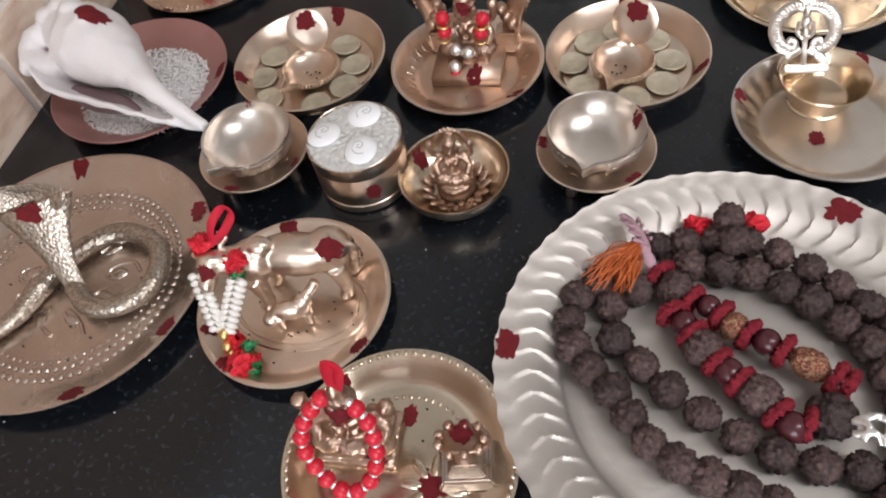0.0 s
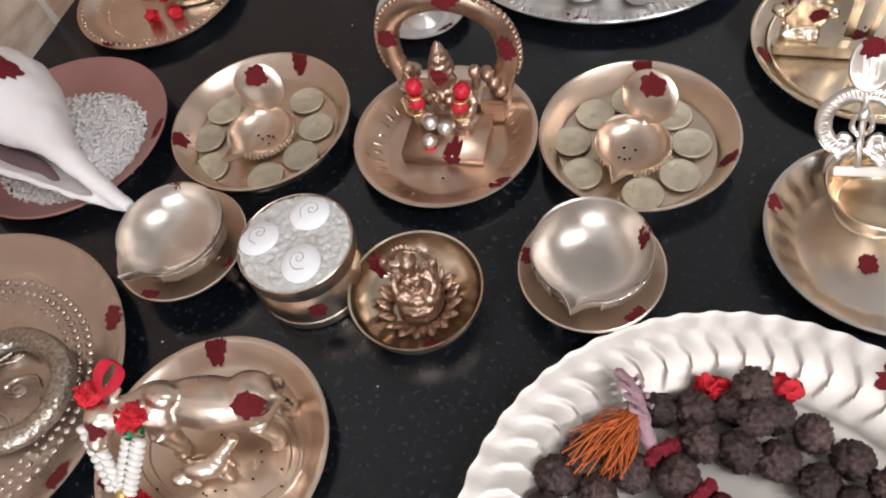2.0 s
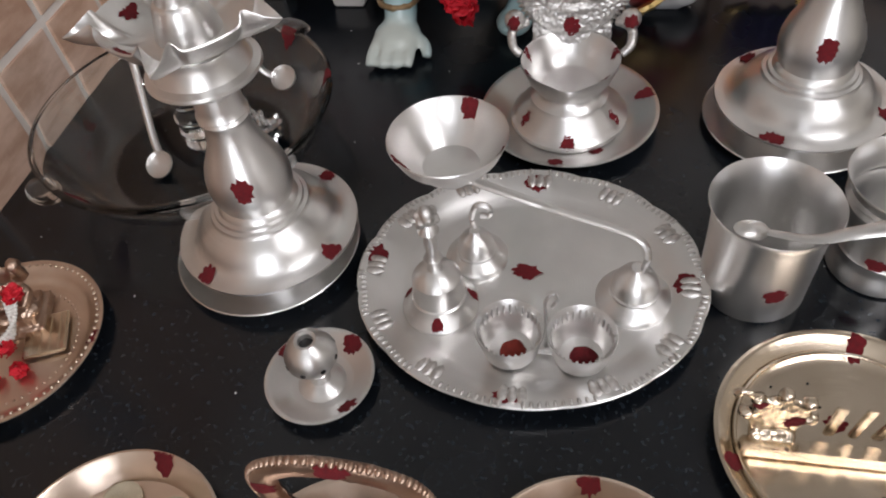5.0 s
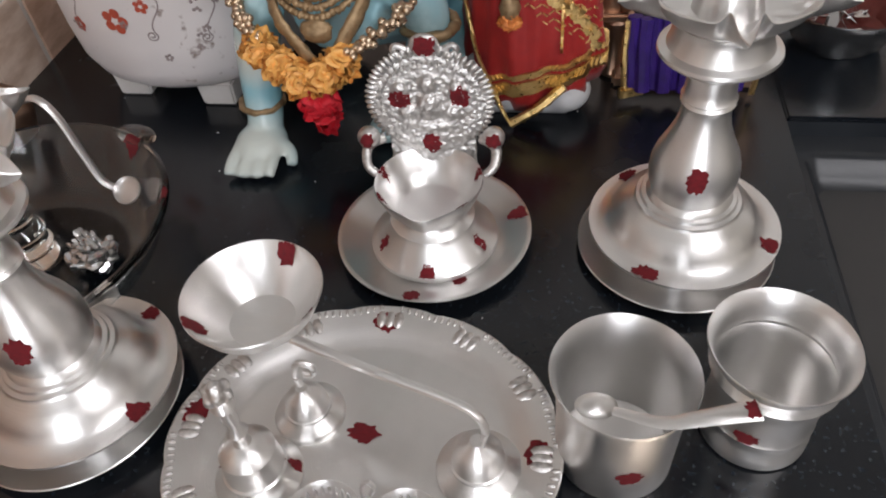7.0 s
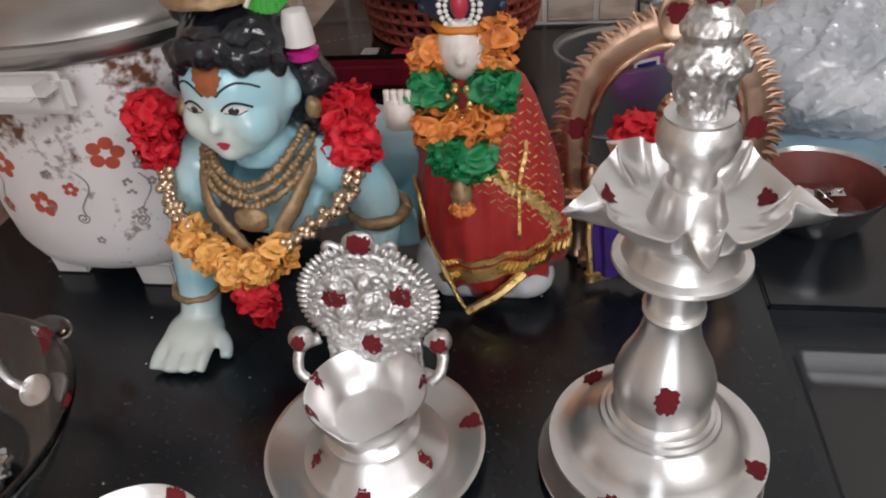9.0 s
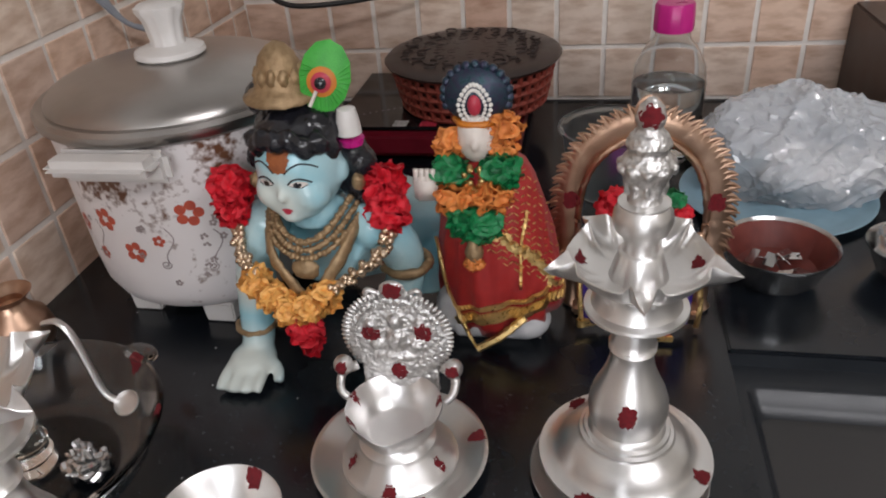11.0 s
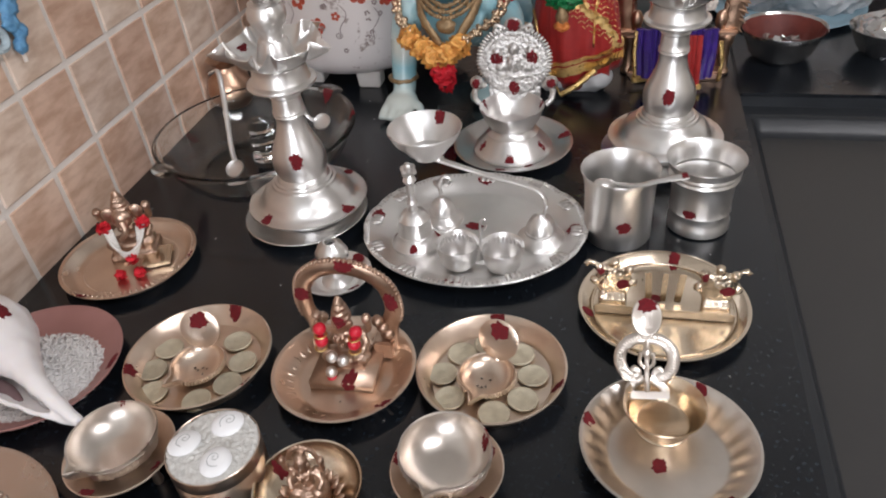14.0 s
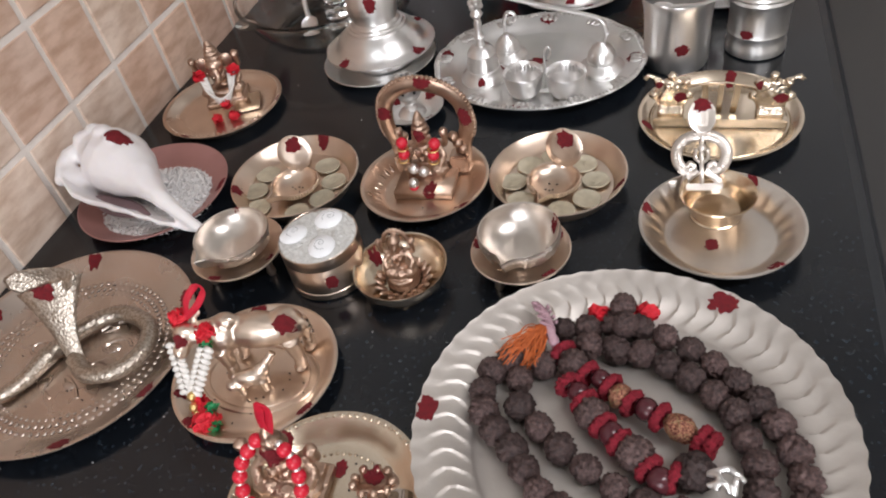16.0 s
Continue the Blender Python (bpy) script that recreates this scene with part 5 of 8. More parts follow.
b = bmesh.new()
ball(b, (0, 0, 0.013), (0.019, 0.014, 0.010), 36, 24)
emboss(b, 0.010, 0.008, 3)
emboss(b, 0.005, 0.004, 8)
thing("foil_lump", b, STEEL, (-0.150, 0.712, 0.003), "crumpled silver foil lying in the glass bowl", "foil", ang=0.4)

# ---- copper pot by the wall ----
thing("copper_pot", lathe([(0, 0), (0.020, 0), (0.030, 0.010), (0.034, 0.025), (0.030, 0.042), (0.018, 0.054), (0.016, 0.062), (0.024, 0.072), (0.0255, 0.0725), (0.023, 0.070), (0.0145, 0.0625), (0.0145, 0.056), (0, 0.05)], 56), COPPER_ARCH, (-0.326, 0.868, 0), "small round copper water pot standing by the tiled wall", "pot")

# ---- steel bowls on the back worktop ----
def steel_bowl(at, R, h, label, red):
    o = thing("steel_bowl", lathe([(0, 0.003), (R * 0.55, 0.003), (R * 0.72, 0.012), (R * 0.90, h * 0.8), (R * 0.985, h * 0.98), (R, h), (R * 1.005, h - 0.002), (R * 0.92, h * 0.78), (R * 0.74, 0.010), (R * 0.58, 0), (0, 0)], 72), STEEL, at, label, "bowl", "steel bowls on the worktop")
    if red:
        b = lathe([(0, 0.010), (R * 0.4, 0.0095), (R * 0.70, 0.0150), (R * 0.86, h * 0.74), (R * 0.94, h * 0.93), (R * 0.945, h * 0.92), (R * 0.70, 0.013), (0, 0.008)], 72)
        thing("red_powder", emboss(b, 0.0010, 0.008), mat("red_brown_powder", (0.17, 0.035, 0.025), (0.10, 0.018, 0.014), 0.5, 0, 60, 700, 0.5), at, "dark red powder coating the inside of a steel bowl", "powder")
        f = bmesh.new()
        for i in range(12):
            block(f, (RND.uniform(-0.4, 0.4) * R, RND.uniform(-0.4, 0.4) * R, 0.017 + RND.uniform(0, 0.010)), (0.018, 0.012, 0.0006), (RND.uniform(-50, 50), RND.uniform(-50, 50), RND.uniform(0, 180)))
        thing("foil_scrap", f, STEEL, at, "crumpled silver foil scraps in a steel bowl", "foil", kind="stuff")


steel_bowl((0.463, 1.060, 0), 0.0595, 0.046, "round steel bowl coated inside with dark red powder", True)
steel_bowl((0.606, 1.075, 0), 0.052, 0.040, "round steel bowl holding crumpled foil", False)
f = bmesh.new()
ball(f, (0, 0, 0.028), (0.042, 0.042, 0.024), 28, 18)
emboss(f, 0.010, 0.010)
thing("foil_ball", f, STEEL, (0.606, 1.075, 0.004), "crumpled silver foil in a steel bowl", "foil")


# ---- small shared shapes ----
def ruffle(bm, c, r, n, seed, petal=0.55, squash=(1, 1, 1)):
    """A clump of small gathered satin petals, each a wavy cup, turned outward all round."""
    g = random.Random(seed)
    n = max(7, int(n * 0.6))
    for i in range(n):
        z = 1 - 2 * (i + 0.5) / n
        a0 = i * 2.39996
        d = Vector((math.sqrt(1 - z * z) * math.cos(a0), math.sqrt(1 - z * z) * math.sin(a0), z))
        p = Vector(c) + Vector((d.x * r * squash[0], d.y * r * squash[1], d.z * r * squash[2])) * 0.58
        q = Matrix.Translation(p) @ (d + Vector((g.gauss(0, 0.4), g.gauss(0, 0.4), g.gauss(0, 0.4)))).to_track_quat("Z", "Y").to_matrix().to_4x4()
        mid = bm.verts.new(p)
        last, ph, wide = None, g.uniform(0, 6), g.uniform(0.5, 0.75)
        for f, lift in ((0.45, 0.20), (0.8, 0.34), (1.0, 0.30)):
            ring = []
            for k in range(14):
                a = math.tau * k / 14
                rr = r * petal * 1.35 * f * (1 + 0.08 * math.sin(3 * a + ph))
                ring.append(bm.verts.new(q @ Vector((rr * math.cos(a), wide * rr * math.sin(a), r * lift + r * 0.11 * f * math.sin(5 * a + ph)))))
            for k in range(14):
                if last:
                    bm.faces.new((last[k], last[(k + 1) % 14], ring[(k + 1) % 14], ring[k]))
                else:
                    bm.faces.new((mid, ring[k], ring[(k + 1) % 14]))
            last = ring
    return bm


def seated(w=1.0, arms=4, lotus=False):
    """A plain seated figure about 6 cm tall on a stepped base, facing -y."""
    bm = bmesh.new()
    if lotus:
        lathe([(0, 0), (0.021, 0), (0.0225, 0.003), (0.0205, 0.006), (0.021, 0.0095), (0.019, 0.011), (0, 0.0112)], 40, bm=bm)
    else:
        block(bm, (0, 0, 0.003), (0.040, 0.030, 0.006))
        block(bm, (0, 0, 0.008), (0.034, 0.025, 0.006))
    ball(bm, (0, -0.003, 0.014), (0.019, 0.012, 0.006))
    for s in (-1, 1):
        ball(bm, (s * 0.012, -0.006, 0.015), (0.010, 0.008, 0.006))
        tube([(s * 0.009, 0.002, 0.032), (s * 0.018, -0.002, 0.026), (s * 0.015, -0.009, 0.020)], 0.0034, 10, 8, bm)
        if arms > 2:
            tube([(s * 0.009, 0.004, 0.032), (s * 0.020, 0.003, 0.034), (s * 0.021, 0.000, 0.044)], 0.0030, 10, 8, bm)
            ball(bm, (s * 0.021, 0, 0.046), 0.0042)
    ball(bm, (0, 0, 0.024), (0.0078, 0.0066, 0.011))
    ball(bm, (0, 0.0005, 0.031), (0.0105, 0.0060, 0.0052))
    for s in (-1, 1):
        ball(bm, (s * 0.0040, -0.0058, 0.0295), 0.0036)
        ball(bm, (s * 0.0075, -0.001, 0.041), (0.0020, 0.0026, 0.0040))
    tube([(-0.007, -0.006, 0.034), (0, -0.0085, 0.024), (0.007, -0.006, 0.034)], 0.0012, 14, 6, bm)
    ball(bm, (0, -0.0015, 0.0425), (0.0066, 0.0066, 0.0078))
    ball(bm, (0, -0.0082, 0.0415), (0.0014, 0.0016, 0.0022))
    if lotus:
        # beaded half-round halo behind a low crown
        lathe([(0, 0.046), (0.0078, 0.0470), (0.0070, 0.0495), (0.0050, 0.0510), (0.0040, 0.0535), (0, 0.0550)], 20, bm=bm)
        arc = [(0.0150 * math.cos(math.pi * k / 12), 0.0050, 0.0435 + 0.0125 * math.sin(math.pi * k / 12)) for k in range(13)]
        tube(arc, 0.0021, 40, 8, bm)
        for p in arc:
            ball(bm, (p[0] * 1.14, p[1], 0.0435 + (p[2] - 0.0435) * 1.16), 0.0015, 8, 6)
        return emboss(fuse(bm, 0.0009, 1), 0.0006, 0.0020, w)
    lathe([(0, 0.044), (0.0082, 0.0465), (0.0086, 0.0485), (0.0066, 0.0495), (0.0076, 0.0520), (0.0058, 0.0540), (0.0062, 0.0560), (0.0040, 0.0590), (0.0042, 0.0605), (0.0020, 0.0640), (0, 0.066)], 20, bm=bm)
    return emboss(fuse(bm, 0.0009, 1), 0.0006, 0.0020, w)


def spot(bmsrc, c, size, way):
    """Powder patch laid on a bmesh."""
    return patch_bm(BVHTree.FromBMesh(bmsrc), c, size, way, 1.0, 0.0005)


def string_of(top, pts, kinds, name="bead"):
    """Beads along points; kinds gives (radius, material, part name) in turn."""
    for i, p in enumerate(pts):
        r, m, nm = kinds[i % len(kinds)]
        key = (r, m.name)
        if key not in BALLS:
            b = bmesh.new()
            ball(b, (0, 0, 0), r, 14, 10)
            BALLS[key] = mesh_of(b, [m])
        o = new(nm, BALLS[key])
        o.parent = top
        o.location = p


BALLS = {}

# ---- serpent on its plate ----
sn = bmesh.new()
body = [(0.000, -0.006, 0.007), (0.022, -0.020, 0.008), (0.048, -0.014, 0.009), (0.060, 0.008, 0.009), (0.050, 0.034, 0.009), (0.018, 0.044, 0.009), (-0.006, 0.030, 0.009), (-0.024, -0.002, 0.008), (-0.032, -0.034, 0.007), (-0.052, -0.058, 0.006), (-0.078, -0.070, 0.005)]
tube(body, lambda u: 0.0075 if u < 0.7 else 0.0075 * (1 - u) / 0.3 + 0.0018, 120, 14, sn, 0.9)
tube([(0.002, -0.006, 0.007), (-0.003, 0.001, 0.020), (-0.011, 0.014, 0.040), (-0.020, 0.029, 0.058)], lambda u: 0.0078 + 0.0230 * u ** 1.8, 36, 22, sn, 0.26, (0.1, -0.55, 0.8))
hood = lathe([(0, 0.0035), (0.012, 0.0030), (0.0205, 0.0015), (0.0225, 0), (0.0205, -0.0018), (0.012, -0.0042), (0, -0.005)], 40)
for v in hood.verts:
    v.co = Vector((v.co.x * (1.0 + 0.35 * max(0, v.co.y / 0.0225)), v.co.y * 1.25, v.co.z + 22 * v.co.x ** 2 + (0.010 * max(0, v.co.y / 0.022) ** 2)))
bmesh.ops.transform(hood, matrix=pose(-0.021, 0.031, 0.060, 48, 0, 12) @ Matrix.Diagonal((1.36, 0.42, 1.0, 1)), verts=hood.verts)
hs = spot(sn, (-0.019, 0.026, 0.056), 0.011, (0.1, 0.55, -0.9))
SCALES = mat("scaled_pale_brass", (0.56, 0.50, 0.43), (0.32, 0.27, 0.22), 0.36, 1, 420, 420, 0.6, 0.08, 0.14)
nt_ = SCALES.node_tree
vo_, bp_, tc_ = nt_.nodes.new("ShaderNodeTexVoronoi"), nt_.nodes.new("ShaderNodeBump"), nt_.nodes.new("ShaderNodeTexCoord")
vo_.inputs["Scale"].default_value = 420
bp_.inputs["Strength"].default_value, bp_.inputs["Distance"].default_value = 0.55, 0.0009
nt_.links.new(tc_.outputs["Object"], vo_.inputs["Vector"])
nt_.links.new(vo_.outputs["Distance"], bp_.inputs["Height"])
nt_.links.new(bp_.outputs[0], nt_.nodes["Principled BSDF"].inputs["Normal"])
statue("serpent_figure", [(sn, SCALES), (hood, SCALES), (hs, KUMKUM)], (-0.221, 0.116, 0.0016), "scaly pale brass cobra figure coiled on a plate")

# ---- cow and calf ----
cw = bmesh.new()
for c, r in (((0.008, 0.012, 0.040), (0.030, 0.0145, 0.0155)), ((0.030, 0.016, 0.040), (0.015, 0.0145, 0.016)), ((-0.018, 0.008, 0.041), (0.016, 0.014, 0.016)), ((-0.012, 0.009, 0.054), (0.010, 0.007, 0.007)), ((-0.040, -0.004, 0.054), (0.009, 0.009, 0.010)), ((-0.043, -0.012, 0.046), (0.006, 0.008, 0.007))):
    ball(cw, c, r)
tube([(-0.018, 0.007, 0.044), (-0.030, 0.000, 0.052), (-0.038, -0.003, 0.054)], lambda u: 0.012 - 0.004 * u, 12, 10, cw)
for x, y in ((0.034, 0.006), (0.036, 0.026), (-0.020, -0.002), (-0.018, 0.018)):
    tube([(x, y, 0.034), (x + 0.002, y, 0.016), (x + 0.001, y, 0.002)], lambda u: 0.0072 - 0.0026 * u, 12, 10, cw)
    ball(cw, (x, y - 0.001, 0.003), (0.0056, 0.006, 0.003))
tube([(0.044, 0.016, 0.046), (0.049, 0.016, 0.036), (0.046, 0.016, 0.018)], 0.0022, 12, 8, cw)
for s in (-1, 1):
    tube([(-0.038 + 0.004 * s, 0.004, 0.062), (-0.036 + 0.009 * s, 0.007, 0.068), (-0.038 + 0.007 * s, 0.006, 0.075)], lambda u: 0.0024 - 0.0014 * u, 8, 8, cw)
    ball(cw, (-0.038 + 0.011 * s, 0.001, 0.057), (0.005, 0.003, 0.0026))
cw = fuse(cw, 0.0014, 3)
lay = [(spot(cw, (0.034, 0.010, 0.048), 0.0085, (0, 0.6, -1)), KUMKUM), (spot(cw, (-0.041, -0.010, 0.055), 0.006, (0, 1, -0.6)), KUMKUM)]
statue("cow_figure", [(cw, BRASS)] + lay, (-0.054, 0.123, 0.0016), "smooth cast brass cow figure standing on a plate", rz=8)
cf = bmesh.new()
ball(cf, (0, 0, 0.016), (0.013, 0.0065, 0.0075))
ball(cf, (0.010, 0.003, 0.020), (0.006, 0.005, 0.006))
ball(cf, (-0.014, -0.003, 0.013), (0.006, 0.005, 0.005))
for x, y in ((0.009, -0.003), (0.009, 0.005), (-0.009, -0.004), (-0.008, 0.003)):
    tube([(x, y, 0.014), (x, y, 0.001)], lambda u: 0.0034 - 0.001 * u, 6, 8, cf)
tube([(0.010, 0.004, 0.022), (0.017, 0.008, 0.026), (0.020, 0.010, 0.030)], 0.0035, 8, 8, cf)
cf = fuse(cf, 0.0011, 2)
statue("calf_figure", [(cf, BRASS), ], (-0.049, 0.108, 0.0020), "small cast brass calf figure under a cow", rz=18)
cg = thing("cow_garland", None, None, (-0.093, 0.119, 0.0016), "red and white trimming with ribbon loop on a brass cow", "garland")
for nm, c, r, n, m in (("red_flower", (-0.006, 0.002, 0.064), 0.0066, 26, RED_CLOTH), ("red_flower", (0.016, -0.003, 0.056), 0.0074, 30, RED_CLOTH), ("red_flower", (0.010, -0.036, 0.010), 0.0066, 26, RED_CLOTH), ("red_flower", (0.022, -0.046, 0.006), 0.0080, 22, RED_CLOTH), ("red_flower", (0.020, -0.050, 0.008), 0.0085, 22, RED_CLOTH)):
    part(nm, ruffle(bmesh.new(), c, r, n, int(c[0] * 1e4) + n), m, cg, ang=3)
for c in ((0.017, -0.008, 0.049), (0.023, -0.040, 0.012), (0.028, -0.050, 0.006)):
    part("green_leaf", ruffle(bmesh.new(), c, 0.0050, 9, int(c[0] * 1e4)), GREEN_CLOTH, cg, ang=3)
part("ribbon_loop", tube([(0.000, 0.002, 0.064), (0.012, 0.006, 0.074), (0.020, 0.012, 0.086), (0.015, 0.013, 0.090), (0.006, 0.007, 0.080), (0.002, 0.003, 0.066)], 0.0027, 30, 8, flat=0.3, up=(0.3, 1, 0.2)), RIBBON, cg)
for x0, x1 in ((0.017, 0.005), (-0.010, 0.000)):
    b = bmesh.new()
    for i in range(9):
        u = i / 8
        c = Vector((x0 + (x1 - x0) * u, -0.012 - 0.020 * u, 0.046 - 0.030 * u))
        for s in (-1, 1):
            ball(b, c + Vector((s * 0.0036, 0, 0.001)), (0.0044, 0.0026, 0.0024), 8, 6, (0, s * 35, 0))
    part("white_bead_spray", b, PEARL, cg, "spray of white seed beads")
string_of(cg, [(0.005, -0.034, 0.016), (0.008, -0.040, 0.011), (0.010, -0.041, 0.007)], [(0.0042, GOLD_TRIM, "gold_bead")])

# ---- goddess figure, garland and little table ----
sg = seated(2.0)
statue("seated_figure", [(spot(sg, (0, -0.006, 0.046), 0.0075, (0, 1, -0.5)), KUMKUM), (spot(sg, (0.012, -0.01, 0.010), 0.006, (0, 1, -0.5)), KUMKUM), (sg, BRASS_OLD)], (0.017, 0.036, 0.0016), "seated brass goddess figure on a stepped base", rz=4, scale=1.15)
nk = thing("bead_garland", None, None, (0.017, 0.036, 0.0016), "garland of red and silver beads with a red ribbon loop", "garland")
loop = curve_pts([(-0.008, -0.003, 0.064), (-0.018, -0.012, 0.052), (-0.020, -0.022, 0.036), (-0.008, -0.032, 0.021), (0.006, -0.036, 0.016), (0.017, -0.029, 0.021), (0.021, -0.018, 0.036), (0.017, -0.008, 0.054), (0.008, -0.003, 0.064)], 30)
string_of(nk, loop, [(0.0050, RED_BEAD, "red_bead"), (0.0027, SILVER, "silver_bead")])
part("ribbon_loop", tube([(0, 0, 0.068), (0.004, 0.002, 0.080), (0.007, 0.003, 0.094), (0.003, 0.003, 0.096), (-0.001, 0.002, 0.082), (0, 0, 0.068)], 0.0038, 30, 8, flat=0.3, up=(0.3, 1, 0.2)), RIBBON, nk)
tb = thing("brass_pedestal", None, None, (0.081, 0.034, 0.0016), "small brass square pedestal with a spread leaf top", "pedestal", rz=12)
b = bmesh.new()
block(b, (0, -0.004, 0.004), (0.034, 0.030, 0.008), taper=0.8, bev=0.0012)
block(b, (0, -0.004, 0.012), (0.022, 0.020, 0.009), taper=0.6, bev=0.0008)
part("base", b, BRASS_PALE, tb)
part("column", lathe([(0.004, 0.014), (0.006, 0.018), (0.0035, 0.022), (0.006, 0.026), (0.004, 0.031)], 16, off=(0, -0.004, 0)), BRASS_OLD, tb)
b = lathe([(0, 0.002), (0.016, 0.0014), (0.0175, 0), (0.016, -0.0012), (0, -0.0016)], 32, lambda a, r, z: (r * (1 + 0.22 * max(0, math.cos(a))), z + 12 * r * r * math.sin(a) ** 2))
bmesh.ops.transform(b, matrix=pose(0, -0.002, 0.033, -14, 0, 0) @ Matrix.Diagonal((0.80, 0.55, 1, 1)), verts=b.verts)
for k in range(9):
    a = math.tau * k / 9
    ball(b, (0.0125 * math.cos(a), -0.002 + 0.009 * math.sin(a), 0.036 + 0.002 * (k % 2)), 0.0032, 8, 6)
lt = part("leaf_top", emboss(b, 0.0006, 0.003), BRASS_OLD, tb)
marks(tb, [lt], [(0.0, 0.002, 0.007)])

# ---- seed-bead garland on the silver platter ----
mala = thing("seed_garland", None, None, (0, 0, 0.0016), "long garland of rough dark brown seed beads with red wool", "garland")


def seed_mesh(r, k):
    b = bmesh.new()
    bmesh.ops.create_icosphere(b, subdivisions=4, radius=r)
    for v in b.verts:
        d = v.co.normalized()
        a = math.atan2(d.y, d.x)
        g = abs(math.sin(2.5 * a + k))
        v.co *= 1.10 - 0.14 * (1 - g) ** 4 - 0.30 * (1 - abs(noise.noise(d * 4.2 + Vector((k * 7, 0, 0))))) ** 7 - 0.16 * (1 - abs(noise.noise(d * 8.0 + Vector((k, 3, 0))))) ** 5
        v.co.z *= 0.94
    return mesh_of(b, [BEAD], 3)


SEEDS = [seed_mesh(1.0, k) for k in range(5)]


def seed(p, r, name="seed_bead"):
    o = new(name, SEEDS[RND.randrange(5)])
    o.parent = mala
    o.matrix_basis = pose(p[0], p[1], p[2], RND.uniform(0, 360), RND.uniform(0, 360), RND.uniform(0, 360)) @ Matrix.Diagonal((r, r, r, 1))


SEED_R = 0.0108
for ctrl, n in (([(0.177, 0.188), (0.196, 0.192), (0.214, 0.198), (0.233, 0.197), (0.250, 0.191), (0.282, 0.172), (0.299, 0.158), (0.312, 0.143), (0.324, 0.127), (0.332, 0.109), (0.337, 0.091), (0.335, 0.064), (0.322, 0.036)], 15),
                ([(0.198, 0.174), (0.215, 0.175), (0.233, 0.173), (0.250, 0.166), (0.266, 0.158), (0.282, 0.148), (0.297, 0.134), (0.304, 0.116), (0.312, 0.094), (0.310, 0.066), (0.300, 0.042)], 12),
                ([(0.158, 0.166), (0.137, 0.151), (0.129, 0.131), (0.132, 0.113), (0.142, 0.098), (0.157, 0.085), (0.178, 0.058), (0.196, 0.047), (0.231, 0.035), (0.262, 0.026), (0.292, 0.024), (0.314, 0.030)], 17),
                ([(0.168, 0.154), (0.154, 0.138), (0.158, 0.118), (0.172, 0.104), (0.186, 0.092), (0.201, 0.082), (0.217, 0.070), (0.251, 0.058), (0.288, 0.057)], 10)):
    for p in curve_pts([(x, y, 0.0108) for x, y in ctrl], n):
        seed((p.x + RND.uniform(-0.001, 0.001), p.y + RND.uniform(-0.001, 0.001), 0.0105), SEED_R * RND.uniform(0.93, 1.06))
for x, y, z, r in ((0.220, 0.203, 0.026, 0.0100), (0.223, 0.188, 0.024, 0.0096), (0.190, 0.153, 0.0150, 0.0118), (0.207, 0.115, 0.0145, 0.0120), (0.237, 0.090, 0.0145, 0.0128), (0.273, 0.083, 0.0150, 0.0132)):
    seed((x, y, z), r)
for x, y, r in ((0.210, 0.144, 0.0074), (0.242, 0.124, 0.0084), (0.196, 0.131, 0.0078), (0.221, 0.102, 0.0088), (0.253, 0.074, 0.0090)):
    string_of(mala, [(x, y, 0.0145)], [(r, BEAD_RED, "polished_bead")])


def wool(x, y, yaw, r=0.0078):
    """A fluffy wool ring standing between two beads."""
    b = tube([(0, r * math.cos(a * math.tau / 10), r * math.sin(a * math.tau / 10)) for a in range(11)], 0.0030, 72, 14)
    emboss(b, 0.0016, 0.0022, x * 100)
    emboss(b, 0.0014, 0.0009, x * 70)
    bmesh.ops.transform(b, matrix=pose(x, y, 0.0140, 0, 0, yaw), verts=b.verts)
    part("wool_ring", b, WOOL, mala, "fluffy red wool ring")


for x, y, yaw in ((0.181, 0.164, -48), (0.200, 0.147, -38), (0.217, 0.139, -40), (0.232, 0.128, -36), (0.251, 0.120, -32), (0.277, 0.106, -34), (0.283, 0.102, -30),
                  (0.189, 0.137, -55), (0.201, 0.124, -50), (0.215, 0.108, -45), (0.227, 0.097, -42), (0.246, 0.081, -45), (0.261, 0.077, -20)):
    wool(x, y, yaw)
for c, rx, yaw in (((0.224, 0.132, 0.0145), 0.0075, -35), ((0.264, 0.113, 0.0145), 0.0115, -32)):
    b = bmesh.new()
    ball(b, (0, 0, 0), (rx, 0.0088, 0.0088), 32, 22)
    emboss(b, 0.0016, 0.0022, rx * 99)
    bmesh.ops.transform(b, matrix=pose(*c, 0, 0, yaw), verts=b.verts)
    part("gold_wrapped_bead", b, mat("gold_thread_bead", (0.50, 0.25, 0.15), (0.14, 0.035, 0.03), 0.38, 0.5, 900, 1500, 0.9, 0.1, 0.1), mala, "seed wrapped in gold wire")
    for k in range(9):
        w_ = tube([(-rx * 0.95 + 1.9 * rx * u, 0.0090 * math.sin(math.pi * (0.12 + 0.76 * u)) * math.cos(k * 0.7 + (2.4 if k % 2 else -2.4) * u), 0.0090 * math.sin(math.pi * (0.12 + 0.76 * u)) * math.sin(k * 0.7 + (2.4 if k % 2 else -2.4) * u)) for u in (0, 0.25, 0.5, 0.75, 1)], 0.00045, 24, 5)
        bmesh.ops.transform(w_, matrix=pose(*c, 0, 0, yaw), verts=w_.verts)
        part("gold_wire", w_, GOLD_PAINT, mala)
b = bmesh.new()
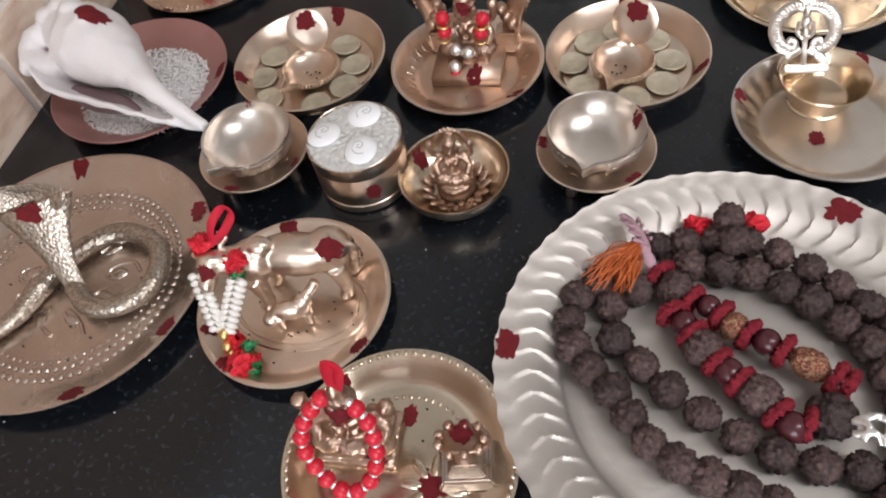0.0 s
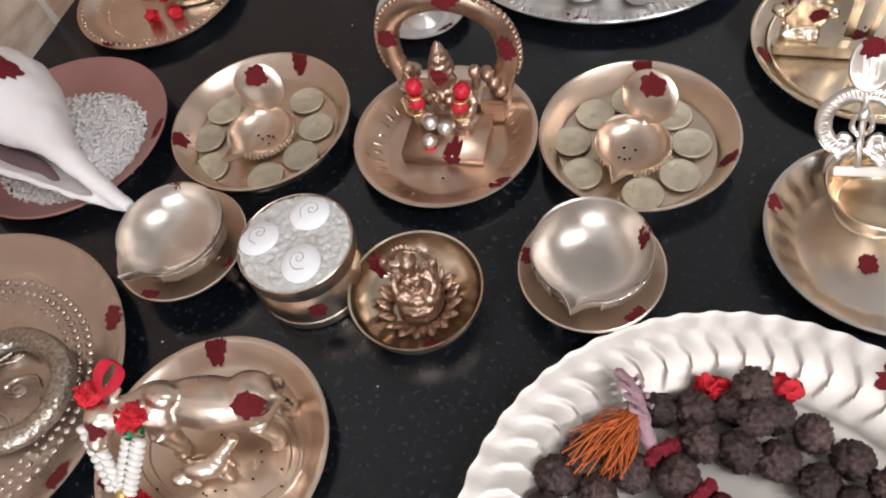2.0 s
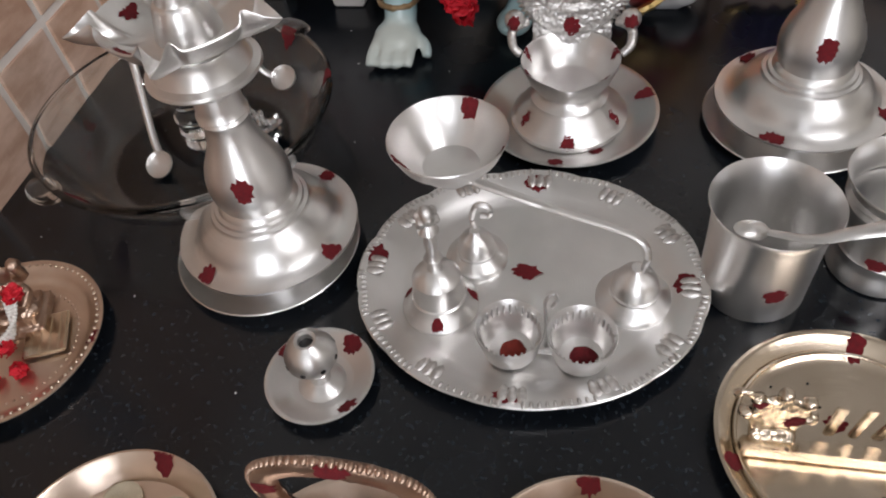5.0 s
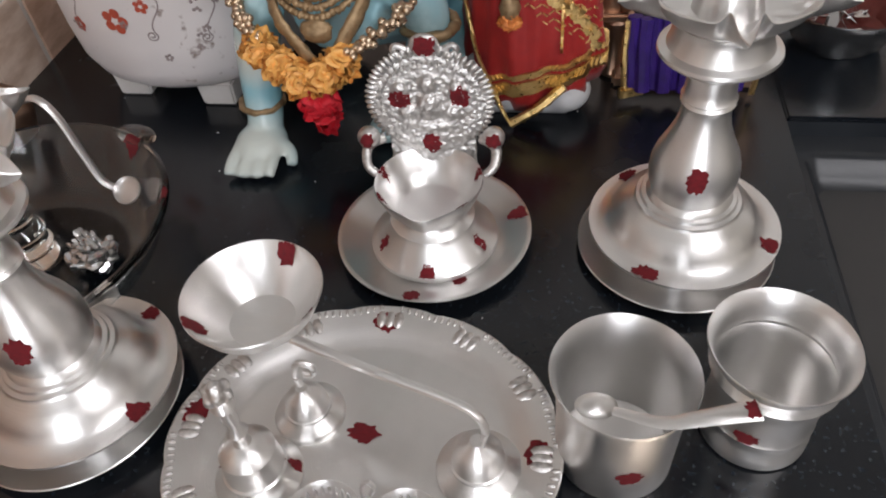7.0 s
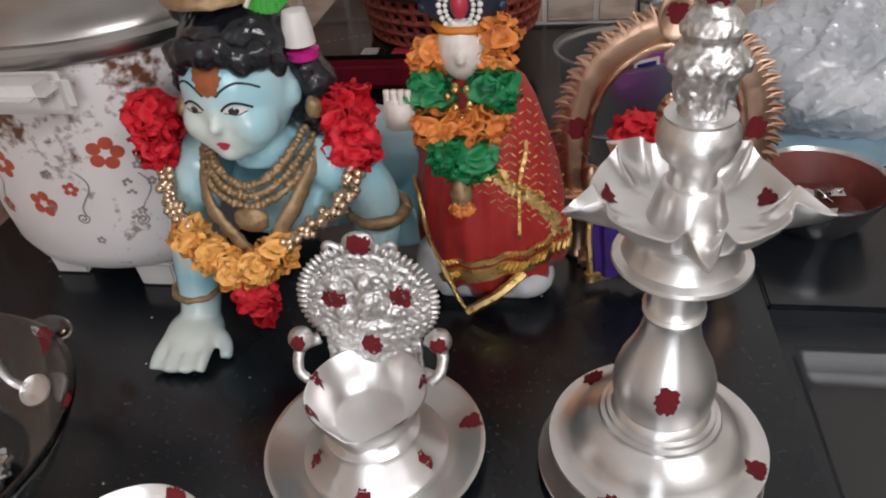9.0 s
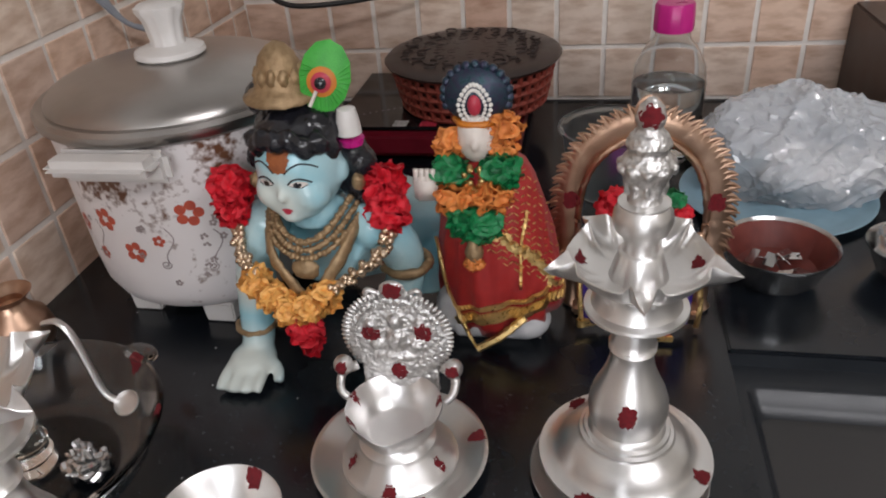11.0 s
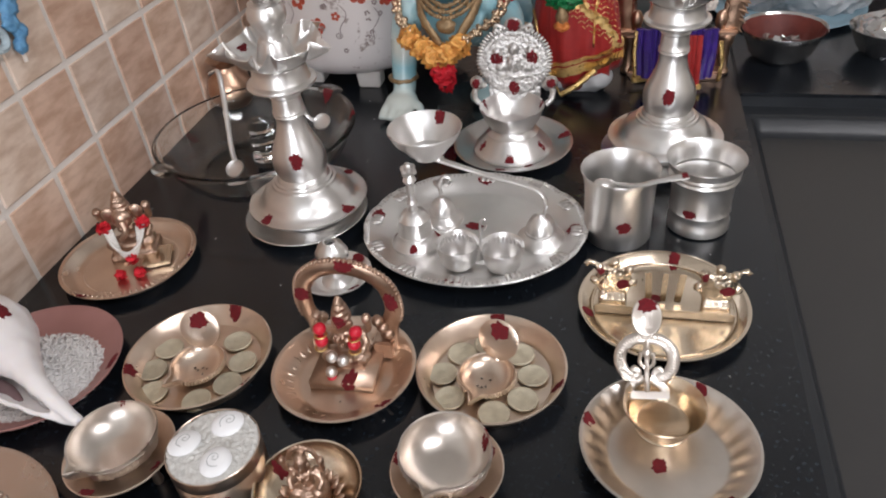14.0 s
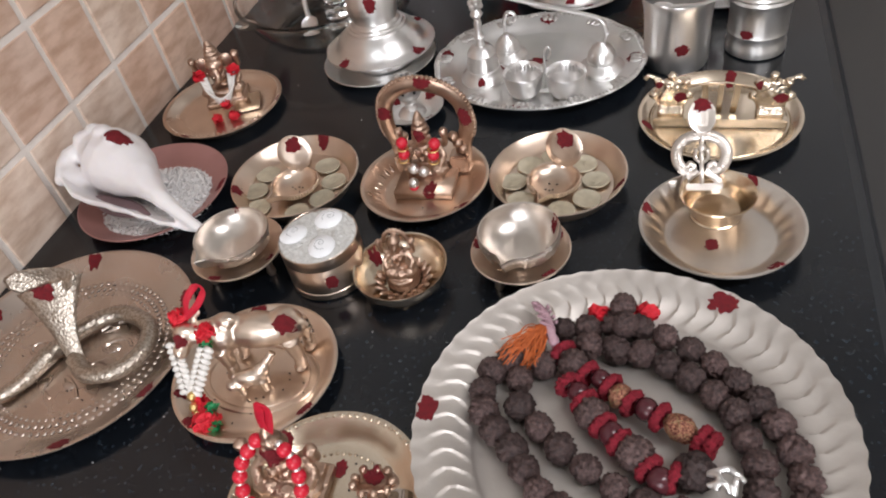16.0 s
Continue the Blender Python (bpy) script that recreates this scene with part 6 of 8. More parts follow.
for k in range(5):
    a = (0.2, 1.1, 2.7, 3.6, 5.2)[k]
    tube([(0.290 + 0.011 * math.cos(a), 0.074 + 0.009 * math.sin(a), 0.024), (0.291 + 0.005 * math.cos(a + 0.6), 0.075 + 0.005 * math.sin(a + 0.6), 0.029), (0.289 + 0.009 * math.cos(a + 1.5), 0.074 + 0.008 * math.sin(a + 1.5), 0.025)], 0.0021, 12, 7, b)
part("silver_clasp", fuse(b, 0.0008), SILVER, mala, "silver openwork clasp")
for c in ((0.203, 0.204, 0.014), (0.237, 0.210, 0.014)):
    part("wool_tuft", ruffle(bmesh.new(), c, 0.0075, 26, int(c[0] * 999), squash=(1.2, 0.6, 0.6)), RED_CLOTH, mala, ang=3)
b = bmesh.new()
g = random.Random(3)
for k in range(150):
    e = Vector((0.131 + g.random() ** 0.7 * 0.034, 0.160 + g.uniform(-0.016, 0.010), 0.018 + g.uniform(-0.010, 0.006)))
    s_ = Vector((0.166 + g.uniform(-0.004, 0.003), 0.176 + g.uniform(-0.005, 0.005), 0.024 + g.uniform(-0.002, 0.002)))
    m_ = s_.lerp(e, 0.5) + Vector((g.uniform(-0.004, 0.004), g.uniform(-0.003, 0.006), g.uniform(0.000, 0.006)))
    tube([s_, m_, e], 0.00042, 8, 4, b)
tagged(part("orange_tassel", b, ORANGE_THREAD, mala, "orange thread tassel"), kind="stuff")
b = tube([(0.178, 0.162, 0.016), (0.172, 0.172, 0.022), (0.167, 0.184, 0.025), (0.160, 0.195, 0.025), (0.155, 0.200, 0.022)], lambda u: 0.0040 - 0.0012 * u, 24, 8)
for k in range(4):
    tube([(0.172 - 0.004 * k, 0.176 + 0.006 * k, 0.028), (0.163 - 0.003 * k, 0.180 + 0.006 * k, 0.027), (0.169 - 0.002 * k, 0.186 + 0.004 * k, 0.020), (0.174 - 0.003 * k, 0.184 + 0.005 * k, 0.024)], 0.0013, 14, 6, b)
part("thread_knot", emboss(b, 0.0012, 0.0018), PINK_THREAD, mala, "faded pink thread knot")

# ---- conch on rice ----
g = random.Random(8)
b = bmesh.new()
lathe([(0, 0.012), (0.025, 0.0115), (0.042, 0.008), (0.054, 0.0022), (0.055, 0.0014), (0, 0.0014)], 48, bm=b, ell=0.95)
for k in range(1500):
    a, r = g.uniform(0, math.tau), 0.060 * math.sqrt(g.random())
    z = 0.0125 * max(0.0, 1 - (r / 0.058) ** 2.2) + 0.0022
    m_ = pose(r * math.cos(a), 0.95 * r * math.sin(a), z + g.uniform(-0.0006, 0.0012), g.uniform(-25, 25), g.uniform(-25, 25), g.uniform(0, 360))
    vs = [b.verts.new(m_ @ Vector(p)) for p in ((0.0036, 0, 0), (-0.0036, 0, 0), (0, 0.0013, 0), (0, -0.0013, 0), (0, 0, 0.0012), (0, 0, -0.0012))]
    for i, j in ((2, 4), (4, 3), (3, 5), (5, 2)):
        b.faces.new((vs[0], vs[i], vs[j]))
        b.faces.new((vs[1], vs[j], vs[i]))
thing("rice_heap", b, RICE, (-0.262, 0.314, 0.0002), "loose heap of white rice grains on a copper plate", "rice", kind="stuff", ang=3)
sh = bmesh.new()
# swollen body whorl running out into the long canal
SHELL_R = (0.008, 0.022, 0.0315, 0.0335, 0.0285, 0.0200, 0.0130, 0.0090, 0.0072, 0.0060, 0.0048)
tube([(-0.078, 0.006, 0.056), (-0.060, 0.005, 0.056), (-0.040, 0.000, 0.053), (-0.016, -0.010, 0.050), (0.014, -0.026, 0.046), (0.043, -0.044, 0.041), (0.068, -0.056, 0.032), (0.091, -0.065, 0.023)],
     lambda u: SHELL_R[min(9, int(u * 10))] * (1 - (u * 10) % 1) + SHELL_R[min(10, int(u * 10) + 1)] * ((u * 10) % 1) if u < 1 else 0.0045, 80, 28, sh)
for x, y, z, r in ((-0.036, 0.004, 0.077, 0.012), (-0.018, -0.004, 0.076, 0.012), (-0.054, 0.012, 0.072, 0.012), (-0.064, 0.004, 0.070, 0.011), (-0.072, -0.008, 0.062, 0.010)):
    ball(sh, (x, y, z), r)
# outer lip: a thin flared sheet from the shoulder to the canal
edge_ = curve_pts([(-0.066, -0.044, 0.060), (-0.048, -0.056, 0.050), (-0.020, -0.060, 0.044), (0.012, -0.062, 0.037), (0.048, -0.065, 0.029), (0.088, -0.067, 0.023)], 90)
root_ = curve_pts([(-0.066, -0.006, 0.040), (-0.046, -0.012, 0.018), (-0.016, -0.022, 0.014), (0.014, -0.036, 0.017), (0.048, -0.054, 0.022), (0.088, -0.064, 0.021)], 90)
sheet = [[], []]
for k in range(90):
    for side in (0, 1):
        row = []
        for j in range(13):
            w_ = j / 12
            p = edge_[k].lerp(root_[k], w_) - Vector((0, 0, 0.009 * math.sin(math.pi * w_) * (1 - k / 90)))
            row.append(sh.verts.new(p + Vector((0, -0.0016, -0.0018)) * (1 if side else -1) + Vector((0, 0, 0.0008 * math.sin(k * 0.45) * (1 - w_)))))
        sheet[side].append(row)
for k in range(89):
    for side in (0, 1):
        for j in range(12):
            q_ = (sheet[side][k][j], sheet[side][k][j + 1], sheet[side][k + 1][j + 1], sheet[side][k + 1][j])
            sh.faces.new(q_ if side else q_[::-1])
    for j in (0, 12):
        sh.faces.new((sheet[0][k][j], sheet[0][k + 1][j], sheet[1][k + 1][j], sheet[1][k][j]))
for k in (0, 89):
    for j in range(12):
        sh.faces.new((sheet[0][k][j], sheet[0][k][j + 1], sheet[1][k][j + 1], sheet[1][k][j]))
bmesh.ops.recalc_face_normals(sh, faces=sh.faces)
tube([(-0.067, -0.044, 0.059), (-0.075, -0.028, 0.060), (-0.076, -0.010, 0.060)], lambda u: 0.003 + 0.008 * u, 16, 12, sh)
for k in range(7):
    ball(sh, (-0.070 + 0.004 * k, -0.034 + 0.004 * k, 0.055 - 0.004 * k), (0.007, 0.013, 0.008))
sh = emboss(fuse(sh, 0.0016, 4), 0.0010, 0.012)
conch = thing("conch_shell", sh, SHELL, (-0.262, 0.322, 0.0), "large white conch shell with a long pointed end", "shell", ang=3)
# dark tube in the gap under the lip; shade is put into its colour
b = bmesh.new()
tube([(-0.044, -0.036, 0.029), (-0.020, -0.043, 0.026), (0.004, -0.047, 0.025), (0.026, -0.053, 0.025)], lambda u: 0.0110 * math.sin(math.pi * (0.15 + 0.8 * u)) + 0.001, 24, 12, b, 0.5)
part("mouth", b, SHELL_PINK_SHADE, conch, "dark pinkish filler with the shell opening's shade in its colour")
marks(conch, [conch], [(-0.012, -0.004, 0.0115)])

# ---- seated figure in the small bowl ----
sb = seated(5.0, lotus=True)
bmesh.ops.scale(sb, vec=(0.76, 0.85, 1.12), verts=sb.verts)
statue("seated_figure", [(sb, BRASS_OLD)], (0.036, 0.2320, 0.0045), "small seated yellow brass goddess figure in a bowl", rz=8, scale=0.86)
lo = thing("lotus_ring", None, None, (0.036, 0.2300, 0.003), "ring of pointed brass lotus petals round a figurine", "ornament")
for i in range(32):
    a, low = math.tau * i / 32, i % 2
    b, r = bmesh.new(), 0.0200 + 0.0022 * (i % 2)
    tube([((r - 0.003) * math.cos(a), (r - 0.003) * math.sin(a), 0.0030), (r * math.cos(a), r * math.sin(a), 0.0060 - 0.001 * low),
          ((r + 0.0034) * math.cos(a), (r + 0.0034) * math.sin(a), 0.0100 - 0.003 * low)], lambda u: 0.0004 + 0.0026 * math.sin(math.pi * min(1, 0.25 + 0.75 * u)), 9, 8, b, 0.7)
    part("petal", b, BRASS_OLD, lo)

# ---- idol under an arch ----
ib = seated(9.0)
bmesh.ops.scale(ib, vec=(0.85, 0.9, 1.0), verts=ib.verts)
block(ib, (0, -0.006, 0.0035), (0.046, 0.040, 0.007))
lay = [(spot(ib, (0, -0.012, 0.050), 0.005, (0, 1, -0.5)), KUMKUM), (spot(ib, (0.006, -0.019, 0.004), 0.0055, (0, 1, -0.35)), KUMKUM)]
statue("seated_figure", lay + [(ib, BRASS_OLD)], (0.021, 0.370, 0.0016), "ornate old brass seated figure on a square base", rz=2, scale=1.22)
ar = thing("brass_arch", None, None, (0.021, 0.389, 0.0016), "old brass arch with a scalloped edge behind an idol", "arch", rz=2)
b = bmesh.new()
AP = [(-0.030, 0, 0.004), (-0.034, 0, 0.030), (-0.040, 0, 0.052), (-0.036, -0.002, 0.078), (-0.021, -0.004, 0.094), (0, -0.005, 0.100), (0.021, -0.004, 0.094), (0.036, -0.002, 0.078), (0.040, 0, 0.052), (0.034, 0, 0.030), (0.030, 0, 0.004)]
tube(AP, 0.0080, 90, 14, b, 0.5, (0, 1, 0))
for s in (-1, 1):
    block(b, (s * 0.028, -0.002, 0.010), (0.018, 0.018, 0.020), bev=0.002)
    for k in range(3):
        ball(b, (s * (0.033 - 0.004 * k), -0.004, 0.026 + 0.007 * k), 0.0055)
body_ = part("arch_band", emboss(b, 0.0006, 0.0035), BRASS_OLD, ar)
b = bmesh.new()
for p in curve_pts(AP, 64)[10:-10]:
    d = (p - Vector((0, 0, 0.05))).normalized()
    ball(b, p + d * 0.0072, (0.0021, 0.0028, 0.0021), 8, 6)
tagged(part("scalloped_edge", b, BRASS_OLD, ar), kind="stuff")
marks(ar, [body_], [(0.006, 0, 0.100, 0.009), (-0.038, 0, 0.064, 0.008), (0.039, 0, 0.060, 0.008)], (0, 1, -0.5))
ig = thing("bead_garland", None, None, (0.021, 0.370, 0.0016), "short garland of red and silver beads hung on an idol", "garland")
for s in (-1, 1):
    string_of(ig, [(s * 0.016, -0.012, 0.052), (s * 0.0145, -0.016, 0.042)], [(0.0056, RED_BEAD, "red_bead")])
    for z, y in ((0.0475, -0.0145), (0.0365, -0.018)):
        b = tube([(s * 0.0150 + 0.0048 * math.cos(a * math.tau / 8), y + 0.0048 * math.sin(a * math.tau / 8), z) for a in range(9)], 0.0010, 24, 6)
        part("gold_spacer", b, GOLD_TRIM, ig)
string_of(ig, [(-0.006, -0.021, 0.029), (0.004, -0.022, 0.027), (-0.008, -0.024, 0.014)], [(0.0052, SILVER, "silver_bead")])
string_of(ig, [(-0.008, -0.025, 0.0065)], [(0.0048, RED_BEAD, "red_bead")])

# ---- elephant-headed figure with pearls ----
gs = seated(13.0)
ball(gs, (0, -0.006, 0.040), (0.009, 0.007, 0.009))
tube([(0, -0.011, 0.040), (0.002, -0.015, 0.032), (-0.004, -0.016, 0.024)], lambda u: 0.0036 - 0.0012 * u, 12, 8, gs)
for s in (-1, 1):
    ball(gs, (s * 0.012, -0.002, 0.043), (0.006, 0.002, 0.007))
statue("seated_figure", [(gs, BRASS_OLD)], (-0.275, 0.506, 0.0014), "seated elephant-headed brass figure on a low base", rz=22, scale=1.22)
pg = thing("pearl_garland", None, None, (-0.275, 0.506, 0.0014), "white pearl garland with red tufts laid over a figurine", "garland", rz=22)
for c, r in (((-0.020, -0.014, 0.044), 0.0066), ((0.021, -0.014, 0.044), 0.0066), ((0.003, -0.034, 0.012), 0.0055), ((-0.009, -0.050, 0.0055), 0.0055), ((0.011, -0.050, 0.0055), 0.0055)):
    part("red_tuft", ruffle(bmesh.new(), c, r, 26, int(c[0] * 9e3) + 40), RED_CLOTH, pg, ang=3)
for k in range(4):
    b = bmesh.new()
    d = 0.006 * k
    for p in curve_pts([(-0.020 + d * 0.4, -0.015, 0.040), (-0.014 + d * 0.3, -0.024, 0.026 - d * 0.6), (0, -0.030, 0.018 - d * 0.3), (0.014 - d * 0.3, -0.024, 0.026 - d * 0.6), (0.021 - d * 0.4, -0.015, 0.040)], 26):
        ball(b, p, 0.0019, 8, 6)
    part("pearl_strand", b, PEARL, pg)
b = bmesh.new()
block(b, (0, 0, 0.003), (0.030, 0.036, 0.004), bev=0.001)
for k in range(4):
    block(b, (-0.010 + 0.0065 * k, 0, 0.0052), (0.0012, 0.030, 0.0008))
thing("brass_block", b, BRASS_YELLOW, (-0.243, 0.495, 0.0016), "flat yellow brass block with grooves lying on a plate", "ornament", rz=24)

# ---- rice cooker ----
ck = thing("rice_cooker", None, None, (-0.168, 1.030, 0), "old white enamelled rice cooker with flower print and rust", "rice cooker")
cb = part("body", lathe([(0, 0.022), (0.090, 0.022), (0.108, 0.026), (0.120, 0.036), (0.127, 0.052), (0.130, 0.080), (0.132, 0.140), (0.134, 0.200), (0.136, 0.222), (0.128, 0.224), (0, 0.224)], 96), ENAMEL, ck)
part("rim", lathe([(0.128, 0.223), (0.140, 0.2235), (0.1445, 0.228), (0.1450, 0.236), (0.1415, 0.240), (0.134, 0.240), (0.128, 0.236)], 96), ENAMEL_LID, ck)
part("lid", lathe([(0.134, 0.238), (0.1325, 0.243), (0.126, 0.250), (0.110, 0.257), (0.080, 0.264), (0.045, 0.268), (0, 0.270)], 96), ENAMEL_LID, ck)
part("knob_base", lathe([(0, 0.268), (0.032, 0.268), (0.036, 0.271), (0.035, 0.276), (0.028, 0.279), (0.018, 0.281)], 48), WHITE_PLASTIC, ck)
part("knob", lathe([(0.018, 0.280), (0.016, 0.285), (0.019, 0.305), (0.024, 0.315), (0.024, 0.319), (0.018, 0.322), (0, 0.323)], 40, lambda a, r, z: (r * (1 + 0.05 * math.cos(10 * a)), z)), WHITE_PLASTIC, ck)
b = bmesh.new()
block(b, (0.0, -0.140, 0.208), (0.112, 0.014, 0.032), bev=0.006)
block(b, (0.0, -0.157, 0.216), (0.108, 0.032, 0.016), bev=0.0075)
part("handle", b, WHITE_PLASTIC, ck)
for x, y in ((0.036, -0.085), (-0.06, -0.07), (0.05, 0.07), (-0.05, 0.07)):
    b = bmesh.new()
    block(b, (x, y, 0.0125), (0.034, 0.026, 0.025), taper=1.1, bev=0.002)
    part("foot", b, WHITE_PLASTIC, ck)
ctree = tree_of(cb)


def print_on(ang, z, shape, material, name):
    """A thin print wrapped on the cooker's side: shape is a list of discs (u, v, r)."""
    bm = bmesh.new()
    for u, v, r in shape:
        ring = []
        for k in range(12):
            t = math.tau * k / 12
            a = radians(ang) + (u + r * math.cos(t)) / 0.132
            hit = ctree.ray_cast(Vector((0.3 * math.cos(a), 0.3 * math.sin(a), z + v + r * math.sin(t))), Vector((-math.cos(a), -math.sin(a), 0)))
            ring.append(bm.verts.new(hit[0] + 0.0004 * Vector((math.cos(a), math.sin(a), 0))))
        bm.faces.new(ring)
    part(name, bm, material, ck)


def blossom(r):
    return [(r * math.cos(math.tau * k / 5), r * math.sin(math.tau * k / 5), r * 0.62) for k in range(5)]


for ang, z, r in ((-108, 0.143, 0.0082), (-68, 0.150, 0.0090), (-97, 0.108, 0.0078), (-52, 0.138, 0.0068), (-128, 0.128, 0.0066), (-44, 0.100, 0.007), (-118, 0.098, 0.0048), (-84, 0.122, 0.0042)):
    print_on(ang, z, blossom(r), FLOWER_RED, "flower_print")
for k in range(16):
    print_on(RND.uniform(-140, -40), RND.uniform(0.070, 0.145), blossom(0.0026)[:RND.choice((3, 4, 5))], PRINT_GREY, "small_flower_print")
for ang, z in ((-116, 0.138), (-80, 0.136), (-60, 0.128)):
    stem_ = [(0.006 * math.sin(k * 0.10), -0.00075 * k, 0.0007) for k in range(56)]
    curl_ = [(-0.0050 + (0.0052 - 0.00010 * k) * math.cos(k * 0.22) - 0.004, -0.042 - (0.0052 - 0.00010 * k) * math.sin(k * 0.22), 0.0007) for k in range(40)]
    print_on(ang, z, stem_ + curl_, PRINT_GREY, "scroll_print")

# ---- blue crawling child statue ----
BX, BYY = 0.012, 0.915
sk = bmesh.new()
ball(sk, (0, -0.016, 0.214), (0.045, 0.042, 0.052), 28, 20)
ball(sk, (-0.019, -0.036, 0.194), 0.021)
ball(sk, (0.019, -0.036, 0.194), 0.021)
ball(sk, (0, -0.044, 0.173), (0.013, 0.012, 0.010))
ball(sk, (0, -0.034, 0.186), (0.034, 0.0225, 0.024))
ball(sk, (0, -0.0595, 0.197), (0.0054, 0.0056, 0.0052))
tube([(0, -0.055, 0.218), (0, -0.0585, 0.199)], 0.0034, 6, 8, sk)
tube([(0, -0.008, 0.180), (0, -0.004, 0.150)], 0.025, 6, 14, sk)
tube([(0, -0.006, 0.130), (0.010, 0.020, 0.118), (0.030, 0.065, 0.100), (0.050, 0.105, 0.082)], lambda u: 0.047 + 0.006 * u, 16, 18, sk)
for s in (-1, 1):
    ball(sk, (s * 0.052, -0.004, 0.142), (0.022, 0.024, 0.024))
    ball(sk, (s * 0.045, -0.012, 0.207), (0.005, 0.009, 0.012))
tube([(-0.056, -0.006, 0.140), (-0.066, -0.016, 0.105), (-0.070, -0.026, 0.070), (-0.070, -0.040, 0.032), (-0.071, -0.048, 0.018)], lambda u: 0.0225 - 0.007 * u, 20, 14, sk)
ball(sk, (-0.072, -0.058, 0.015), (0.024, 0.026, 0.014))
for k in range(4):
    x = -0.091 + 0.0118 * k
    tube([(x, -0.068, 0.014), (x - 0.001 + 0.0006 * k, -0.086, 0.011), (x - 0.001, -0.098 + 0.002 * abs(k - 1.5), 0.006)], 0.0056, 8, 8, sk)
tube([(-0.054, -0.056, 0.015), (-0.043, -0.066, 0.011), (-0.040, -0.078, 0.006)], 0.0056, 8, 8, sk)
tube([(0.058, -0.004, 0.140), (0.074, 0.004, 0.110), (0.074, 0.004, 0.075), (0.052, -0.010, 0.030), (0.042, -0.018, 0.014)], lambda u: 0.022 - 0.006 * u, 20, 14, sk)
ball(sk, (0.038, -0.026, 0.012), (0.018, 0.022, 0.011))
tube([(0.060, 0.110, 0.080), (0.088, 0.070, 0.050), (0.094, 0.060, 0.030)], 0.030, 12, 14, sk)
tube([(0.094, 0.070, 0.026), (0.098, 0.105, 0.045), (0.100, 0.118, 0.085), (0.098, 0.106, 0.112)], lambda u: 0.019 - 0.006 * u, 16, 12, sk)
tube([(-0.020, 0.115, 0.060), (-0.034, 0.100, 0.026)], 0.026, 8, 12, sk)
TURN_HEAD = Matrix.Translation((-0.002, -0.008, -0.010)) @ Matrix.Rotation(radians(-7), 4, "Z") @ Matrix.Translation((0, 0.008, 0))


def slim(p):
    """Head shape: narrower, with the chin drawn up."""
    return Vector((p.x * 0.87, -0.010 + (p.y + 0.010) * 0.94, 0.268 - (0.268 - p.z) * 0.89))


def turn_head(bm, z0):
    for v in bm.verts:
        if v.co.z > z0:
            v.co = TURN_HEAD @ slim(v.co)


turn_head(sk, 0.163)
sk = fuse(sk, 0.0026, 4)
hr = bmesh.new()
ball(hr, (0, 0.000, 0.246), (0.049, 0.044, 0.032), 28, 18)
ball(hr, (0, 0.012, 0.210), (0.050, 0.034, 0.050), 24, 16)
for k in range(9):
    a = radians(200 + 17.5 * k)
    ball(hr, (0.043 * math.cos(a), -0.008 + 0.045 * math.sin(a), 0.251 - 0.016 * abs(k - 4) / 4 + 0.005 * (k % 2)), (0.011, 0.008, 0.012))
for s in (-1, 1):
    for k in range(6):
        ball(hr, (s * (0.052 + 0.006 * math.sin(k * 1.7)), 0.002 + 0.002 * k, 0.222 - 0.0135 * k), 0.0145 + 0.0015 * (k % 2))
ball(hr, (-0.050, 0.010, 0.268), (0.016, 0.014, 0.018))
turn_head(hr, 0)
hr = emboss(fuse(hr, 0.0022, 4), 0.0014, 0.005)
gd = bmesh.new()
lathe([(0.033, 0.266), (0.034, 0.270), (0.024, 0.274), (0.021, 0.282), (0.019, 0.292), (0.015, 0.303), (0.008, 0.311), (0, 0.315)], 32, bm=gd, off=(-0.012, -0.004, 0))
for i in range(12):
    a = math.tau * i / 12
    ball(gd, (-0.012 + 0.018 * math.cos(a), -0.004 + 0.018 * math.sin(a), 0.286), (0.005, 0.005, 0.009))
for z, r, y in ((0.160, 0.037, -0.014), (0.153, 0.042, -0.016), (0.146, 0.046, -0.018)):
    nl = [(-r, -0.012, z + 0.014), (-r * 0.6, y - 0.026, z - 0.004), (0, y - 0.034, z - 0.014), (r * 0.6, y - 0.026, z - 0.004), (r, -0.012, z + 0.014)]
    tube(nl, 0.0022, 28, 8, gd)
    for p in curve_pts(nl, 34):
        ball(gd, p, 0.0032, 8, 6)
ball(gd, (0, -0.054, 0.122), (0.013, 0.006, 0.010))
for s in (-1, 1):
    tube([(s * 0.046, -0.010, 0.158), (s * 0.034, -0.046, 0.134), (s * 0.014, -0.055, 0.104), (s * 0.006, -0.050, 0.086)], 0.0062, 20, 8, gd, 0.5, (0, 1, 0.5))
    ball(gd, (s * 0.048, -0.016, 0.192), (0.006, 0.006, 0.008))
tube([(-0.072 + 0.0185 * math.cos(a * math.tau / 8), -0.034 + 0.0185 * math.sin(a * math.tau / 8), 0.042) for a in range(9)], 0.0035, 24, 6, gd)
tube([(0.078 + 0.022 * math.cos(a * math.tau / 8), 0.006 + 0.022 * math.sin(a * math.tau / 8), 0.094) for a in range(9)], 0.005, 24, 6, gd)
gd = emboss(gd, 0.0022, 0.004)
stree = BVHTree.FromBMesh(sk)
face = []
FWD = TURN_HEAD.to_3x3() @ Vector((0, 1, 0))


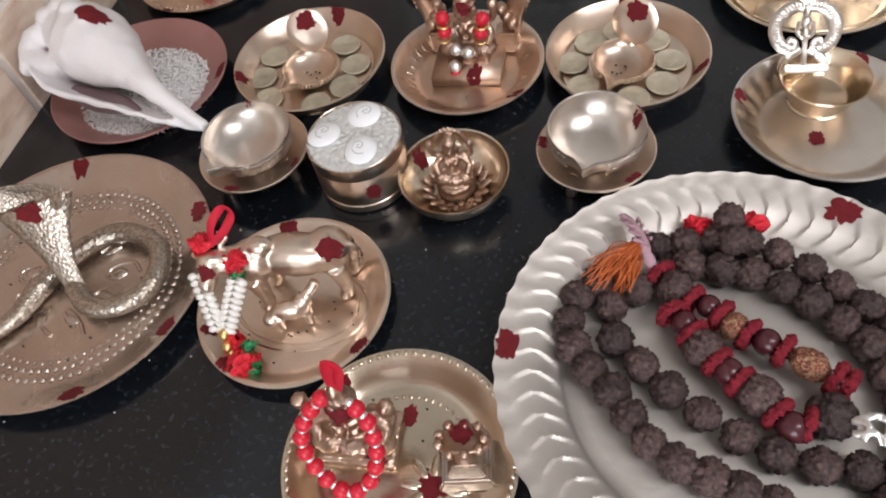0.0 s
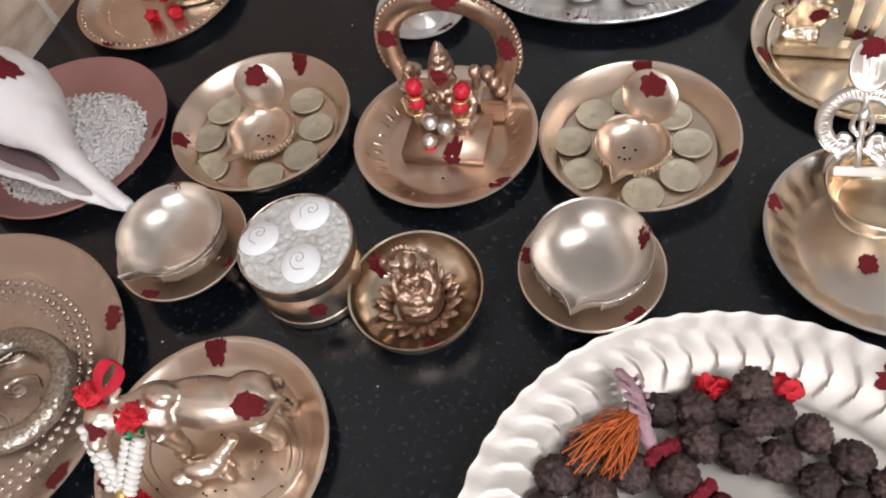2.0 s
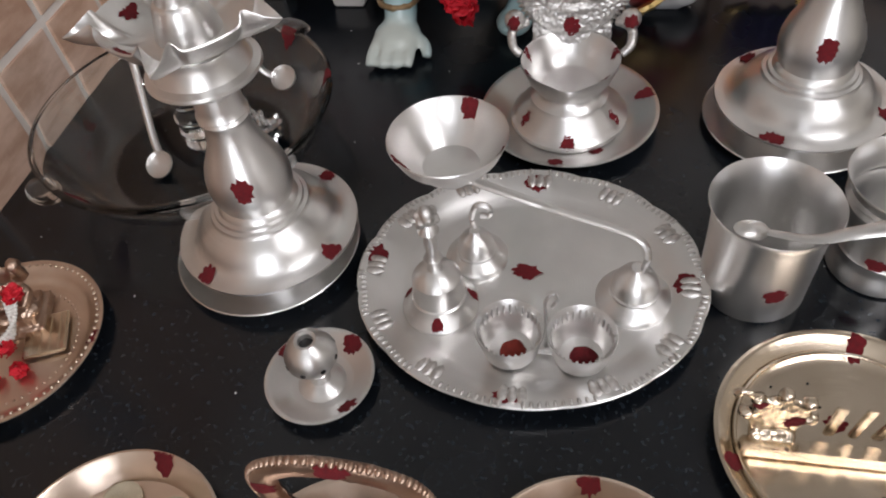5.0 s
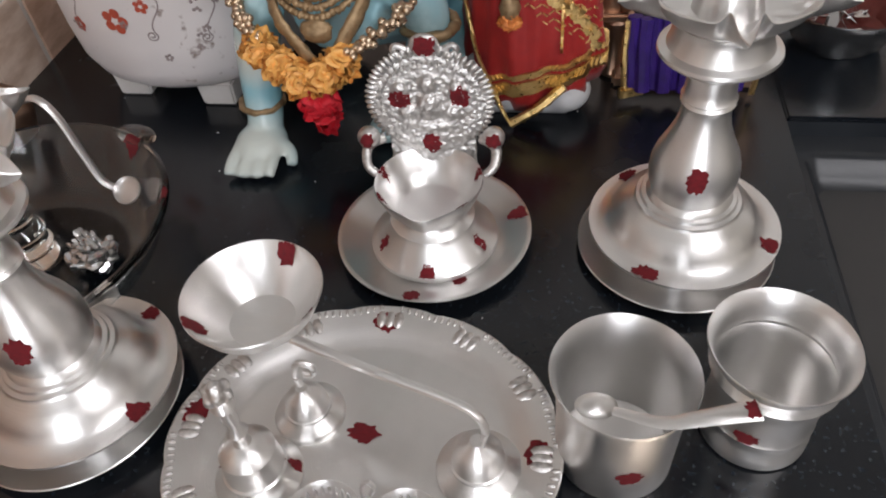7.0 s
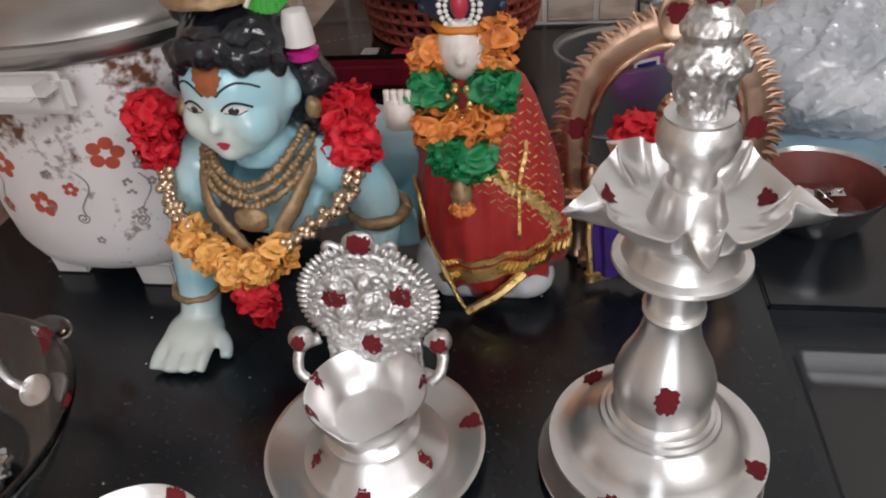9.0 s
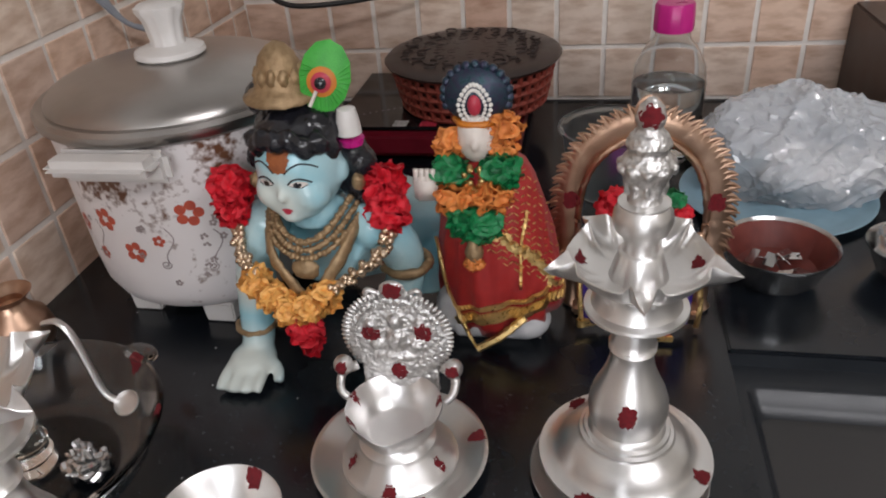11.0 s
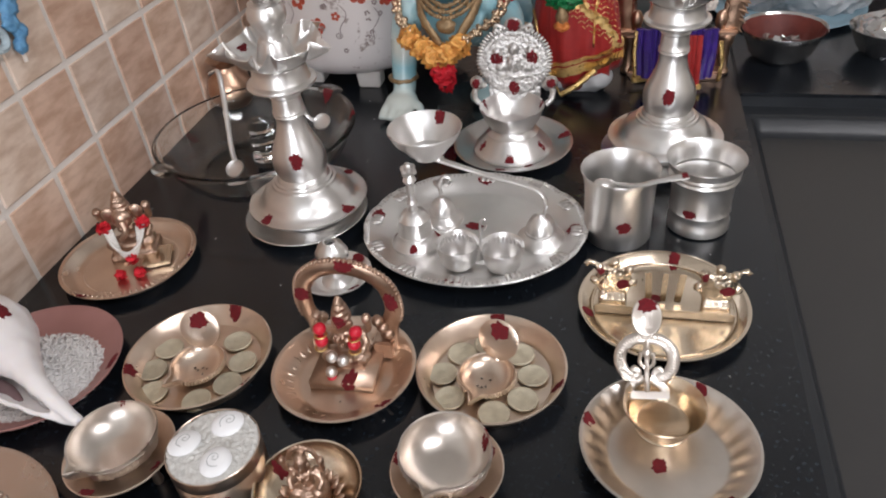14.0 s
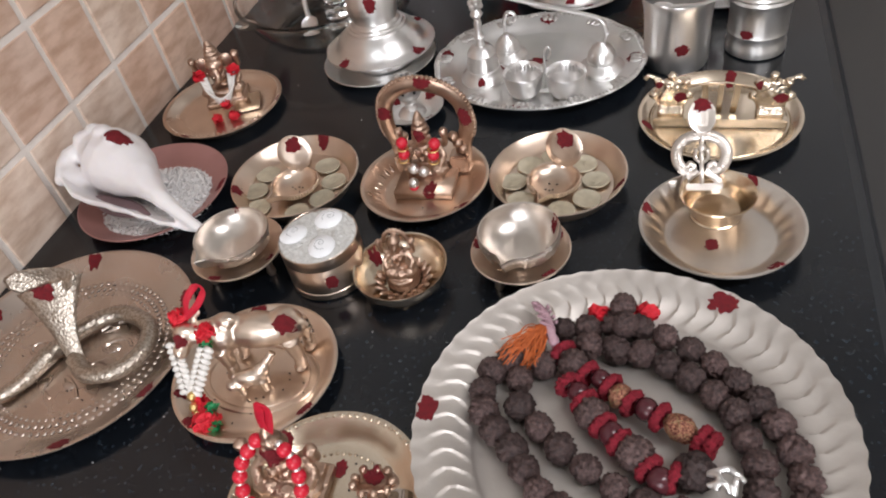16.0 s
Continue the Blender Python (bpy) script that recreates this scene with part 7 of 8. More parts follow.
def painted(x, z, w, h, lift):
    """A smooth almond of paint on the face."""
    bm, rings = bmesh.new(), []
    for k in range(1, 5):
        ring = []
        for i in range(20):
            a = math.tau * i / 20
            q = on_face(x + w * k / 4 * math.cos(a), z + h * k / 4 * math.sin(a) * (1 - 0.25 * abs(math.cos(a))))
            ring.append(bm.verts.new(stree.ray_cast(q - FWD * 0.2, FWD)[0] - FWD * lift))
        rings.append(ring)
    bm.faces.new(rings[0])
    for p, q in zip(rings, rings[1:]):
        for i in range(20):
            bm.faces.new((p[i], p[(i + 1) % 20], q[(i + 1) % 20], q[i]))
    return bm


def on_face(x, z):
    return TURN_HEAD @ slim(Vector((x, -0.06, z)))


for s in (-1, 1):
    face.append((painted(s * 0.0175, 0.2098, 0.0086, 0.0034, 0.0004), IVORY))
    face.append((painted(s * 0.0168, 0.2096, 0.0040, 0.0032, 0.0007), HAIR))
    # pale dot on the pupil: a glint put on as paint
    face.append((painted(s * 0.0180, 0.2120, 0.0010, 0.0010, 0.0010), IVORY))
    for line in ([(0.008, 0.2105), (0.012, 0.2140), (0.018, 0.2155), (0.024, 0.2135), (0.0285, 0.2105)], [(0.006, 0.2215), (0.012, 0.2265), (0.020, 0.2295), (0.028, 0.2275), (0.034, 0.2235)], [(0.010, 0.2085), (0.018, 0.2063), (0.025, 0.2085)]):
        b = bmesh.new()
        thick = 0.0010 if line[0][1] > 0.209 else 0.0004
        for p in curve_pts([(s * x, z, 0) for x, z in line], 22):
            h = stree.ray_cast(on_face(p.x, p.y) - FWD * 0.2, FWD)
            if h[0]:
                ball(b, h[0], (0.0010, 0.0007, thick), 6, 5)
        face.append((b, HAIR))
face.append((painted(0.0005, 0.1815, 0.0062, 0.0024, 0.0004), LIP))
face.append((painted(0.0005, 0.1790, 0.0042, 0.0022, 0.0004), LIP))
face.append((patch_bm(stree, on_face(0, 0.2330), 0.0115, FWD, 1.0), MARK_BROWN))
statue("child_statue", [(sk, SKIN_BLUE), (hr, HAIR), (gd, GOLD_PAINT)] + face, (BX, BYY, 0), "pale blue painted crawling child statue with black hair and gold ornaments")
fe = thing("feather_ornament", None, None, (BX, BYY, 0), "bright green peacock feather ornament with an orange eye", "ornament")
b = lathe([(0, 0.003), (0.020, 0.002), (0.026, 0), (0.020, -0.003), (0, -0.004)], 36, lambda a, r, z: (r * (1 + 0.02 * math.cos(24 * a)), z))
bmesh.ops.transform(b, matrix=pose(0.030, -0.010, 0.285, 78, 14, 8) @ Matrix.Diagonal((0.82, 1.15, 1, 1)), verts=b.verts)
part("feather", b, GREEN_PAINT, fe)
b = bmesh.new()
for k in range(22):
    a = radians(-200 + 220 * k / 21)
    tube([pose(0.030, -0.010, 0.285, 78, 14, 8) @ Vector((0.012 * math.cos(a), 0.014 * math.sin(a), 0.0030)), pose(0.030, -0.010, 0.285, 78, 14, 8) @ Vector((0.021 * math.cos(a + 0.12), 0.029 * math.sin(a + 0.12), 0.0008))], 0.0008, 5, 5, b)
tagged(part("barb", b, GREEN_PAINT, fe), kind="stuff")
for r, m, dy, nm in ((0.0125, ORANGE_PAINT, -0.0145, "orange_eye"), (0.0085, LIP, -0.0165, "red_eye"), (0.0050, HAIR, -0.0185, "dark_centre")):
    b = lathe([(0, 0.0012), (r * 0.8, 0.001), (r, 0)], 24)
    bmesh.ops.transform(b, matrix=pose(0.028, dy, 0.282, 78, 14, 8), verts=b.verts)
    part(nm, b, m, fe)
part("stem", tube([(0.024, -0.020, 0.276), (0.018, -0.024, 0.264)], 0.0016, 5, 6), IVORY, fe)
part("white_tuft", lathe([(0, 0), (0.011, 0.002), (0.010, 0.014), (0.008, 0.024), (0, 0.026)], 20, off=(0.044, -0.010, 0.233)), WHITE_PLASTIC, fe)
part("pink_tip", lathe([(0, 0), (0.010, 0.001), (0.0115, 0.007), (0, 0.009)], 20, off=(0.045, -0.010, 0.224)), MAGENTA, fe)

gl = thing("flower_garland", None, None, (BX, BYY, 0), "red and orange cloth flower garland with gold beads", "garland")
for c, r, n, m, sq in (((-0.074, -0.018, 0.184), 0.0185, 56, RED_CLOTH, (0.8, 0.8, 1.15)), ((-0.076, -0.020, 0.163), 0.0165, 44, RED_CLOTH, (0.8, 0.8, 1)), ((0.069, -0.008, 0.184), 0.0185, 56, RED_CLOTH, (0.8, 0.8, 1.15)), ((0.072, -0.014, 0.160), 0.0185, 50, RED_CLOTH, (0.85, 0.8, 1)),
                       ((-0.006, -0.066, 0.064), 0.015, 34, RED_CLOTH, (0.9, 0.7, 1.0)), ((-0.003, -0.068, 0.048), 0.012, 20, RED_CLOTH, (0.9, 0.7, 1.0))):
    part("red_flower", ruffle(bmesh.new(), c, r, n, int(abs(c[0]) * 7e3) + n, 0.60, sq), m, gl, ang=3)
for k, c in enumerate(((-0.050, -0.056, 0.108), (-0.035, -0.062, 0.096), (-0.018, -0.066, 0.086), (0.001, -0.066, 0.088), (0.018, -0.063, 0.098))):
    part("orange_flower", ruffle(bmesh.new(), c, 0.0150, 46, 70 + k, 0.56, (0.8, 0.7, 1.0)), YELLOW_CLOTH, gl, ang=3)
for s, e in ((-1, (-0.052, -0.056, 0.116)), (1, (0.028, -0.062, 0.108))):
    b = bmesh.new()
    for p in curve_pts([(s * 0.074, -0.024, 0.148), (s * 0.064, -0.044, 0.130), e], 22):
        for q in range(3):
            ball(b, p + Vector((RND.uniform(-0.005, 0.005), RND.uniform(-0.004, 0.002), RND.uniform(-0.004, 0.004))), 0.0036, 8, 6)
    part("gold_bead_string", b, GOLD_BEAD, gl)

# ---- robed statue in red brocade ----
SX, SY = 0.170, 0.960
mb = bmesh.new()
block(mb, (0, 0, 0.014), (0.090, 0.080, 0.028), bev=0.008)
ball(mb, (0.034, -0.020, 0.020), (0.024, 0.026, 0.018))
ball(mb, (-0.042, -0.020, 0.030), (0.018, 0.020, 0.028))
mb = fuse(mb, 0.003, 3)
hd = bmesh.new()
ball(hd, (-0.010, -0.010, 0.214), (0.019, 0.019, 0.025))
tube([(-0.010, -0.006, 0.190), (-0.010, -0.004, 0.170)], 0.013, 5, 12, hd)
ball(hd, (-0.010, -0.028, 0.212), (0.004, 0.004, 0.006))
hd = fuse(hd, 0.0018, 2)
hn = bmesh.new()
block(hn, (-0.056, -0.034, 0.172), (0.022, 0.009, 0.026), (10, 0, 8), 0.003)
for k in range(4):
    tube([(-0.064 + 0.0052 * k, -0.036, 0.180), (-0.064 + 0.0052 * k, -0.035, 0.192)], 0.0026, 5, 6, hn)


def robe(a, r, z):
    """Cloak: narrow at the shoulders, wide and pulled to one side at the hem, with soft folds."""
    t = max(0.0, min(1.0, (0.190 - z) / 0.165))
    f = 0.0034 * t * math.sin(9 * a + 2 * z * 30) + 0.002 * math.sin(17 * a) * t
    side = 0.018 * t * t * max(0.0, math.cos(a)) ** 2
    return r + f + side, z - 0.022 * t * max(0.0, math.sin(-a)) ** 3


rb = lathe([(0.008, 0.196), (0.022, 0.194), (0.034, 0.184), (0.042, 0.168), (0.048, 0.145), (0.053, 0.115), (0.056, 0.085), (0.056, 0.060), (0.053, 0.042), (0.050, 0.030), (0.047, 0.031), (0.050, 0.060), (0.048, 0.100), (0.04, 0.15), (0.02, 0.185)], 96, robe, ell=0.85)
rtree = BVHTree.FromBMesh(rb)
statue("robed_statue", [(mb, MARBLE), (rb, SARI), (hd, IVORY), (hn, IVORY)], (SX, SY, 0), "seated robed statue wrapped in dark red brocade on a marble base")
tr = thing("gold_trim", None, None, (SX, SY, 0), "gold lace border and woven motifs on a red cloak", "cloth trim")
b = bmesh.new()
for i in range(58):
    a = radians(-128 + 165 * i / 57)
    h = rtree.ray_cast(Vector((0.2 * math.cos(a), 0.2 * math.sin(a), 0.038 + 0.012 * math.cos(a))), Vector((-math.cos(a), -math.sin(a), 0)))
    if h[0]:
        p = h[0] + Vector((math.cos(a), math.sin(a), 0)) * 0.001
        block(b, p, (0.0082, 0.0026, 0.0100), (0, 45, math.degrees(a) + 90))
        block(b, p + Vector((0, 0, 0.013)), (0.0050, 0.0022, 0.0050), (0, 45, math.degrees(a) + 90))
        block(b, p + Vector((0, 0, 0.006)), (0.0050, 0.0020, 0.0024), (0, 0, math.degrees(a) + 90))
part("lace_border", b, GOLD_TRIM, tr)
b = bmesh.new()
for i in range(40):
    z = 0.040 + 0.0027 * i
    for q in range(3):
        h = rtree.ray_cast(Vector((0.25, -0.034 + 0.0006 * i + 0.007 * q, z)), Vector((-1, -0.15, 0)))
        if h[0]:
            k = RND.uniform(0.0045, 0.0085)
            block(b, h[0] + h[1] * 0.001, (0.0022, k, k), (45 + RND.uniform(-20, 20), 0, math.degrees(math.atan2(h[1].y, h[1].x))))
part("lace_border", b, GOLD_TRIM, tr)
b = bmesh.new()
for p in curve_pts([(0.010, -0.06, 0.130), (0.028, -0.05, 0.112), (0.046, -0.03, 0.096), (0.058, -0.02, 0.070)], 26):
    h = rtree.ray_cast(Vector((p.x, -0.25, p.z)), Vector((0, 1, 0)))
    if h[0]:
        for q in range(3):
            block(b, h[0] + Vector((RND.uniform(-0.004, 0.004), -0.001, RND.uniform(-0.006, 0.006))), (0.0055, 0.0020, 0.0055), (RND.uniform(-20, 20), RND.uniform(0, 90), 0))
part("gold_sash", b, GOLD_TRIM, tr)
b = bmesh.new()
for i in range(16):
    for k in range(20):
        x, z = -0.004 + 0.0050 * i, 0.052 + 0.0068 * k
        if z < 0.112 - 0.8 * x:
            continue
        h = rtree.ray_cast(Vector((x, -0.25, z + 0.001 * (i % 2))), Vector((0, 1, 0)))
        if h[0]:
            block(b, h[0] + Vector((0, -0.0005, 0)), (0.0050, 0.0010, 0.0010), (0, 38 if i % 2 else -38, math.degrees(math.atan2(h[1].x, -h[1].y))))
part("woven_motif", b, GOLD_TRIM, tr)
b = tube([(-0.052, -0.028, 0.118), (-0.040, -0.046, 0.070), (-0.018, -0.058, 0.020), (-0.012, -0.058, 0.008)], 0.0020, 24, 6)
tube([(-0.012, -0.058, 0.008), (0.010, -0.056, 0.022), (0.034, -0.046, 0.040)], 0.0042, 20, 6, b)
part("hem_braid", emboss(b, 0.0012, 0.003), GOLD_TRIM, tr)
cr = thing("crown_ornament", None, None, (SX - 0.010, SY - 0.008, 0), "round dark sequined crown with a pearl-ringed red jewel", "crown")
b = bmesh.new()
ball(b, (0, 0.006, 0.250), (0.030, 0.018, 0.027), 28, 18)
part("cap", b, DARK_FEATHER, cr)
for k in range(15):
    a = radians(-20 + 220 * k / 14)
    b = bmesh.new()
    ball(b, (0.029 * math.cos(a), 0.004, 0.250 + 0.027 * math.sin(a)), 0.0046, 10, 8)
    part("sequin", b, DARK_FEATHER, cr)
b = bmesh.new()
ball(b, (0, -0.012, 0.246), (0.0062, 0.004, 0.0095), 16, 10)
part("red_jewel", b, LIP, cr)
for ra, rz_, pr, yy in ((0.0098, 0.0138, 0.0018, -0.012), (0.0142, 0.0182, 0.0022, -0.0105)):
    b = bmesh.new()
    for i in range(24):
        a = math.tau * i / 24
        ball(b, (ra * math.cos(a) * (1 - 0.25 * max(0, math.sin(a))), yy, 0.246 + rz_ * math.sin(a)), pr, 8, 6)
    part("pearl_ring", b, PEARL, cr)
part("band", tube([(-0.020, 0.002, 0.229), (-0.010, -0.013, 0.229), (0.010, -0.013, 0.229), (0.020, 0.002, 0.229)], 0.0032, 20, 8), ORANGE_PAINT, cr)
sgl = thing("flower_garland", None, None, (SX - 0.010, SY, 0), "orange and green satin flower garland with a gold tassel", "garland")
for k, (c, r, m, nm) in enumerate((((0.024, -0.012, 0.222), 0.016, ORANGE_CLOTH, "orange_flower"), ((0.022, -0.016, 0.205), 0.013, ORANGE_CLOTH, "orange_flower"), ((-0.024, -0.014, 0.207), 0.014, ORANGE_CLOTH, "orange_flower"), ((-0.023, -0.026, 0.186), 0.016, GREEN_CLOTH, "green_flower"), ((0.022, -0.026, 0.188), 0.017, GREEN_CLOTH, "green_flower"),
                                    ((-0.020, -0.034, 0.164), 0.017, ORANGE_CLOTH, "orange_flower"), ((0.014, -0.036, 0.164), 0.017, ORANGE_CLOTH, "orange_flower"), ((-0.008, -0.044, 0.142), 0.017, GREEN_CLOTH, "green_flower"), ((0.006, -0.045, 0.142), 0.017, GREEN_CLOTH, "green_flower"), ((-0.002, -0.052, 0.105), 0.008, ORANGE_CLOTH, "orange_flower"))):
    part(nm, ruffle(bmesh.new(), c, r, 34, 200 + k, 0.58, (1, 0.7, 1)), m, sgl, ang=3)
b = bmesh.new()
for k in range(22):
    ball(b, (RND.uniform(-0.010, 0.008), -0.034 - RND.uniform(0, 0.004), 0.164 + RND.uniform(-0.010, 0.030)), 0.0032, 8, 6)
tagged(part("gold_bead_cluster", b, GOLD_TRIM, sgl), kind="stuff")
part("tassel_bead", lathe([(0, 0.106), (0.007, 0.108), (0.009, 0.116), (0.006, 0.124), (0.004, 0.130)], 20, off=(-0.002, -0.050, 0)), GOLD_PAINT, sgl)

# ---- small idol under a leafy copper arch ----
AX, AY = 0.312, 1.000
b = bmesh.new()
arch2 = thing("copper_arch", None, None, (AX, AY, 0), "tall copper-toned arch with leafy flames round its edge", "arch")
AR = [(-0.062, 0, 0.040), (-0.070, 0, 0.080), (-0.070, 0, 0.130), (-0.056, 0, 0.172), (-0.028, 0, 0.198), (0, 0, 0.206), (0.028, 0, 0.198), (0.056, 0, 0.172), (0.070, 0, 0.130), (0.070, 0, 0.080), (0.062, 0, 0.040)]
b = tube(AR, 0.0125, 100, 10, flat=0.3, up=(0, 1, 0))
tube([(x * 0.86, -0.003, 0.04 + (z - 0.04) * 0.93) for x, y, z in AR], 0.0035, 90, 8, b)
part("band", emboss(b, 0.0010, 0.004), COPPER_ARCH, arch2)
b = bmesh.new()
pts = curve_pts(AR, 76)
for i, p in enumerate(pts[6:-6]):
    d = (p - Vector((0, 0, 0.11))).normalized()
    t = Vector((-d.z, 0, d.x))
    w_ = 1 if i < 32 else -1
    tube([p + d * 0.008, p + d * 0.0135 + t * 0.0030 * w_, p + d * 0.0175 + t * 0.0075 * w_], lambda u: 0.0030 - 0.0020 * u, 7, 7, b)
    if i % 2:
        tube([p + d * 0.006, p + d * 0.0125 + t * 0.0005 * w_, p + d * 0.0205 + t * 0.0030 * w_], lambda u: 0.0034 - 0.0024 * u, 7, 7, b)
tagged(part("leaf_flame", b, COPPER_ARCH, arch2), kind="stuff")
b = bmesh.new()
for s in (-1, 1):
    lathe([(0.010, 0.0), (0.012, 0.004), (0.009, 0.010), (0.0085, 0.040), (0.012, 0.048), (0.012, 0.056), (0.008, 0.060)], 20, bm=b, off=(s * 0.064, 0, 0))
    block(b, (s * 0.064, 0, 0.062), (0.030, 0.022, 0.008), bev=0.002)
    ball(b, (s * 0.056, -0.006, 0.080), (0.008, 0.006, 0.014))
block(b, (0, 0.004, 0.006), (0.130, 0.060, 0.012), bev=0.003)
part("pedestal", emboss(b, 0.0012, 0.005), COPPER_ARCH, arch2)
atree = tree_of(arch2.children[0])
b = lathe([(0, 0.0026), (0.009, 0.0022), (0.0115, 0.0034), (0.0135, 0.0026), (0.0135, -0.001), (0, -0.002)], 36)
bmesh.ops.transform(b, matrix=pose(0, -0.004, 0.216, 86, 0, 0) @ Matrix.Diagonal((1, 1.35, 1, 1)), verts=b.verts)
crest_ = part("crest", b, COPPER_ARCH, arch2)
part("powder_mark", patch_bm(tree_of(crest_), (0, 0, 0.218), 0.0085, (0, 1, -0.2)), KUMKUM, arch2)
for c in ((-0.068, 0, 0.125), (0.069, 0, 0.125)):
    part("powder_mark", patch_bm(atree, c, 0.010, (0, 1, -0.2)), KUMKUM, arch2)
sx_ = seated(21.0)
statue("seated_figure", [(sx_, COPPER_ARCH)], (AX, AY - 0.012, 0.062), "small copper seated figure dressed with flowers", scale=1.5)
b = bmesh.new()
block(b, (0, 0, 0.031), (0.052, 0.040, 0.060), bev=0.006)
fl = thing("draped_silk", None, None, (AX, AY - 0.024, 0), "purple and red silk cloth with gold edging draped over a pedestal", "cloth")
pb = bmesh.new()
for k in range(11):
    tube([(-0.050 + 0.0095 * k, -0.010 - 0.004 * (k % 2), 0.078), (-0.050 + 0.0095 * k, -0.016 - 0.005 * (k % 2), 0.045), (-0.048 + 0.0090 * k, -0.022 - 0.006 * (k % 2), 0.014)], 0.0068, 10, 8, pb)
part("purple_fold", pb, PURPLE, fl)
b = bmesh.new()
for k in range(4):
    tube([(0.006 + 0.007 * k, -0.024, 0.074), (0.006 + 0.007 * k, -0.032 - 0.003 * (k % 2), 0.040), (0.006 + 0.007 * k, -0.040, 0.008)], 0.0042, 10, 8, b)
part("red_panel", b, SARI, fl)
for b in (block(bmesh.new(), (0.017, -0.0425, 0.008), (0.034, 0.003, 0.008), bev=0.0008), block(bmesh.new(), (-0.048, -0.026, 0.012), (0.024, 0.006, 0.010), (0, 0, 20), 0.001),
          tube([(-0.056, -0.014, 0.076), (-0.057, -0.022, 0.040), (-0.054, -0.030, 0.008)], 0.0030, 12, 6), tube([(0.056, -0.010, 0.060), (0.060, -0.014, 0.030), (0.058, -0.018, 0.006)], 0.0030, 12, 6)):
    part("gold_edging", emboss(b, 0.0008, 0.003), GOLD_TRIM, fl)
fp = thing("flower_bunch", None, None, (AX, AY - 0.028, 0), "small bunch of red, white and green cloth flowers", "garland")
for k, (c, r, m, nm) in enumerate((((-0.026, 0, 0.134), 0.017, RED_CLOTH, "red_flower"), ((-0.028, -0.002, 0.116), 0.012, RED_CLOTH, "red_flower"), ((-0.030, -0.002, 0.104), 0.010, IVORY, "white_flower"), ((0.030, 0.0, 0.126), 0.013, RED_CLOTH, "red_flower"), ((0.034, -0.002, 0.112), 0.010, IVORY, "white_flower"), ((0.026, -0.002, 0.142), 0.010, GREEN_CLOTH, "green_leaf"), ((0.004, -0.004, 0.104), 0.010, IVORY, "white_flower"))):
    part(nm, ruffle(bmesh.new(), c, r, 34, 300 + k), m, fp, ang=3)

# ---- things at the back ----
ct = thing("induction_cooktop", None, None, (0.010, 1.482, 0), "black glass induction cooktop with a dark red edge", "cooktop")
b = bmesh.new()
block(b, (0, 0, 0.028), (0.30, 0.27, 0.040), bev=0.008)
part("body", b, RED_PLASTIC, ct)
b = bmesh.new()
block(b, (0, 0.003, 0.0515), (0.290, 0.258, 0.006), bev=0.002)
part("glass_top", b, mat("black_cooktop_glass", (0.010, 0.009, 0.010), (0.006, 0.006, 0.006), 0.10, 0, 20, 300, 0.0), ct)
for x, w, m, nm in ((-0.034, 0.022, WHITE_PLASTIC, "printed_panel"), (0.010, 0.026, LIP, "red_logo_panel")):
    for k in range(4 if m is WHITE_PLASTIC else 1):
        b = bmesh.new()
        block(b, (x, -0.120 + (0.006 * k if m is WHITE_PLASTIC else 0.008), 0.0548), (w, 0.0026 if m is WHITE_PLASTIC else 0.020, 0.0005))
        part("printed_bar" if m is WHITE_PLASTIC else nm, b, m, ct)
b = bmesh.new()
for k in range(14):
    block(b, (-0.13 + 0.009 * k, -0.085 + 0.0045 * k, 0.0548), (0.004, 0.0012, 0.0005))
part("dotted_mark", b, PRINT_GREY, ct)
for x in (-0.12, 0.12):
    for y in (-0.105, 0.105):
        part("foot", lathe([(0, 0), (0.012, 0), (0.013, 0.008), (0, 0.010)], 16, off=(x, y, 0)), BLACK_PLASTIC, ct)
bk = thing("lidded_basket", None, None, (0.076, 1.478, 0.0555), "round red-brown plastic basket with pierced sides and dark lid", "basket")
bk.scale = (1.1, 1.1, 1.15)
b = bmesh.new()
for k in range(5):
    z = 0.004 + 0.014 * k
    R = 0.104 + 0.0032 * k
    part("hoop", tube([(R * math.cos(a * math.tau / 24), R * math.sin(a * math.tau / 24), z) for a in range(25)], 0.0040, 96, 6), BROWN_PLASTIC, bk)
for i in range(44):
    a = math.tau * i / 44
    b = bmesh.new()
    tube([(0.103 * math.cos(a), 0.103 * math.sin(a), 0.002), (0.117 * math.cos(a), 0.117 * math.sin(a), 0.062)], 0.0040, 4, 6, b)
    part("slat", b, BROWN_PLASTIC, bk)
part("floor", lathe([(0, 0.006), (0.104, 0.006), (0.104, 0.001), (0, 0.0)], 48), BROWN_PLASTIC, bk)
part("liner", lathe([(0.092, 0.004), (0.108, 0.062), (0.107, 0.062), (0.091, 0.004)], 48), DARK_BROWN, bk)
part("lid", emboss(lathe([(0, 0.074), (0.05, 0.073), (0.10, 0.071), (0.122, 0.068), (0.127, 0.064), (0.124, 0.060), (0, 0.060)], 72), 0.0008, 0.006), DARK_BROWN, bk)
g = random.Random(31)
for i in range(9):
    for j in range(9):
        x, y = -0.088 + 0.022 * i + g.uniform(-0.004, 0.004), -0.088 + 0.022 * j + g.uniform(-0.004, 0.004)
        if math.hypot(x, y) < 0.104:
            b, r, t = bmesh.new(), g.uniform(0.007, 0.012), g.uniform(0, 6)
            tube([(x + r * math.cos(a * 0.9 + t) * (1 - 0.08 * a), y + 0.8 * r * math.sin(a * 0.9 + t), 0.0728) for a in range(6)], 0.0012, 18, 5, b)
            part("lid_fret", b, DARK_BROWN, bk)

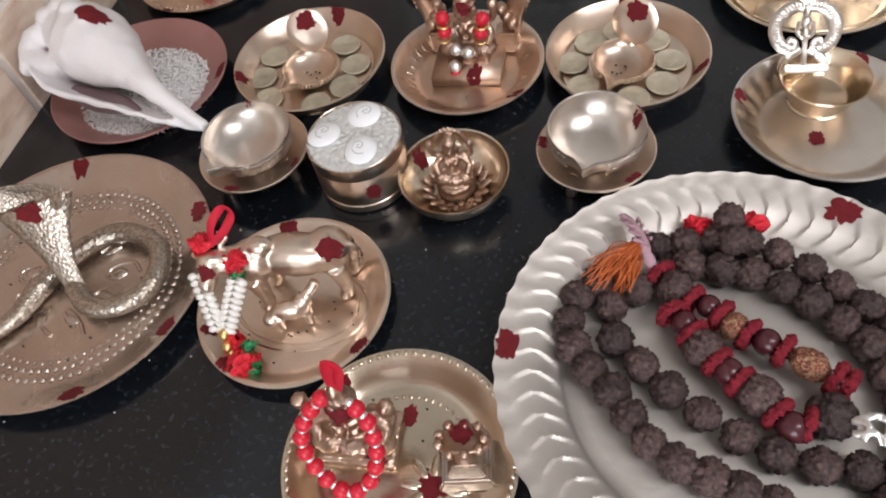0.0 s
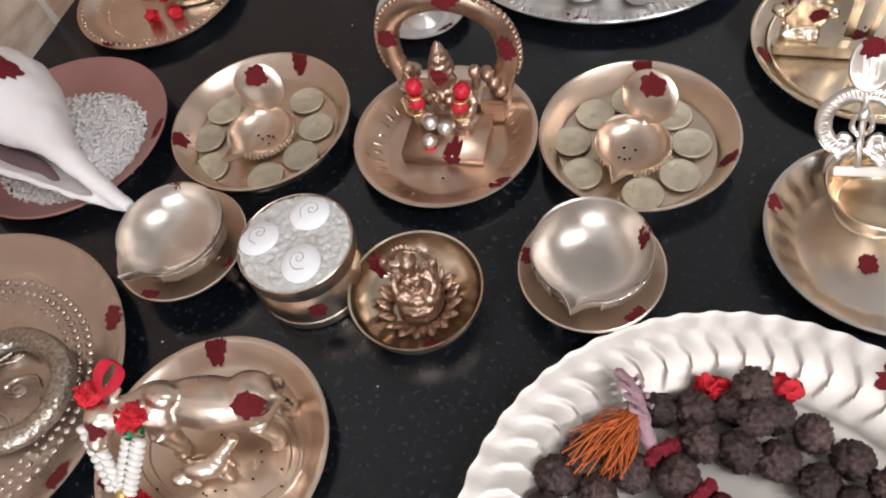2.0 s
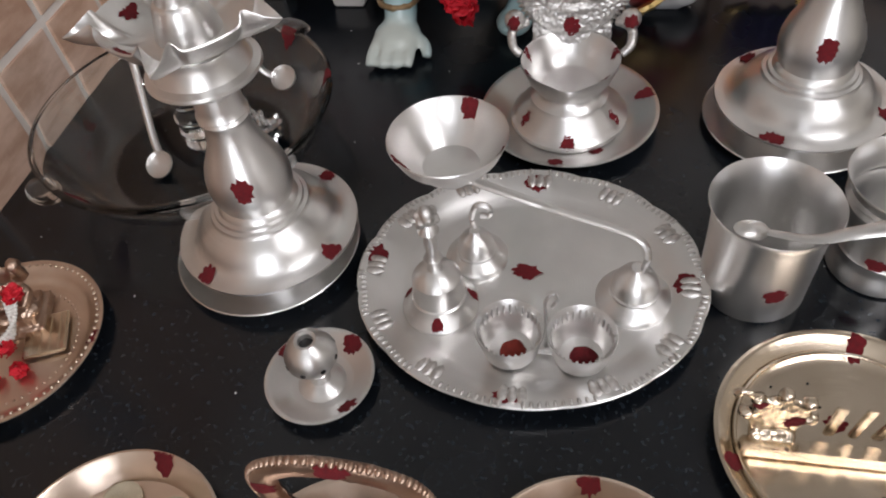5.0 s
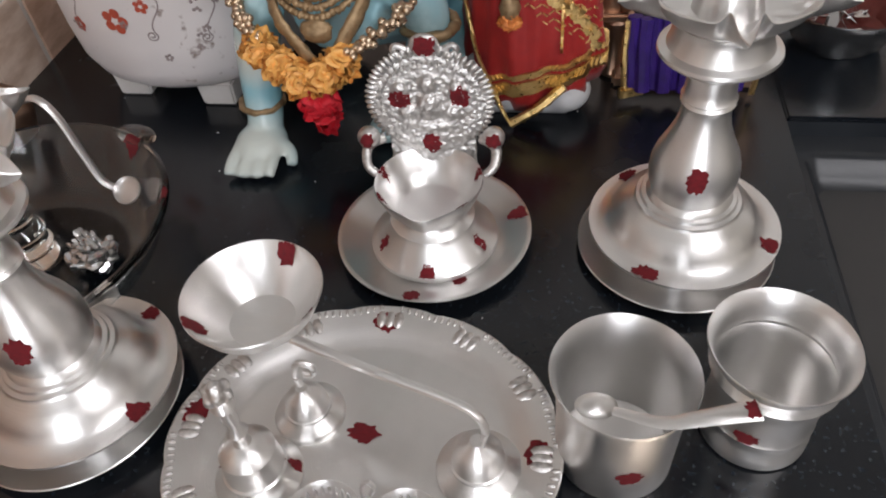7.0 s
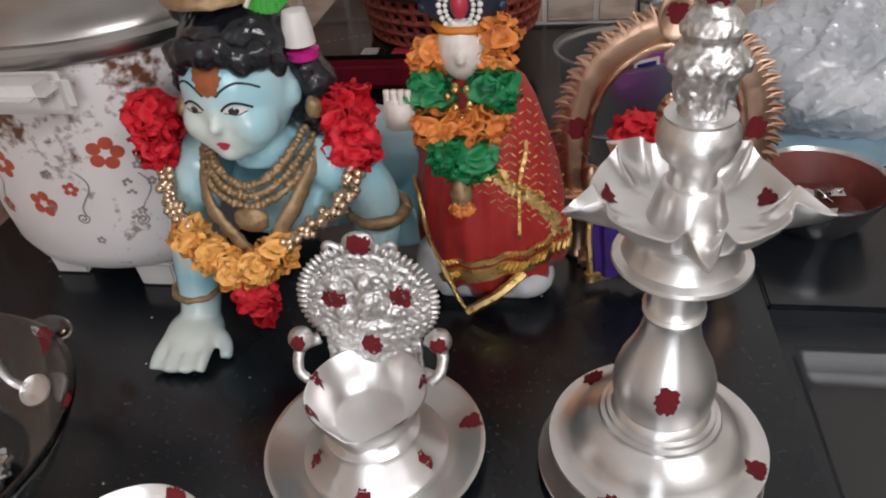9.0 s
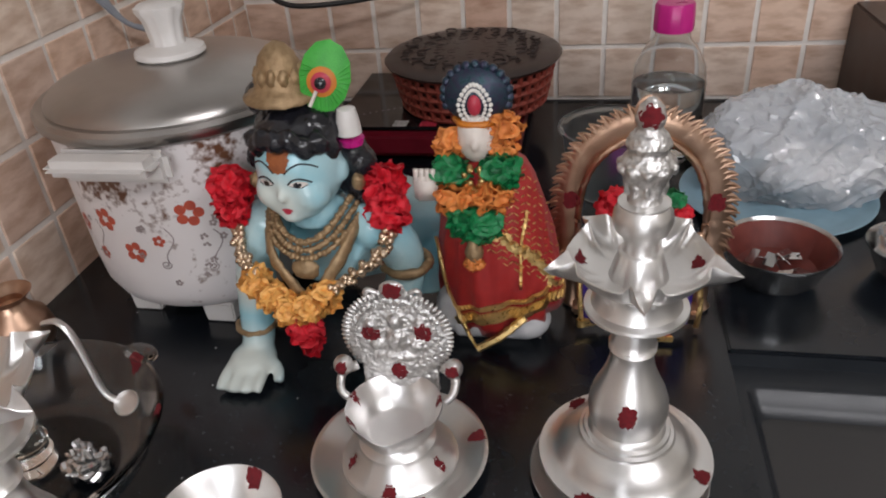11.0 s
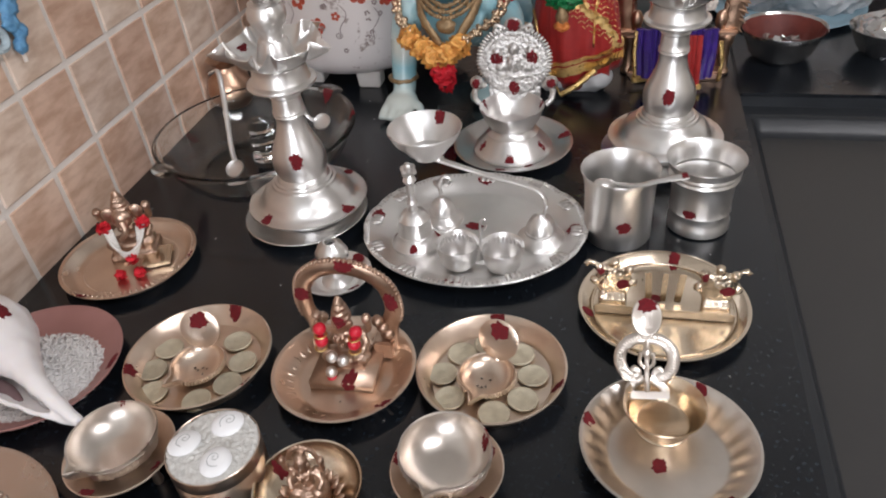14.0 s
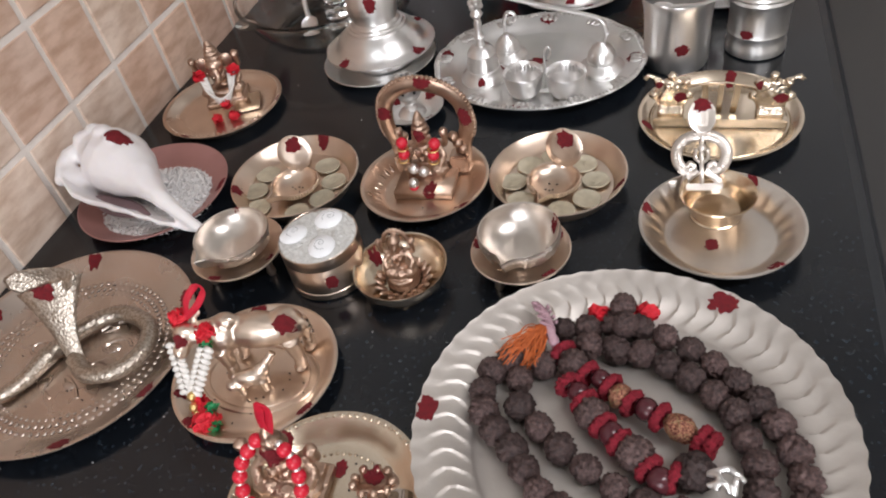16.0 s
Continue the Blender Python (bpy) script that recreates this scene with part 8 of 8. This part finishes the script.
tub = thing("plastic_tub", lathe([(0, 0.001), (0.055, 0.001), (0.060, 0.006), (0.068, 0.085), (0.074, 0.088), (0.075, 0.092), (0.071, 0.092), (0.066, 0.086), (0.057, 0.008), (0.05, 0.004), (0, 0.004)], 64), TUB, (0.293, 1.275, 0), "milky blue translucent plastic tub", "tub")
b = bmesh.new()
block(b, (0, 0, 0.050), (0.060, 0.008, 0.060), (0, 0, 12), 0.002)
pk = thing("snack_packet", b, mat("pink_purple_foil", (0.42, 0.10, 0.26), (0.26, 0.06, 0.30), 0.3, 0.2, 40, 300, 0.3), (0.318, 1.275, 0.004), "shiny pink and purple foil packet standing in a tub", "packet")
b = bmesh.new()
block(b, (0.006, -0.006, 0.066), (0.030, 0.002, 0.014), (0, -8, 12), 0.0005)
part("logo_panel", b, WHITE_PLASTIC, pk)
b = bmesh.new()
block(b, (0.006, -0.0075, 0.066), (0.022, 0.002, 0.007), (0, -8, 12), 0.0005)
part("logo_bar", b, PURPLE, pk)
bo = thing("water_bottle", lathe([(0, 0.002), (0.044, 0.002), (0.0505, 0.008), (0.0510, 0.030), (0.0490, 0.034), (0.0510, 0.038), (0.0510, 0.110), (0.0480, 0.135), (0.036, 0.160), (0.0255, 0.172), (0.0235, 0.178), (0.0235, 0.190), (0.0225, 0.190), (0.0225, 0.178), (0.0245, 0.171), (0.035, 0.159), (0.0470, 0.134), (0.050, 0.11), (0.050, 0.01), (0.044, 0.004), (0, 0.004)], 56), PET, (0.368, 1.390, 0), "clear plastic water bottle with a magenta cap", "bottle")
part("cap", lathe([(0, 0.184), (0.0262, 0.184), (0.0268, 0.188), (0.0260, 0.218), (0.024, 0.221), (0, 0.221)], 40, lambda a, r, z: (r * (1 + 0.02 * math.cos(30 * a)), z)), MAGENTA, bo)
part("water", lathe([(0, 0.0045), (0.0436, 0.0045), (0.0497, 0.01), (0.0497, 0.110), (0, 0.110)], 48), GLASS, bo)

# crumpled clear bag
b = bmesh.new()
bmesh.ops.create_icosphere(b, subdivisions=6, radius=1)
for v in b.verts:
    d = v.co.normalized()
    w_ = Vector((d.x * 0.8 + d.z * 0.5, d.y, d.z * 0.6 - d.x * 0.9))
    k = 1 + 0.16 * noise.noise(d * 1.6) + 0.085 * (1 - abs(noise.noise(Vector((w_.x * 1.2, w_.y * 2.0, w_.z * 5.0))))) ** 5 + 0.045 * (1 - abs(noise.noise(Vector((w_.x * 9.0, w_.y * 5.0, w_.z * 3.0)) + Vector((3, 0, 0))))) ** 5 + 0.018 * (1 - abs(noise.noise(d * 14))) ** 3
    v.co = Vector((d.x * 0.122 * k, d.y * 0.080 * k, max(-0.052, d.z * (0.082 - 0.032 * max(0.0, d.x) + 0.014 * max(0.0, -d.x)) * k) + 0.053))
thing("plastic_bag", b, FILM, (0.535, 1.285, 0.001), "crumpled clear plastic bag with white stuff inside", "bag", ang=0.35)
b = bmesh.new()
ball(b, (0.010, -0.012, 0.030), (0.070, 0.045, 0.022), 28, 16)
emboss(b, 0.014, 0.02)
thing("white_bundle", b, WHITE_PLASTIC, (0.545, 1.285, 0.004), "soft white bundle inside a clear bag", "bundle")
thing("blue_dish", lathe(plate_prof(0.120, 0.010, 0.002, 0.8, 0.004), 64), mat("pale_blue_plastic", (0.30, 0.46, 0.55), None, 0.4), (0.500, 1.255, 0), "shallow pale blue plastic dish under a bag", "dish")
slab("cabinet", (0.66, 1.40, 0.001), (1.3, 1.615, 0.16), mat("dark_brown_wood", (0.06, 0.035, 0.025), (0.035, 0.02, 0.015), 0.4), "dark brown box standing on the back worktop", "box", 0.004, "")

# cables on the back worktop and wall
for k, ctrl in enumerate(([(-0.30, 1.55, 0.24), (-0.22, 1.52, 0.20), (-0.02, 1.56, 0.215), (0.08, 1.58, 0.26), (0.12, 1.60, 0.34)], [(0.10, 1.59, 0.20), (0.14, 1.57, 0.22), (0.20, 1.58, 0.21), (0.24, 1.60, 0.26)])):
    thing("power_cable", tube(ctrl, 0.0045, 40, 8), CABLE, (0, 0, 0), "black power cable trailing along the tiled wall", "cable")
for k in range(3):
    thing("grey_cable", tube([(-0.345, 1.18, 0.30 + 0.012 * k), (-0.335, 1.22, 0.255), (-0.325, 1.27 + 0.01 * k, 0.235), (-0.33, 1.32, 0.265), (-0.345, 1.30, 0.30)], 0.0035, 40, 8), GREY_CABLE, (0, 0, 0), "grey cable looped against the tiled wall", "cable")

# blue ornament hung on the wall
pe = thing("wall_ornament", None, None, (WX, 0.548, 0.0), "glittery blue hanging ornament with a pale ring on the wall", "ornament")
b = bmesh.new()
for k in range(9):
    ball(b, (0.009, 0.006 * math.sin(k * 2.1) + 0.002 * k, 0.222 + 0.012 * k), (0.006, 0.008 + 0.0012 * k, 0.009), 12, 8)
part("body", emboss(fuse(b, 0.002, 1), 0.002, 0.005), BLUE_FOAM, pe)
b = tube([(0.008 + 0.0, -0.022 + 0.0085 * math.cos(a * math.tau / 10), 0.236 + 0.0085 * math.sin(a * math.tau / 10)) for a in range(11)], 0.0045, 36, 8)
part("ring", b, PALE_BLUE, pe)
part("tip", tube([(0.009, 0.0, 0.222), (0.009, -0.001, 0.206)], 0.0024, 5, 6), IVORY, pe)

# stray seeds and crumbs
cr_ = bmesh.new()
g = random.Random(21)
for cx, cy, R, n in ((-0.057, 0.12, 0.05, 26), (0.044, 0.022, 0.05, 12), (0.295, 0.481, 0.055, 12), (0.021, 0.354, 0.04, 5), (0.111, 0.757, 0.02, 0), (-0.24, 0.119, 0.08, 14)):
    for k in range(n):
        a, r = g.uniform(0, 6.28), R * math.sqrt(g.random())
        ball(cr_, (cx + r * math.cos(a), cy + r * math.sin(a), 0.0018), (0.0009, 0.0007, 0.0005), 6, 4)
tagged(thing("black_seeds", cr_, HAIR, (0, 0, 0), "scattered tiny black seeds on the brass plates", "seeds", kind="stuff"))
g = random.Random(22)
cr2 = bmesh.new()
for k in range(60):
    x, y = g.uniform(-0.34, 0.37), g.uniform(-0.05, 1.15)
    ball(cr2, (x, y, 0.0003), (g.uniform(0.0004, 0.0011), g.uniform(0.0004, 0.001), 0.0004), 6, 4)
thing("dust_specks", cr2, WHITE_PLASTIC, (0, 0, 0), "pale dust specks lying on the black worktop", "dust", kind="stuff")


# ---- wall tiles, each its own piece ----
def tile_mesh(w, h):
    """One tile lying in the x-z plane, facing -y, with soft worn edges."""
    bm = bmesh.new()
    e, d = 0.0009, 0.0006
    a = [bm.verts.new((sx * w / 2, 0.006, sz * h / 2)) for sx, sz in ((-1, -1), (1, -1), (1, 1), (-1, 1))]
    b = [bm.verts.new((sx * w / 2, -0.006 + d, sz * h / 2)) for sx, sz in ((-1, -1), (1, -1), (1, 1), (-1, 1))]
    c = [bm.verts.new((sx * (w / 2 - e), -0.006, sz * (h / 2 - e))) for sx, sz in ((-1, -1), (1, -1), (1, 1), (-1, 1))]
    for p, q in ((a, b), (b, c)):
        for i in range(4):
            bm.faces.new((p[i], p[(i + 1) % 4], q[(i + 1) % 4], q[i]))
    bm.faces.new(c)
    return mesh_of(bm, [TILE], 0.2)


PITCH, ROW = 0.08, 0.092
TM = tile_mesh(PITCH - 0.0084, ROW - 0.0084)
WW, WN = bpy.data.objects["wall_west"], bpy.data.objects["wall_north"]
for i in range(-6, 15):
    for k in range(0, 6):
        o = new("tile", TM)
        o.parent = WW
        o.matrix_parent_inverse = WW.matrix_basis.inverted()
        o.matrix_basis = pose(WX - 0.006 + RND.uniform(-0.0006, 0.0006), 0.448 + PITCH * (i + 0.5), ZQ + ROW * (k - 0.5), 0, 0, 90) @ pose(0, 0, 0, 0, RND.choice((0, 180)), 0)
for i in range(0, 18):
    for k in range(0, 5):
        o = new("tile", TM)
        o.parent = WN
        o.matrix_parent_inverse = WN.matrix_basis.inverted()
        o.matrix_basis = pose(WX + PITCH * (i + 0.5), BY + 0.004 + RND.uniform(-0.0006, 0.0006), 0.002 + ROW * (k + 0.5), 0, RND.choice((0, 180)), 0)
